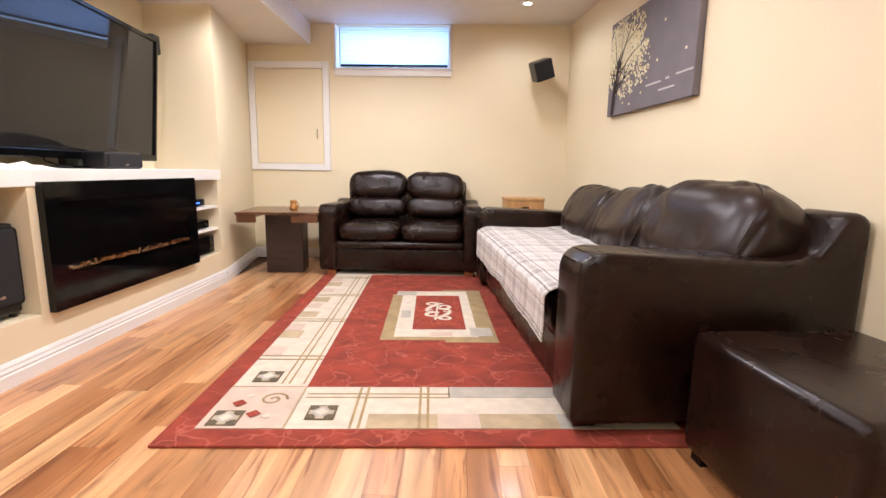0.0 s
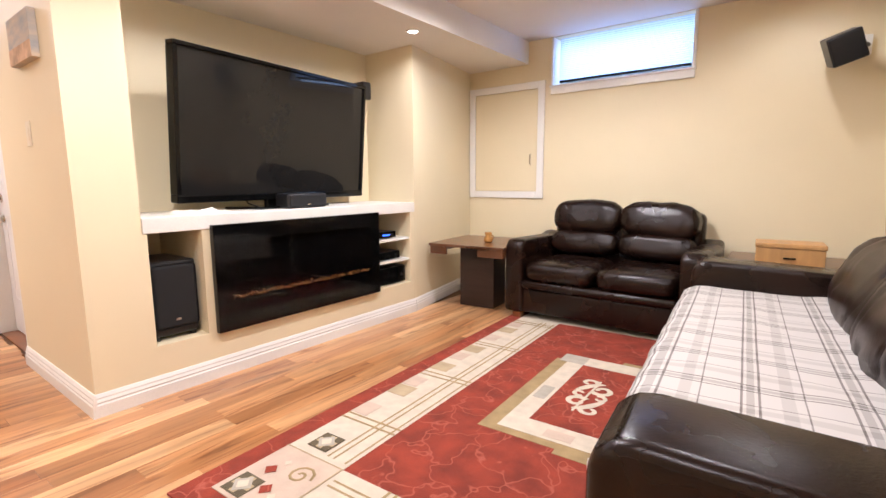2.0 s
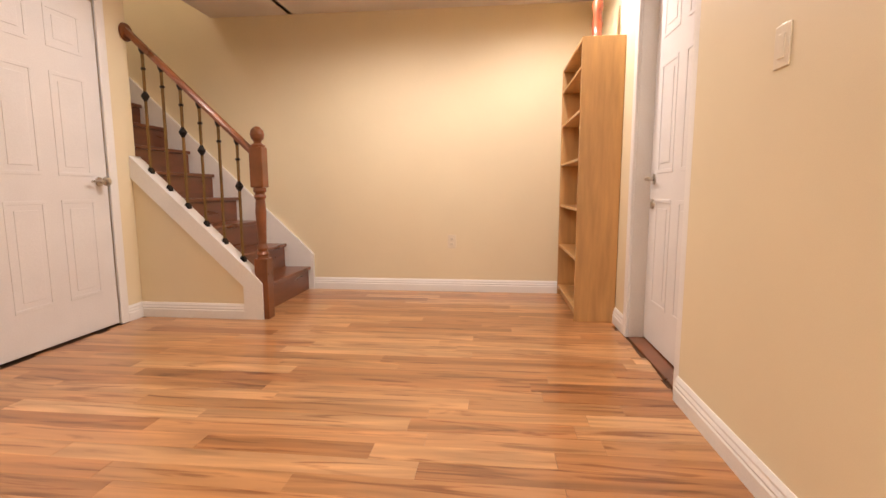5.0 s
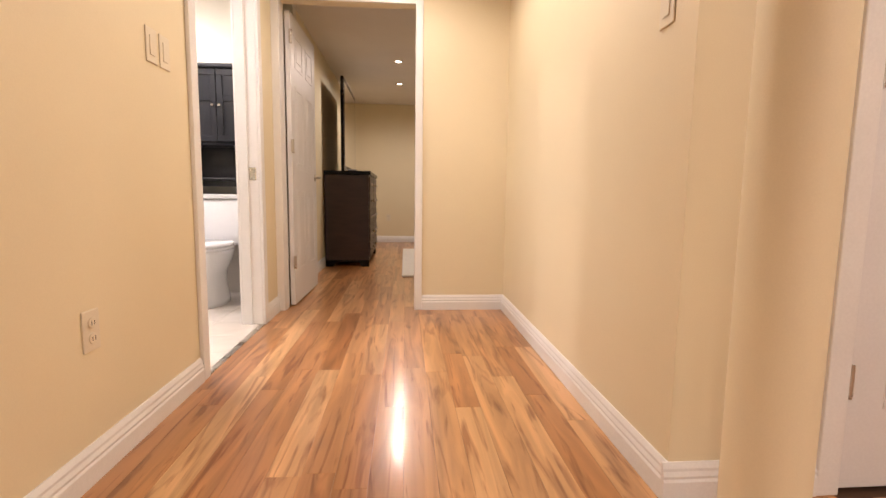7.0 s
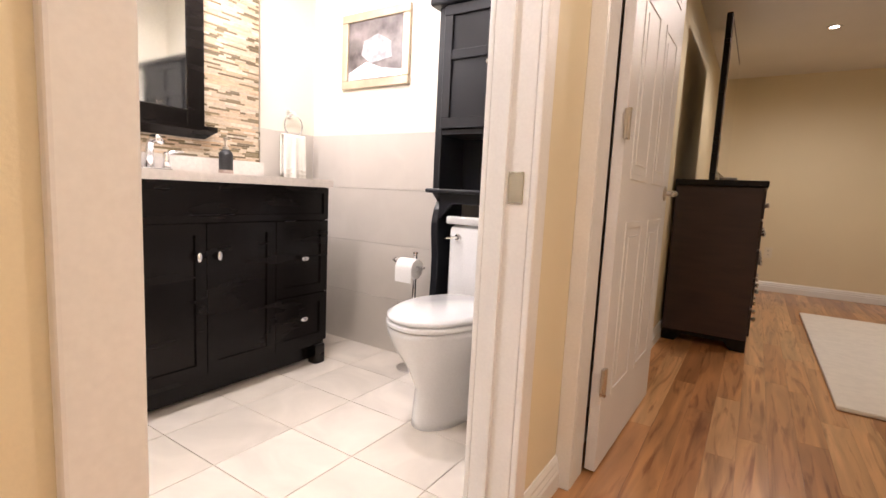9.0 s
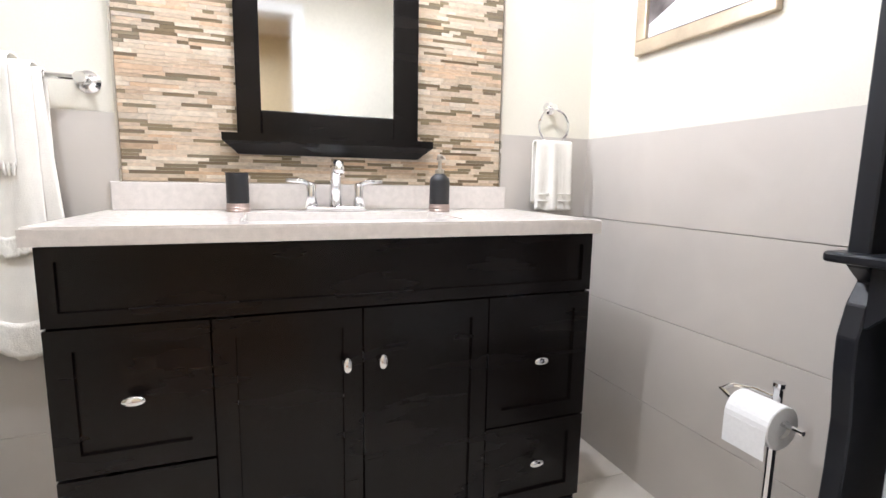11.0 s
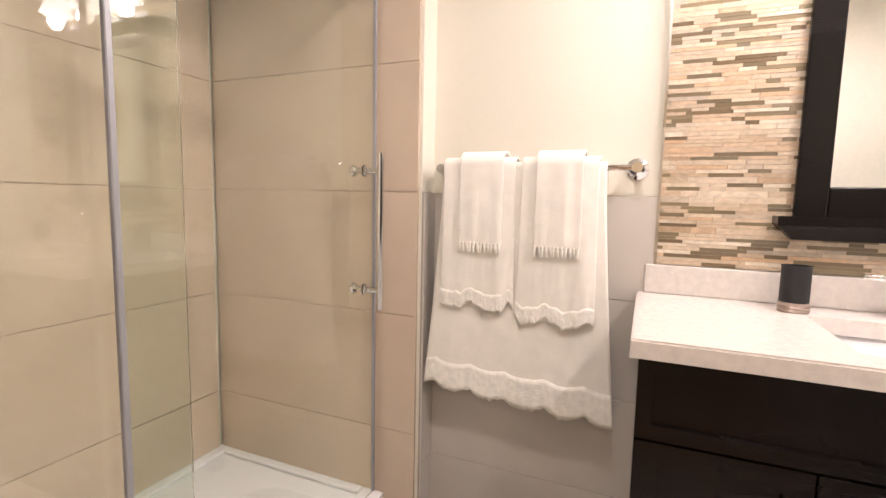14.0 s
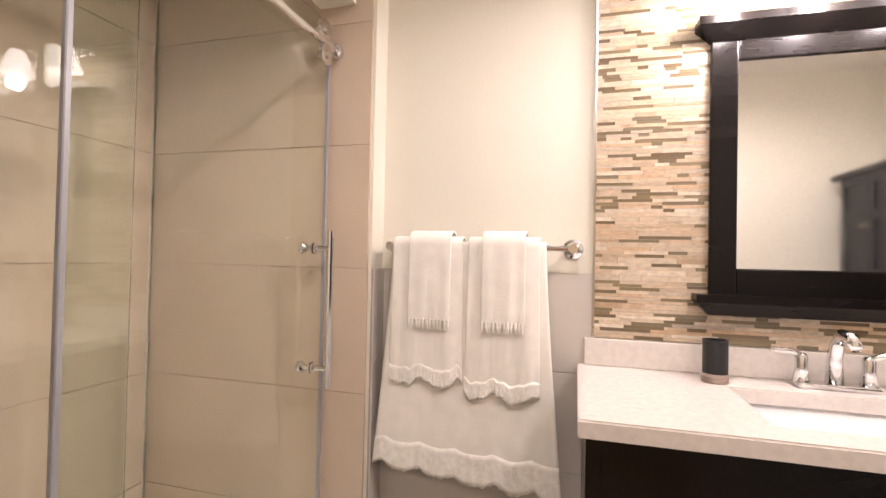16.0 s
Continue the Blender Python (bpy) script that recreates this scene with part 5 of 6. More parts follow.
# ---- bedroom seen through the doorway ----
dr = thing("dresser", -0.84, -6.85, 0, "dark wooden dresser with drawers against the bedroom wall", "dresser")
part("body", box(-0.24, 0.24, -1.25, 0, 0.07, 1.02, 0.004, 2), DARKT, dr)
part("top", box(-0.26, 0.245, -1.27, 0.02, 1.02, 1.06, 0.006, 2), BLACKW, dr)
part("base", prism([(-0.24, 0.0), (-0.16, 0.0), (-0.12, 0.05), (0.12, 0.05), (0.16, 0.0), (0.24, 0.0), (0.24, 0.075), (-0.24, 0.075)], "y", -0.04, 0.0), BLACKW, dr)
part("base", box(-0.24, 0.24, -1.25, -1.21, 0, 0.07), BLACKW, dr)
for i in range(5):
    for k in range(2):
        d = part("drawer", box(-0.252, -0.24, -0.03 - k * 0.61 - 0.58, -0.03 - k * 0.61, 0.10 + i * 0.183, 0.27 + i * 0.183, 0.003, 1), DARKT, dr)
        for dy in (0.15, 0.43):
            part("knob", lathe([(0.008, 0), (0.016, 0.014), (0.012, 0.024)], 12, pose(-0.252, -0.03 - k * 0.61 - dy, 0.185 + i * 0.183, 0, -90, 0)), NICKEL, d)
mr = thing("dresser_mirror", -0.80, -7.50, 1.06, "tall dark-framed mirror standing on the dresser", "mirror")
part("frame", box(-0.01, 0.025, -0.60, 0.60, 0, 1.02, 0.006, 2), BLACKW, mr)
part("glass", box(-0.014, -0.0095, -0.54, 0.54, 0.06, 0.96), MIRROR, mr)
ph = thing("small_tray", -0.88, -6.98, 1.06, "small pale dish on the dresser", "dish")
part("dish", lathe([(0.03, 0), (0.05, 0.012), (0.055, 0.02), (0.045, 0.014)], 16), CERAMIC, ph)
rg = thing("bedroom_rug", -2.20, -7.3, 0, "white shaggy rug on the bedroom floor", "rug")
part("woven_pad", box(-0.75, 0.75, -1.2, 1.15, 0, 0.022, 0.008, 3), TOWEL, rg)


# ---- bathroom: vanity ----
VF, VY0, VY1 = 0.728, -5.085, -3.848
van = thing("vanity_cabinet", VF, -4.465, 0, "dark espresso vanity cabinet with doors and drawers", "cabinet")
vm = van.matrix_basis.inverted()


def vpart(name, bm, material, parent=None, label=""):
    ob = part(name, bm, material, parent or van, label)
    if parent is None:
        ob.matrix_parent_inverse = vm
    return ob


vb = box(VF + 0.02, XV - 0.002, VY0, VY1, 0.10, 0.780)
add_box(vb, VF + 0.02, XV - 0.002, VY0, VY0 + 0.02, 0.780, 0.895)
add_box(vb, VF + 0.02, XV - 0.002, VY1 - 0.02, VY1, 0.780, 0.895)
add_box(vb, VF + 0.02, VF + 0.04, VY0 + 0.02, VY1 - 0.02, 0.780, 0.895)
vpart("body", vb, BLACKW)
for y in (VY0, VY1 - 0.06):
    for x in (VF + 0.005, XV - 0.07):
        vpart("leg", box(x, x + 0.06, y, y + 0.06, 0, 0.10, 0.003, 1), BLACKW)
vpart("toe_board", box(VF + 0.06, VF + 0.08, VY0 + 0.06, VY1 - 0.06, 0.02, 0.10), BLACKW)


def oval_knob(y, z, tall, parent):
    sy, sz = (0.011, 0.019) if tall else (0.022, 0.011)
    bm = lathe([(0.005, 0), (0.005, 0.014)], 12, pose(VF, y, z, 0, -90, 0))
    m = pose(VF - 0.018, y, z) @ Matrix.Diagonal((0.007, sy, sz, 1))
    bmesh.ops.create_uvsphere(bm, u_segments=18, v_segments=10, radius=1, matrix=m)
    ob = smooth(part("knob", bm, CHROME, parent, "oval chrome knob"))
    return ob


def shaker(name, y0, y1, z0, z1, knob=None, rail=0.062):
    """A framed front with a sunk field."""
    bm = box(VF, VF + 0.019, y0, y1, z0, z1)
    face = [min(bm.faces, key=lambda f: f.calc_center_median().x)]
    bmesh.ops.inset_region(bm, faces=face, thickness=rail)
    bmesh.ops.inset_region(bm, faces=face, thickness=0.0015)
    for v in face[0].verts:
        v.co.x += 0.008
    ob = vpart(name, bm, BLACKW)
    if knob:
        k = oval_knob(*knob, ob)
    return ob


g = 0.002
shaker("false_front", VY0, VY1, 0.738, 0.893, None, 0.040)
shaker("drawer", -4.135 + g, VY1, 0.430, 0.733, (-3.992, 0.583, False))
shaker("drawer", -4.135 + g, VY1, 0.125, 0.423, (-3.992, 0.28, False))
shaker("door", -4.454 + g, -4.135 - g, 0.125, 0.733, (-4.415, 0.605, True))
shaker("door", -4.778 + g, -4.454 - g, 0.125, 0.733, (-4.498, 0.605, True))
shaker("drawer", VY0, -4.778 - g, 0.378, 0.733, (-4.93, 0.555, False))
shaker("drawer", VY0, -4.778 - g, 0.125, 0.373, (-4.93, 0.26, False))

# top round the basin
top = thing("stone_countertop", 0.97, -4.465, 0.896, "speckled cream quartz vanity top with a backsplash", "countertop")
tm = top.matrix_basis.inverted()
SKX0, SKX1, SKY0, SKY1 = 0.80, 1.09, -4.73, -4.20
bm = bmesh.new()
o = [(0.712, -5.10), (XV - 0.002, -5.10), (XV - 0.002, -3.832), (0.712, -3.832)]
i_ = [(SKX0, SKY0), (SKX1, SKY0), (SKX1, SKY1), (SKX0, SKY1)]
vo = {(k, z): bm.verts.new((*p, z)) for z in (0.896, 0.932) for k, p in enumerate(o)}
vi = {(k, z): bm.verts.new((*p, z)) for z in (0.896, 0.932) for k, p in enumerate(i_)}
for k in range(4):
    j = (k + 1) % 4
    bm.faces.new((vo[k, 0.932], vo[j, 0.932], vi[j, 0.932], vi[k, 0.932]))
    bm.faces.new((vo[j, 0.896], vo[k, 0.896], vi[k, 0.896], vi[j, 0.896]))
    bm.faces.new((vo[k, 0.896], vo[j, 0.896], vo[j, 0.932], vo[k, 0.932]))
    bm.faces.new((vi[j, 0.896], vi[k, 0.896], vi[k, 0.932], vi[j, 0.932]))
bmesh.ops.recalc_face_normals(bm, faces=bm.faces)
bmesh.ops.bevel(bm, geom=[e for e in bm.edges if all(v.co.z > 0.9 for v in e.verts)], offset=0.004, segments=2, affect="EDGES")
for nm, b in (("slab", bm), ("backsplash", box(1.222, XV - 0.001, -5.075, -3.85, 0.932, 1.012, 0.003, 2))):
    part(nm, b, QUARTZ, top).matrix_parent_inverse = tm
basin = thing("basin", 0.965, -4.465, 0.807, "white rectangular undermount basin", "sink")
bm = bmesh.new()
prof = [(-0.012, 0.8955), (-0.006, 0.890), (0.0, 0.876), (0.010, 0.848), (0.035, 0.824), (0.085, 0.815)]
rings = []
for ins, z in prof:
    rings.append([bm.verts.new((x, y, z)) for x, y in ((SKX0 + ins, SKY0 + ins), (SKX1 - ins, SKY0 + ins), (SKX1 - ins, SKY1 - ins), (SKX0 + ins, SKY1 - ins))])
for a, b in zip(rings, rings[1:]):
    for k in range(4):
        bm.faces.new((a[k], a[(k + 1) % 4], b[(k + 1) % 4], b[k]))
bm.faces.new(rings[-1])
smooth(part("bowl", bm, CERAMIC, basin)).matrix_parent_inverse = basin.matrix_basis.inverted()
part("drain", lathe([(0.02, 0.007), (0.02, 0.010), (0.012, 0.011)], 16), CHROME, basin)

fc = thing("basin_faucet", 1.165, -4.455, 0.932, "chrome two-handle basin faucet", "faucet")
part("base_plate", box(-0.028, 0.028, -0.09, 0.09, 0, 0.014, 0.006, 3), CHROME, fc)
smooth(part("spout", tube([(0, 0, 0.01), (0, 0, 0.075), (-0.012, 0, 0.115), (-0.04, 0, 0.140), (-0.075, 0, 0.138), (-0.10, 0, 0.118)], [0.020, 0.017, 0.016, 0.016, 0.015, 0.013], 16), CHROME, fc))
for s in (-1, 1):
    hb = lathe([(0.020, 0.01), (0.014, 0.05), (0.015, 0.075), (0.010, 0.085)], 16, pose(0, s * 0.072, 0))
    tube([(0, s * 0.072, 0.078), (-0.005, s * 0.10, 0.090), (-0.01, s * 0.145, 0.092)], [0.009, 0.008, 0.006], 10, hb)
    smooth(part("lever", hb, CHROME, fc))

MATB = mat("black_resin", (0.010, 0.010, 0.011), 0.5, var=0.2, bump=0.2, bscale=300)
PEWTER = mat("pewter_band", (0.42, 0.34, 0.30), 0.3, 0.9, var=0.1)
cup = thing("tumbler", 1.135, -4.178, 0.932, "black tumbler with a ribbed pewter foot", "cup")
part("foot", lathe([(0.031, 0), (0.033, 0.004), (0.031, 0.008), (0.033, 0.012), (0.031, 0.016), (0.032, 0.024)], 28), PEWTER, cup)
part("body", lathe([(0.030, 0.024), (0.030, 0.105), (0.031, 0.110), (0.027, 0.110), (0.026, 0.03)], 28), MATB, cup)
pump = thing("soap_dispenser", 1.105, -4.775, 0.932, "black soap dispenser with a metal pump", "soap dispenser")
part("foot", lathe([(0.033, 0), (0.035, 0.004), (0.033, 0.008), (0.035, 0.012), (0.033, 0.018), (0.034, 0.024)], 28), PEWTER, pump)
smooth(part("body", lathe([(0.032, 0.024), (0.032, 0.095), (0.030, 0.105), (0.020, 0.115), (0.014, 0.120)], 28), MATB, pump))
pb_ = lathe([(0.015, 0.12), (0.015, 0.132), (0.006, 0.136), (0.005, 0.160), (0.010, 0.162), (0.010, 0.176), (0.006, 0.180)], 16)
tube([(0, 0, 0.170), (-0.03, 0.0, 0.170), (-0.042, 0, 0.163)], 0.0045, 8, pb_)
part("pump_head", pb_, NICKEL, pump, "brushed metal pump")

# mirror
mi = thing("vanity_mirror", 1.215, -4.455, 1.10, "dark espresso framed mirror with a small shelf", "mirror")
mm = mi.matrix_basis.inverted()
MX = 1.212
ya, yb2, za, zb2 = -4.652, -4.248, 1.228, 1.803
fo0, fo1, fz0, fz1 = -4.735, -4.180, 1.150, 1.86
parts = [("stile", box(MX, XV - 0.012, fo0, ya, fz0, fz1, 0.004, 2)), ("stile", box(MX, XV - 0.012, yb2, fo1, fz0, fz1, 0.004, 2)),
         ("rail", box(MX, XV - 0.012, ya, yb2, fz0, za, 0.004, 2)), ("rail", box(MX, XV - 0.012, ya, yb2, zb2, fz1, 0.004, 2))]
for nm, b in parts:
    part(nm, b, BLACKW, mi).matrix_parent_inverse = mm


def flare(z, up):
    """A moulding that widens outward, as a cornice or a shelf."""
    st_ = [(0.0, 0.0), (0.012, 0.012), (0.030, 0.028), (0.040, 0.036), (0.040, 0.058)]
    bm = bmesh.new()
    rings = []
    for d, h in st_:
        zz = z + h if up else z + 0.058 - h * 0 - (0.058 - h)
        rings.append([bm.verts.new(c) for c in ((MX - d, fo0 - d, zz), (XV - 0.012, fo0 - d, zz), (XV - 0.012, fo1 + d, zz), (MX - d, fo1 + d, zz))])
    for a, b in zip(rings, rings[1:]):
        for k in range(4):
            bm.faces.new((a[k], a[(k + 1) % 4], b[(k + 1) % 4], b[k]))
    bm.faces.new(rings[0])
    bm.faces.new(rings[-1])
    bmesh.ops.recalc_face_normals(bm, faces=bm.faces)
    return bm


part("shelf", flare(1.098, False), BLACKW, mi, "flared mirror shelf").matrix_parent_inverse = mm
part("cornice", flare(1.86, True), BLACKW, mi, "flared cornice").matrix_parent_inverse = mm
part("glass", box(MX + 0.008, MX + 0.012, ya - 0.004, yb2 + 0.004, za - 0.004, zb2 + 0.004), MIRROR, mi).matrix_parent_inverse = mm

# light over the mirror
vl = thing("vanity_light", XV - 0.012, -4.42, 2.07, "chrome wall light with three white glass shades, switched on", "wall light")
part("back_plate", box(-0.025, -0.002, -0.27, 0.27, -0.035, 0.035, 0.008, 3), CHROME, vl)
FROST = glowing("frosted_shade", (1.0, 0.95, 0.88), 15.0)
for y in (-0.20, 0.0, 0.20):
    arm = part("arm", tube([(-0.02, y, 0.0), (-0.075, y, 0.012), (-0.095, y, -0.015)], 0.008, 8), CHROME, vl)
    bm = bmesh.new()
    rp = None
    for r, z in [(0.022, -0.012), (0.032, -0.03), (0.044, -0.07), (0.062, -0.115), (0.060, -0.115), (0.040, -0.07), (0.020, -0.02)]:
        cur = [bm.verts.new((-0.095 + r * math.cos(k * math.pi / 12), y + r * math.sin(k * math.pi / 12), z)) for k in range(24)]
        if rp:
            for k in range(24):
                bm.faces.new((rp[k], rp[(k + 1) % 24], cur[(k + 1) % 24], cur[k]))
        rp = cur
    smooth(part("shade", bm, FROST, vl, "bright frosted glass shade"))
    la = bpy.data.lights.new("vanity_bulb", "POINT")
    la.energy, la.color, la.shadow_soft_size = VANITY_W, (1.0, 0.95, 0.89), 0.03
    lo = new("lamp", la)
    lo.parent = vl
    lo.matrix_basis = pose(-0.10, y, -0.15)


# ---- towels ----
LACE = mat("white_lace", (0.86, 0.825, 0.75), 0.9, var=0.06, scale=60, fine=0.03, bump=0.8, bscale=260)


def cloth_over(name, label, x, y0, y1, ztop, zf_, zb_, off, amp, seed, hem=0.0, lobes=2.0, slope=0.0, fringe=False, group="", flare=0.05, lace=0.0):
    """A cloth folded over a bar along y: it hangs in front to zf_ and behind to zb_, with soft folds and a scalloped hem."""
    t = thing(name, x, (y0 + y1) / 2, zf_, label, "towel", group)
    bm = bmesh.new()
    ny, nf = 64, 26
    ym = (y0 + y1) / 2

    def front(v, s):
        """A point of the hanging front: v across, s from the hem up."""
        low = 1 - s
        y = ym + (y0 + (y1 - y0) * v - ym) * (1 + flare * low ** 1.3)
        ph = v * lobes * math.pi + seed
        cut = hem * (0.75 - 1.5 * abs(math.sin(ph))) + hem * 0.7 * noise.noise(Vector((v * 11 + seed, seed, 3)))
        z = zf_ + (ztop - zf_) * s + (cut + slope * (v - 0.5)) * low ** 4
        pleat = 0.65 * noise.noise(Vector((v * 4.5 + seed, seed, s * 0.7))) + 0.18 * math.sin(v * 13 + seed * 2 + 0.8 * s)
        edge = 0.5 * math.exp(-min(v, 1 - v) * 16)
        puck = 0.10 * noise.noise(Vector((v * 16 + seed, s * 9, 2)))
        return Vector((x - off - amp * (0.22 + 0.78 * low) * (0.75 + pleat + puck - edge), y, z))

    cols = []
    for i in range(ny + 1):
        v = i / ny
        y = y0 + (y1 - y0) * v
        run = [front(v, k / nf) for k in range(nf + 1)]
        top = run[-1]
        run += [Vector((x + (top.x - x) * math.cos(math.pi * k / 6), y, ztop + off * 0.8 * math.sin(math.pi * k / 6))) for k in range(1, 6)]
        run += [Vector((x + off + 0.002, y, ztop - (ztop - zb_) * k / 11)) for k in range(12)]
        cols.append([bm.verts.new(c) for c in run])
    for a, b in zip(cols, cols[1:]):
        for k in range(len(a) - 1):
            bm.faces.new((a[k], a[k + 1], b[k + 1], b[k])).smooth = True
    ob = part("cloth", bm, TOWEL, t)
    ob.matrix_parent_inverse = t.matrix_basis.inverted()
    sol = ob.modifiers.new("thickness", "SOLIDIFY")
    sol.thickness, sol.offset = 0.005, 0
    if lace:
        lb_ = bmesh.new()
        n, rows = 120, []
        for i in range(n + 1):
            v = i / n
            row = []
            for k in range(7):
                s = (k - 1.2) / 5 * lace / (ztop - zf_)
                c = front(v, s)
                crimp = 0.0022 * noise.noise(Vector((v * 34 + seed, k * 1.3, seed)))
                row.append(lb_.verts.new(c + Vector((-0.0018 + (crimp if k < 5 else 0), 0, 0.006 * noise.noise(Vector((v * 45, seed, 5))) if k == 0 else 0))))
            rows.append(row)
        for a, b in zip(rows, rows[1:]):
            for k in range(6):
                lb_.faces.new((a[k], a[k + 1], b[k + 1], b[k])).smooth = True
        lo_ = part("lace_trim", lb_, LACE, t, "crinkled white lace hem")
        lo_.matrix_parent_inverse = t.matrix_basis.inverted()
        ls = lo_.modifiers.new("thickness", "SOLIDIFY")
        ls.thickness, ls.offset = 0.002, 1
    if fringe:
        fb = bmesh.new()
        n = 12
        for k in range(n):
            c = front((k + 0.5) / n, 0.0)
            bend = 0.003 * math.sin(k * 2.3 + seed)
            tube([(c.x, c.y, c.z + 0.010), (c.x - 0.002, c.y + bend * 0.5, c.z - 0.008), (c.x, c.y + bend, c.z - 0.022)], [0.0042, 0.0044, 0.0030], 6, fb)
        fo = part("fringe", fb, TOWEL, t, "short white fringe")
        fo.matrix_parent_inverse = t.matrix_basis.inverted()
    return t


bar = thing("towel_bar", 1.175, -3.53, 1.275, "chrome towel bar with round end plates", "towel bar")
part("bar", tube([(0, -0.28, 0), (0, 0.28, 0)], 0.008, 12), CHROME, bar)
for s in (-1, 1):
    eb = lathe([(0.030, 0), (0.030, 0.006), (0.020, 0.012), (0.012, 0.02), (0.011, 0.05), (0.014, 0.066), (0.014, 0.078)], 20, pose(XV - 1.175, s * 0.285, 0, 0, -90, 0))
    part("bracket", eb, CHROME, bar)
cloth_over("bath_towel", "large white bath towel with a lace hem folded over the bar", 1.175, -3.740, -3.262, 1.278, 0.588, 0.60, 0.014, 0.016, 1.0, 0.011, 5.0, 0.035, False, "", 0.22, 0.075)
cloth_over("hand_towel", "white hand towel with a scalloped lace hem over the bath towel", 1.175, -3.490, -3.268, 1.284, 0.868, 0.92, 0.026, 0.012, 5.9, 0.018, 2.0, 0.0, False, "hand towels", 0.06, 0.040)
cloth_over("hand_towel", "white hand towel with a scalloped lace hem over the bath towel", 1.175, -3.722, -3.510, 1.284, 0.842, 0.92, 0.026, 0.012, 2.6, 0.018, 2.0, 0.0, False, "hand towels", 0.06, 0.040)
cloth_over("face_cloth", "small fringed white face cloth on top of the towels", 1.175, -3.458, -3.325, 1.290, 1.045, 1.08, 0.040, 0.006, 3.0, 0.0, 1.0, 0.0, True, "face cloths", 0.02)
cloth_over("face_cloth", "small fringed white face cloth on top of the towels", 1.175, -3.682, -3.555, 1.290, 1.045, 1.08, 0.040, 0.006, 7.0, 0.0, 1.0, 0.0, True, "face cloths", 0.02)

ring = thing("towel_ring", 1.205, -5.255, 1.235, "chrome towel ring on the wall", "towel ring")
part("ring", tube([(0, 0.062 * math.sin(a), 0.062 * math.cos(a)) for a in [k * math.pi / 16 for k in range(32)]], 0.0045, 8, None, True), CHROME, ring)
part("bracket", lathe([(0.024, 0), (0.022, 0.01), (0.010, 0.016), (0.010, 0.046)], 18, pose(XV - 1.205, 0, 0.068, 0, -90, 0)), CHROME, ring)
guest = cloth_over("guest_towel", "white guest towel with a woven band in the ring", 1.200, -5.325, -5.175, 1.172, 0.93, 0.95, 0.012, 0.020, 13.0, 0.004, 2.0)
for z in (0.965, 0.990):
    wb3 = part("woven_band", tube([(1.200 - 0.012 - 0.016 - 0.004 * math.sin(k * 0.9), -5.322 + 0.144 * k / 10, z) for k in range(11)], 0.003, 6), LACE, guest, "raised woven band")
    wb3.matrix_parent_inverse = guest.matrix_basis.inverted()

# ---- pictures, paper stand, toilet, cabinet over it ----
bp_ = thing("framed_picture", 0.76, YV, 1.45, "framed dark and white print in a pale gold frame", "picture")
PGOLD = mat("pale_gold_frame", (0.50, 0.41, 0.29), 0.35, 0.3, var=0.1, scale=12)
for a, b, c, d in ((-0.24, 0.24, 0, 0.045), (-0.24, 0.24, 0.358, 0.403), (-0.24, -0.195, 0.045, 0.358), (0.195, 0.24, 0.045, 0.358)):
    part("frame", box(a, b, 0, 0.022, c, d, 0.005, 2), PGOLD, bp_)
part("print", box(-0.196, 0.196, 0.004, 0.010, 0.044, 0.36), mat("print_dark", (0.07, 0.055, 0.05), 0.4, var=0.4, scale=9, col2=(0.30, 0.26, 0.25)), bp_)
bm = prism([(-0.19, 0.05), (0.19, 0.05), (0.19, 0.09), (0.06, 0.14), (-0.05, 0.10), (-0.19, 0.08)], "y", 0.010, 0.0115)
part("pale_shape", bm, mat("print_white", (0.70, 0.70, 0.72), 0.4, var=0.1, scale=20), bp_)
bm = prism([(-0.12, 0.15), (0.03, 0.13), (0.10, 0.18), (0.08, 0.25), (-0.02, 0.28), (-0.11, 0.23)], "y", 0.010, 0.0115)
part("grey_shape", bm, mat("print_grey", (0.33, 0.32, 0.33), 0.4, var=0.3, scale=16), bp_)

tp = thing("paper_stand", 0.335, -5.30, 0, "chrome toilet paper stand with a white roll", "paper holder")
part("base", lathe([(0.075, 0), (0.075, 0.008), (0.05, 0.016), (0.012, 0.022)], 28), CHROME, tp)
part("pole", lathe([(0.010, 0.02), (0.010, 0.585), (0.013, 0.59), (0.013, 0.60)], 16), CHROME, tp)
part("arm", tube([(0, 0, 0.565), (0.05, 0.01, 0.568), (0.085, 0.03, 0.565), (0.095, 0.055, 0.555), (0.07, 0.055, 0.545), (0.0, 0.05, 0.535), (-0.09, 0.05, 0.535)], 0.0055, 8), CHROME, tp)
rollm = pose(0, 0.05, 0.525, 0, -90, 0)
bm = bmesh.new()
lathe([(0.046, -0.05), (0.048, -0.048), (0.048, 0.048), (0.046, 0.05), (0.02, 0.052), (0.02, 0.045)], 28, rollm, bm)
part("paper_roll", bm, PAPER, tp, "white toilet paper roll")
part("paper_tail", box(-0.048, 0.048, 0.097, 0.0985, 0.46, 0.525), PAPER, tp)

TX = -0.07
to = thing("toilet", TX, -5.0, 0, "white ceramic two-piece toilet with the lid down", "toilet")


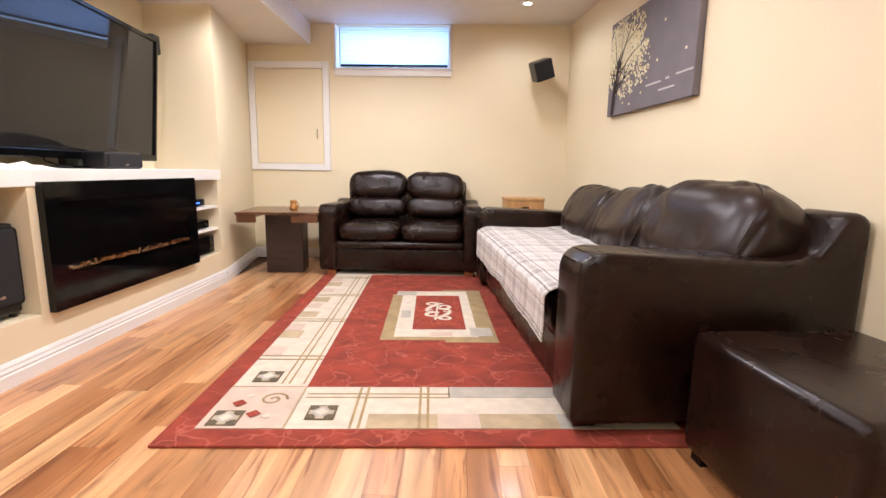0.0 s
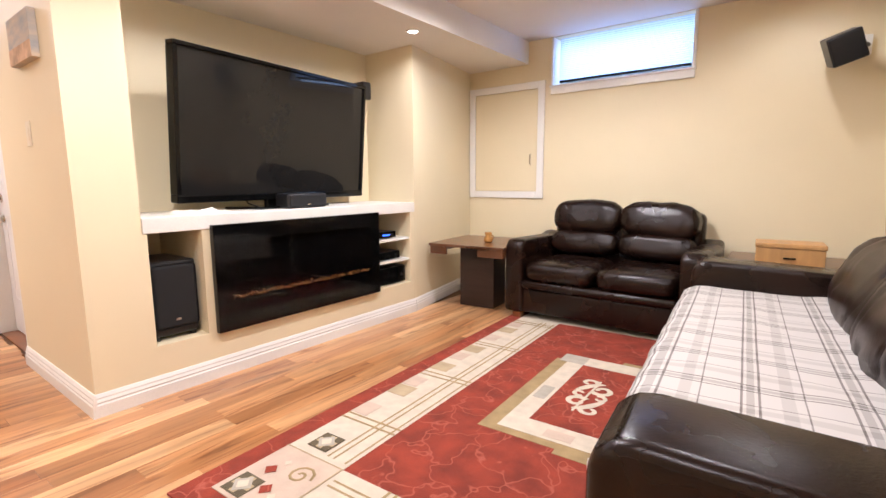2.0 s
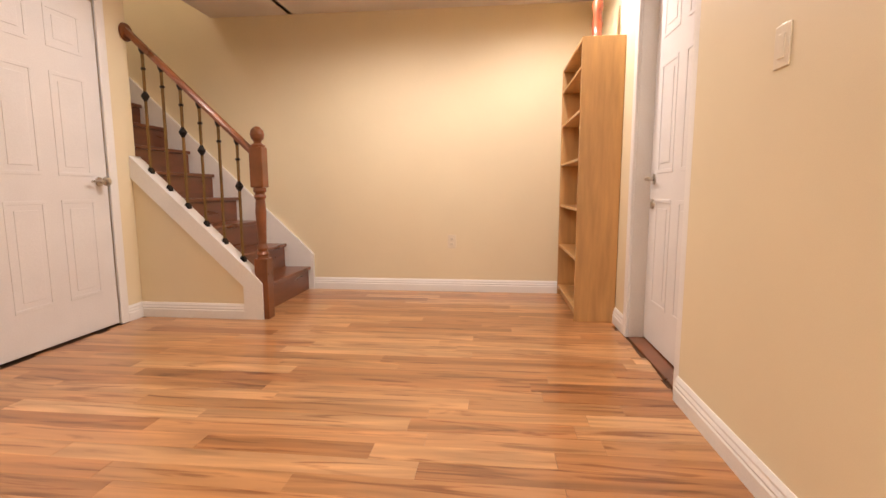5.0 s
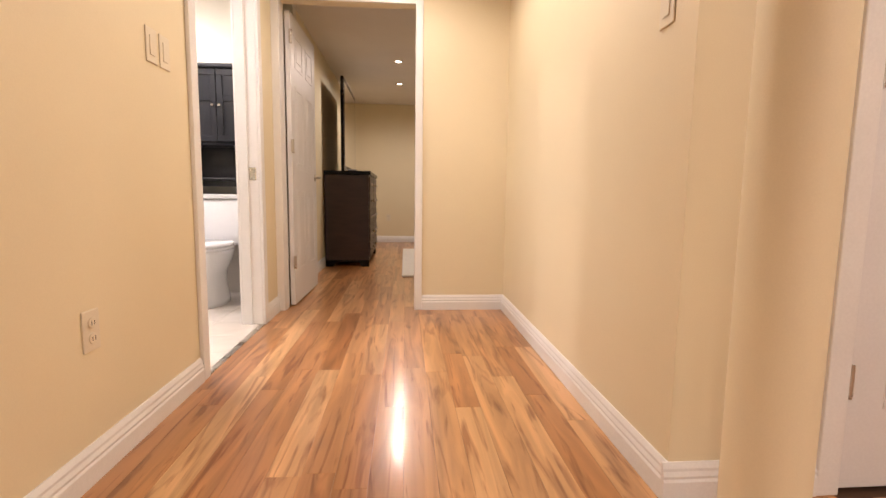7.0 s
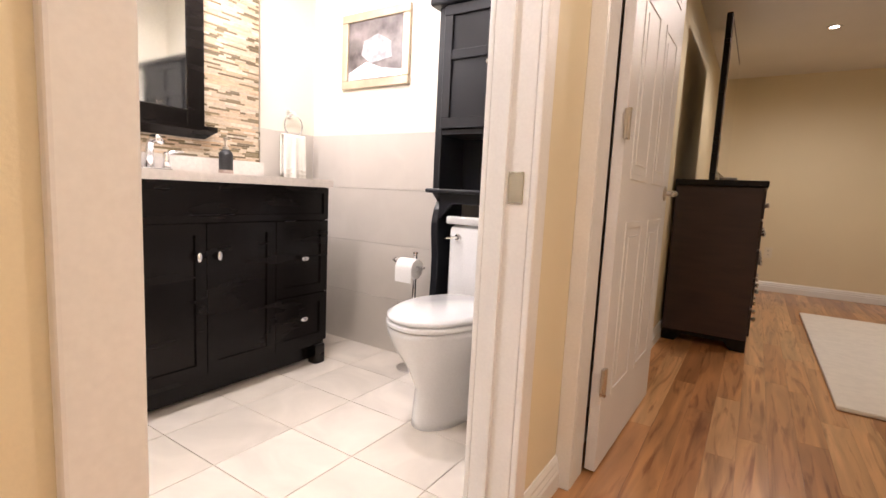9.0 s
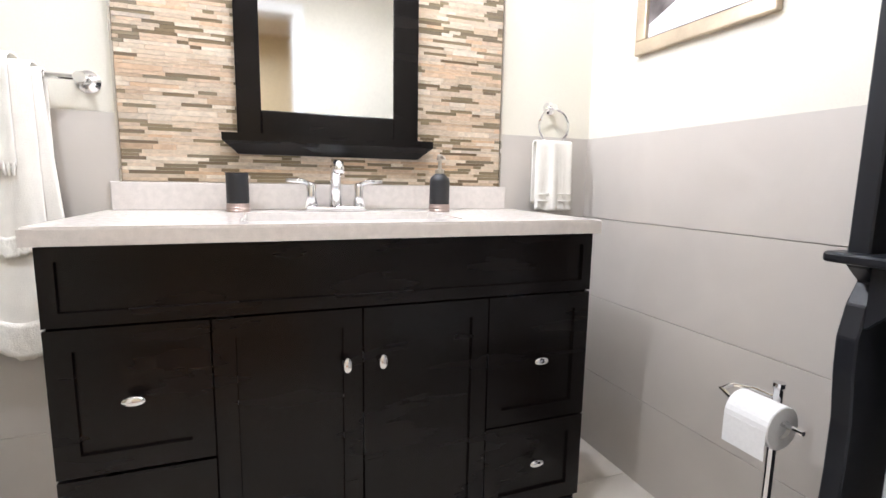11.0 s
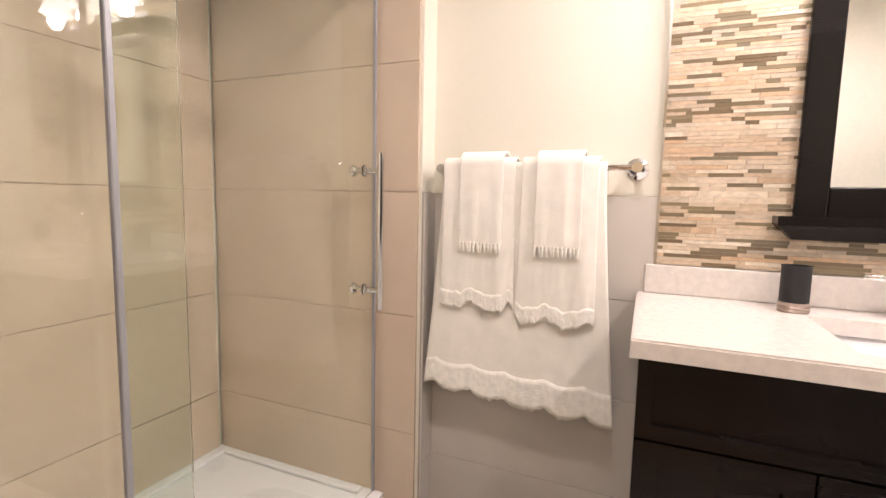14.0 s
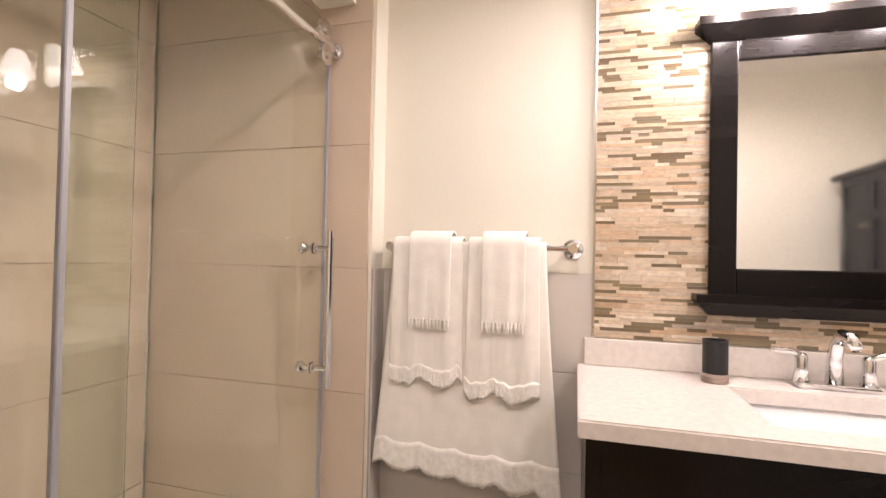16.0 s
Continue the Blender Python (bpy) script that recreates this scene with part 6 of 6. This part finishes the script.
def loft(sections, seg=36):
    """A skin over ovals: (centre y, half width, half length, z)."""
    bm = bmesh.new()
    rings = []
    for cy, a, b, z in sections:
        rings.append([bm.verts.new((a * math.cos(2 * math.pi * k / seg), cy + b * math.sin(2 * math.pi * k / seg) * (1.0 if math.sin(2 * math.pi * k / seg) > 0 else 0.85), z)) for k in range(seg)])
    for p, q in zip(rings, rings[1:]):
        for k in range(seg):
            bm.faces.new((p[k], p[(k + 1) % seg], q[(k + 1) % seg], q[k]))
    bm.faces.new(rings[0][::-1])
    bm.faces.new(rings[-1])
    return bm


smooth(part("bowl", loft([(-0.06, 0.115, 0.25, 0.000), (-0.06, 0.11, 0.25, 0.032), (-0.04, 0.10, 0.22, 0.148), (-0.01, 0.115, 0.24, 0.243), (0.02, 0.165, 0.27, 0.327), (0.03, 0.185, 0.285, 0.385), (0.03, 0.187, 0.287, 0.406)]), CERAMIC, to))
smooth(part("seat", loft([(0.03, 0.185, 0.285, 0.409), (0.03, 0.190, 0.292, 0.416), (0.03, 0.190, 0.292, 0.426), (0.03, 0.186, 0.288, 0.430)]), CERAMIC, to))
smooth(part("lid", loft([(0.03, 0.184, 0.286, 0.434), (0.03, 0.188, 0.290, 0.439), (0.03, 0.186, 0.288, 0.449), (0.03, 0.165, 0.265, 0.458)]), CERAMIC, to))
smooth(part("tank", box(-0.19, 0.19, -0.42, -0.25, 0.40, 0.755, 0.03, 4), CERAMIC, to))
smooth(part("tank_lid", box(-0.20, 0.20, -0.425, -0.238, 0.757, 0.795, 0.012, 3), CERAMIC, to))
lb = lathe([(0.016, 0), (0.016, 0.012), (0.010, 0.016)], 16, pose(0.13, -0.25, 0.70, -90, 0, 0))
tube([(0.13, -0.232, 0.70), (0.155, -0.226, 0.698), (0.180, -0.226, 0.694)], 0.006, 8, lb)
part("flush_lever", lb, CHROME, to, "chrome flush lever")

ca = thing("over_toilet_cabinet", TX - 0.033, -5.43, 0, "dark cabinet on tall legs standing over the toilet", "cabinet")
cw, cd = 0.297, 0.215
BLUEB = mat("charcoal_cabinet", (0.011, 0.0115, 0.0145), 0.35, var=0.2, scale=4, bump=0.06, spec=0.35)
for s in (-1, 1):
    x0, x1 = sorted((s * cw, s * (cw - 0.035)))
    side = [(0.0, 0), (cd, 0), (cd * 0.98, 0.30), (cd * 0.93, 0.50), (cd * 0.93, 0.60), (cd * 0.99, 0.70), (cd * 1.0, 0.76), (cd * 0.93, 0.82), (cd * 0.82, 0.86), (cd, 0.89), (cd, 1.70), (0.0, 1.70)]
    part("side_panel", prism(side, "x", x0, x1, None, 0.003, 1), BLUEB, ca)
part("ledge", box(-cw - 0.025, cw + 0.025, 0.0, cd + 0.025, 0.895, 0.915, 0.006, 2), BLUEB, ca)
part("back", box(-cw + 0.035, cw - 0.035, 0.0, 0.012, 0.915, 1.70), BLUEB, ca)
part("apron", prism([(-cw + 0.035, 0.895), (-cw + 0.035, 0.78), (-cw + 0.10, 0.85), (cw - 0.10, 0.85), (cw - 0.035, 0.78), (cw - 0.035, 0.895)], "y", cd - 0.03, cd - 0.012), BLUEB, ca)
part("shelf", box(-cw + 0.035, cw - 0.035, 0.012, cd - 0.004, 1.155, 1.175), BLUEB, ca)
part("crown", box(-cw - 0.035, cw + 0.035, 0, cd + 0.035, 1.70, 1.735, 0.012, 3), BLUEB, ca)
for s in (-1, 1):
    x0, x1 = sorted((s * 0.002, s * (cw - 0.037)))
    bm = bmesh.new()
    for a, b, c, d in ((x0, x1, 1.18, 1.225), (x0, x1, 1.655, 1.698), (x0, x0 + 0.042, 1.225, 1.655), (x1 - 0.042, x1, 1.225, 1.655), (x0 + 0.042, x1 - 0.042, 1.47, 1.51)):
        add_box(bm, a, b, cd - 0.002, cd + 0.016, c, d, 0.002, 1)
    add_box(bm, x0 + 0.04, x1 - 0.04, cd - 0.002, cd + 0.006, 1.22, 1.66)
    dd = part("door", bm, BLUEB, ca)
    part("knob", lathe([(0.005, 0), (0.012, 0.012), (0.010, 0.022)], 14, pose(s * 0.025, cd + 0.016, 1.44, -90, 0, 0)), NICKEL, dd)

# ---- shower ----
wall("wall_shower_end", 1.152, XV, -3.19, -2.2, 0, 2.5, BTHW, "short wall at the end of the shower")
wall("wall_shower_head", XB + WT, 1.152, -3.12, -2.99, 2.06, 2.5, BTHW, "painted header over the shower")
tray = thing("shower_tray", 0.32, -2.68, 0, "white shower tray with a raised rim", "shower tray")
bm = box(-0.82, 0.83, -0.385, 0.38, 0, 0.152, 0.008, 2)
part("base", bm, CERAMIC, tray)
for a, b, c, d in ((-0.82, 0.83, -0.385, -0.30), (-0.82, 0.83, 0.33, 0.38), (-0.82, -0.77, -0.30, 0.33), (0.79, 0.83, -0.30, 0.33)):
    part("rim", box(a, b, c, d, 0.152, 0.167, 0.006, 3), CERAMIC, tray)
part("drain", lathe([(0.045, 0.152), (0.045, 0.155), (0.03, 0.156)], 20), CHROME, tray)
gl = thing("shower_screen", 0.32, -3.02, 0.165, "frameless sliding glass shower screen with chrome rail", "shower screen")
gm = gl.matrix_basis.inverted()
GL = glassy("shower_glass", (0.88, 0.93, 0.875))
SEAL = mat("grey_seal", (0.30, 0.30, 0.31), 0.35, var=0.05)


def gp(name, bm, material, label=""):
    ob = part(name, bm, material, gl, label)
    ob.matrix_parent_inverse = gm
    return ob


GD, GF = -3.035, -3.005
for nm, b in (("sliding_pane", box(0.30, 1.115, GD - 0.004, GD + 0.004, 0.18, 1.99, 0.001, 1)), ("fixed_pane", box(-0.495, 0.45, GF - 0.004, GF + 0.004, 0.167, 1.99, 0.001, 1))):
    gp(nm, b, GL, "clear glass pane").visible_shadow = False
gp("door_seal", box(1.113, 1.122, GD - 0.007, GD + 0.007, 0.18, 1.99), SEAL)
gp("edge_strip", box(0.296, 0.308, GD - 0.006, GD + 0.006, 0.18, 1.99, 0.002, 1), SEAL, "grey vertical edge strip")
gp("rail", tube([(-0.495, GD - 0.022, 1.905), (1.15, GD - 0.022, 1.905)], 0.0125, 14), CHROME, "round chrome rail")
gp("rail_bracket", lathe([(0.024, 0), (0.024, 0.03), (0.016, 0.034)], 18, pose(1.152, GD - 0.022, 1.905, 0, -90, 0)), CHROME)
for x in (0.42, 1.045):
    for dz in (0.032, -0.040):
        wb2 = lathe([(0.012, -0.02), (0.012, 0), (0.033, 0.002), (0.033, 0.012), (0.014, 0.013), (0.014, 0.018), (0.006, 0.019)], 24, pose(x + (0.01 if dz < 0 else 0.0), GD - 0.022, 1.905 + dz, 90, 0, 0))
        gp("roller", wb2, NICKEL, "round metal roller")
hx = 1.065
gp("handle", tube([(hx, GD - 0.055, 0.83), (hx, GD - 0.055, 1.315)], 0.010, 12), CHROME, "vertical chrome pull")
for z in (0.89, 1.262):
    gp("handle_post", lathe([(0.018, 0), (0.018, 0.006), (0.009, 0.010), (0.009, 0.050)], 14, pose(hx, GD - 0.004, z, 90, 0, 0)), CHROME)
    gp("handle_knob", lathe([(0.018, 0), (0.018, 0.006), (0.008, 0.012), (0.008, 0.028), (0.017, 0.034), (0.019, 0.042), (0.014, 0.05)], 16, pose(hx, GD + 0.004, z, -90, 0, 0)), CHROME)
DARKMAT = mat("dark_bath_mat", (0.030, 0.014, 0.009), 0.95, var=0.3, scale=40, bump=0.9, bscale=350)
mt = thing("bath_mat", 0.80, -3.36, 0, "dark brown bath mat before the shower", "bath mat")
part("woven_pad", prism([(0.40 * math.copysign(abs(math.cos(a)) ** 0.4, math.cos(a)), 0.25 * math.copysign(abs(math.sin(a)) ** 0.4, math.sin(a))) for a in [k * math.pi / 20 for k in range(40)]], "z", 0.002, 0.022, None, 0.006), DARKMAT, mt)


# ---- laid pieces: floor boards, tiles, mosaic ----
def cube_mesh(name, x, y, z, bevel, material):
    bm = box(0, x, 0, y, 0, z)
    if bevel:
        bmesh.ops.bevel(bm, geom=[e for e in bm.edges if all(v.co.z > z * 0.5 for v in e.verts)], offset=bevel, segments=1, affect="EDGES")
    me = bpy.data.meshes.new(name)
    bm.to_mesh(me)
    bm.free()
    me.materials.append(material)
    return me


def inside(x, y):
    """Whether the boards cover this place."""
    if -9.7 < y < YJ:
        return -3.05 < x < -0.5 and not (y > YJ - 0.11 and (x < XJ or x > -0.66))
    if y < YC:
        return XH < x < XB
    if y < YS:
        return XW < x < XB
    if y < YA:
        return XW < x < 1.75
    return XT < x < 1.6 and y < YN


floor = bpy.data.objects["floor"]
rf = random.Random(11)
BWID, BT = 0.098, 0.012
lengths = (0.62, 0.84, 1.06, 1.24)
meshes = {ln: cube_mesh("floor_board", BWID - 0.0005, ln - 0.0005, BT, 0.0005, FLOORM) for ln in lengths}
FLOORS = streaked(varied("laminate_joined", FLOOR_TONES, 0.28, (10, 0.8, 10), 1.6, 0.38, 0.03, coat=0.35, per_island=True))
vj, fj, count = [], [], 0
x = XW
while x < 1.75:
    y = -9.7 - rf.uniform(0, 0.8)
    while y < YN:
        ln = rf.choice(lengths)
        xm = x + BWID / 2
        # cut the board where the wall stands
        steps = [y + ln * k / 24 for k in range(25)]
        ok = [inside(xm, s) for s in steps]
        if any(ok):
            near = (-2.2 < xm < 0.7 and -1.2 < y and y + ln < 1.3) or (XH < xm < XB and -4.7 < y and y + ln < -1.0) or (-1.6 < xm < -0.3 and 0.5 < y)
            if all(ok) and near and count < 300:
                ob = new("floor_board", meshes[ln])
                ob.parent = floor
                ob.matrix_basis = pose(x, y, -BT)
                count += 1
            else:
                a = steps[ok.index(True)]
                b = steps[24 - ok[::-1].index(True)]
                q = len(vj)
                vj += [(x + dx, yy, zz) for zz in (-BT, -0.0003) for dx, yy in ((0.0003, a + 0.0003), (BWID - 0.0003, a + 0.0003), (BWID - 0.0003, b - 0.0003), (0.0003, b - 0.0003))]
                fj += [tuple(q + i for i in f) for f in ((4, 5, 6, 7), (0, 1, 5, 4), (1, 2, 6, 5), (2, 3, 7, 6), (3, 0, 4, 7))]
        y += ln
    x += BWID
me = bpy.data.meshes.new("floor_boards")
me.from_pydata(vj, [], fj)
me.materials.append(FLOORS)
fo = new("floor_boards", me)
fo.parent = floor
tagged(fo, "wood laminate boards", kind="stuff")

# bathroom floor
bfl = structure("floor_bathroom", box(XB, XV, YV, -2.3, -0.011, -0.004), mat("pale_grout", (0.68, 0.62, 0.54), 0.9, bump=0.3), "pale marble-look bathroom floor tiles")
TS = 0.305
me = cube_mesh("floor_tile", TS - 0.003, TS - 0.003, 0.006, 0.001, FTILE)
ny, nx = int((-2.99 - YV) / TS) + 1, int((XV - XB) / TS) + 1
for i in range(nx):
    for j in range(ny):
        w, h = min(TS, XV - (XB + i * TS)), min(TS, -2.99 - (YV + j * TS))
        if w < 0.03 or h < 0.03:
            continue
        ob = new("tile", me)
        ob.parent = bfl
        ob.matrix_basis = pose(XB + i * TS, YV + j * TS, -0.005) @ Matrix.Diagonal((w / TS, h / TS, 1, 1))
structure("trim_threshold", box(XB - 0.012, XB + 0.022, BD0, BD1, -0.01, 0.004, 0.003, 1), NICKEL, "metal threshold strip between the floors")


def tiled(wall_name, m, length, height, tw, th, material, skew=0.0):
    """Wall tiles in courses; m: the pose of the lower corner, tiles go along x and z and stand out towards -y."""
    host = bpy.data.objects[wall_name]
    back = part("grout", box(0, length, -0.006, -0.001, 0, height), SGROUT if material is SHTILE else GROUT, host)
    back.matrix_basis = m
    mesh = cube_mesh("wall_tile", tw - 0.002, th - 0.002, 0.005, 0.0008, material)
    j, z = 0, 0.0
    while z < height - 0.01:
        x = -(skew * tw if j % 2 else 0)
        while x < length - 0.005:
            a, b = max(0.0, x), min(length, x + tw)
            if b - a > 0.01:
                ob = new("tile", mesh)
                ob.parent = host
                ob.matrix_basis = m @ pose(a + 0.001, -0.006, z + 0.001, 90, 0, 0) @ Matrix.Diagonal(((b - a) / tw, min(th, height - z) / th, 1, 1))
            x += tw
        z += th
        j += 1


tiled("wall_bath_south", pose(XV, YV, 0, 0, 0, 180), XV - XB - WT - 0.006, 1.20, 2.0, 0.30, TILEW)
tiled("wall_bath_east", pose(XV, -3.19, 0, 0, 0, -90), 0.684, 1.20, 2.0, 0.30, TILEW)
tiled("wall_bath_east", pose(XV, -5.055, 0, 0, 0, -90), 0.374, 1.20, 2.0, 0.30, TILEW)
tiled("wall_bath_west", pose(XB + WT + 0.006, YV, 0, 0, 0, 90), -0.07 + BD0 - YV, 1.20, 2.0, 0.30, TILEW)
tiled("wall_shower_end", pose(1.152, -3.19, 0, 0, 0, 0), XV - 1.152 - 0.012, 1.20, 2.0, 0.30, TILEW)
tiled("wall_shower_end", pose(1.152, -2.312, 0, 0, 0, -90), 0.868, 2.36, 2.0, 0.40, SHTILE)
tiled("wall_bath_north", pose(XB + WT, -2.30, 0, 0, 0, 0), 1.63, 2.36, 2.0, 0.40, SHTILE)
tiled("wall_bath_west_2", pose(XB + WT + 0.006, -3.06, 0, 0, 0, 90), 0.74, 2.36, 2.0, 0.40, SHTILE)

# mosaic behind the mirror
MY0, MY1, MZ0, MZ1 = -5.05, -3.878, 1.013, 2.355
mos = structure("trim_mosaic", box(XV - 0.004, XV - 0.0005, MY0, MY1, MZ0, MZ1), mat("pale_mosaic_grout", (0.50, 0.43, 0.34), 0.9, bump=0.3), "strip mosaic of stone and glass behind the mirror")
for y in (MY0 - 0.006, MY1):
    structure("trim_edge", box(XV - 0.014, XV - 0.0005, y, y + 0.006, MZ0, MZ1), NICKEL, "thin metal edge strip of the mosaic")
STONES = [(0.50, 0.385, 0.265), (0.64, 0.55, 0.42), (0.44, 0.315, 0.20), (0.70, 0.62, 0.50), (0.55, 0.42, 0.285), (0.49, 0.42, 0.335), (0.57, 0.39, 0.24), (0.62, 0.51, 0.385)]
GLASSES = [(0.185, 0.145, 0.085), (0.26, 0.205, 0.125), (0.155, 0.110, 0.065), (0.22, 0.185, 0.125)]
STONE = varied("travertine_strip", STONES, 0.34, (1, 2, 4), 22, 0.24, 0.25)
STRIP = varied("glass_strip", GLASSES, 0.10, (1, 1, 1), 9, 0.12, 0.02, coat=0.5)
STONEJ = varied("travertine_joined", STONES, 0.34, (1, 2, 4), 22, 0.24, 0.25, per_island=True)
STRIPJ = varied("glass_joined", GLASSES, 0.10, (1, 1, 1), 9, 0.12, 0.02, coat=0.5, per_island=True)
unit = {k: cube_mesh("strip", 1, 1, 1, 0, m) for k, m in (("s", STONE), ("g", STRIP))}
joined = {"s": ([], []), "g": ([], [])}
rm = random.Random(21)
z, made = MZ0 + 0.002, 0
while z < MZ1 - 0.008:
    thin = rm.random() < 0.72
    h = rm.choice((0.0090, 0.0100)) if thin else rm.choice((0.0115, 0.0130, 0.0160))
    h = min(h, MZ1 - z)
    y, last = MY0 + 0.001 - rm.uniform(0, 0.05), False
    while y < MY1 - 0.012:
        glass = not last and rm.random() < (0.60 if thin else 0.0)
        last = glass
        ln = rm.choice((0.03, 0.05, 0.08, 0.11, 0.14)) if glass else rm.choice((0.04, 0.06, 0.09, 0.12, 0.16))
        ln = min(ln, MY1 - y)
        if y < MY0 + 0.001:
            ln, y = max(0.02, ln + y - MY0 - 0.001), MY0 + 0.001
        d = 0.0057 if glass else rm.choice((0.006, 0.0063, 0.0067))
        hidden = -4.72 < y and y + ln < -4.2 and 1.16 < z < 1.86
        if not hidden:
            k = "g" if glass else "s"
            if made < 300 and y > -4.20 and z < 1.75:
                ob = new("strip", unit[k])
                ob.parent = mos
                ob.matrix_basis = Matrix.Translation((XV - 0.004 - d, y, z)) @ Matrix.Diagonal((d, ln - 0.0007, h - 0.0007, 1))
                made += 1
            else:
                vs, fs = joined[k]
                q = len(vs)
                vs += [(XV - 0.004 - dx, y + dy, z + dz) for dx in (0, d) for dy, dz in ((0, 0), (ln - 0.0007, 0), (ln - 0.0007, h - 0.0007), (0, h - 0.0007))]
                fs += [tuple(q + i for i in f) for f in ((7, 6, 5, 4), (0, 1, 5, 4), (1, 2, 6, 5), (2, 3, 7, 6), (3, 0, 4, 7))]
        y += ln
    z += h
for k, m in (("s", STONEJ), ("g", STRIPJ)):
    me = bpy.data.meshes.new("strips")
    me.from_pydata(*[joined[k][0], [], joined[k][1]])
    me.materials.append(m)
    bmj = bmesh.new()
    bmj.from_mesh(me)
    bmesh.ops.recalc_face_normals(bmj, faces=bmj.faces)
    bmj.to_mesh(me)
    bmj.free()
    ob = new("strips", me)
    ob.parent = mos
    tagged(ob, "thin stone strips" if k == "s" else "thin brown glass strips", kind="stuff")
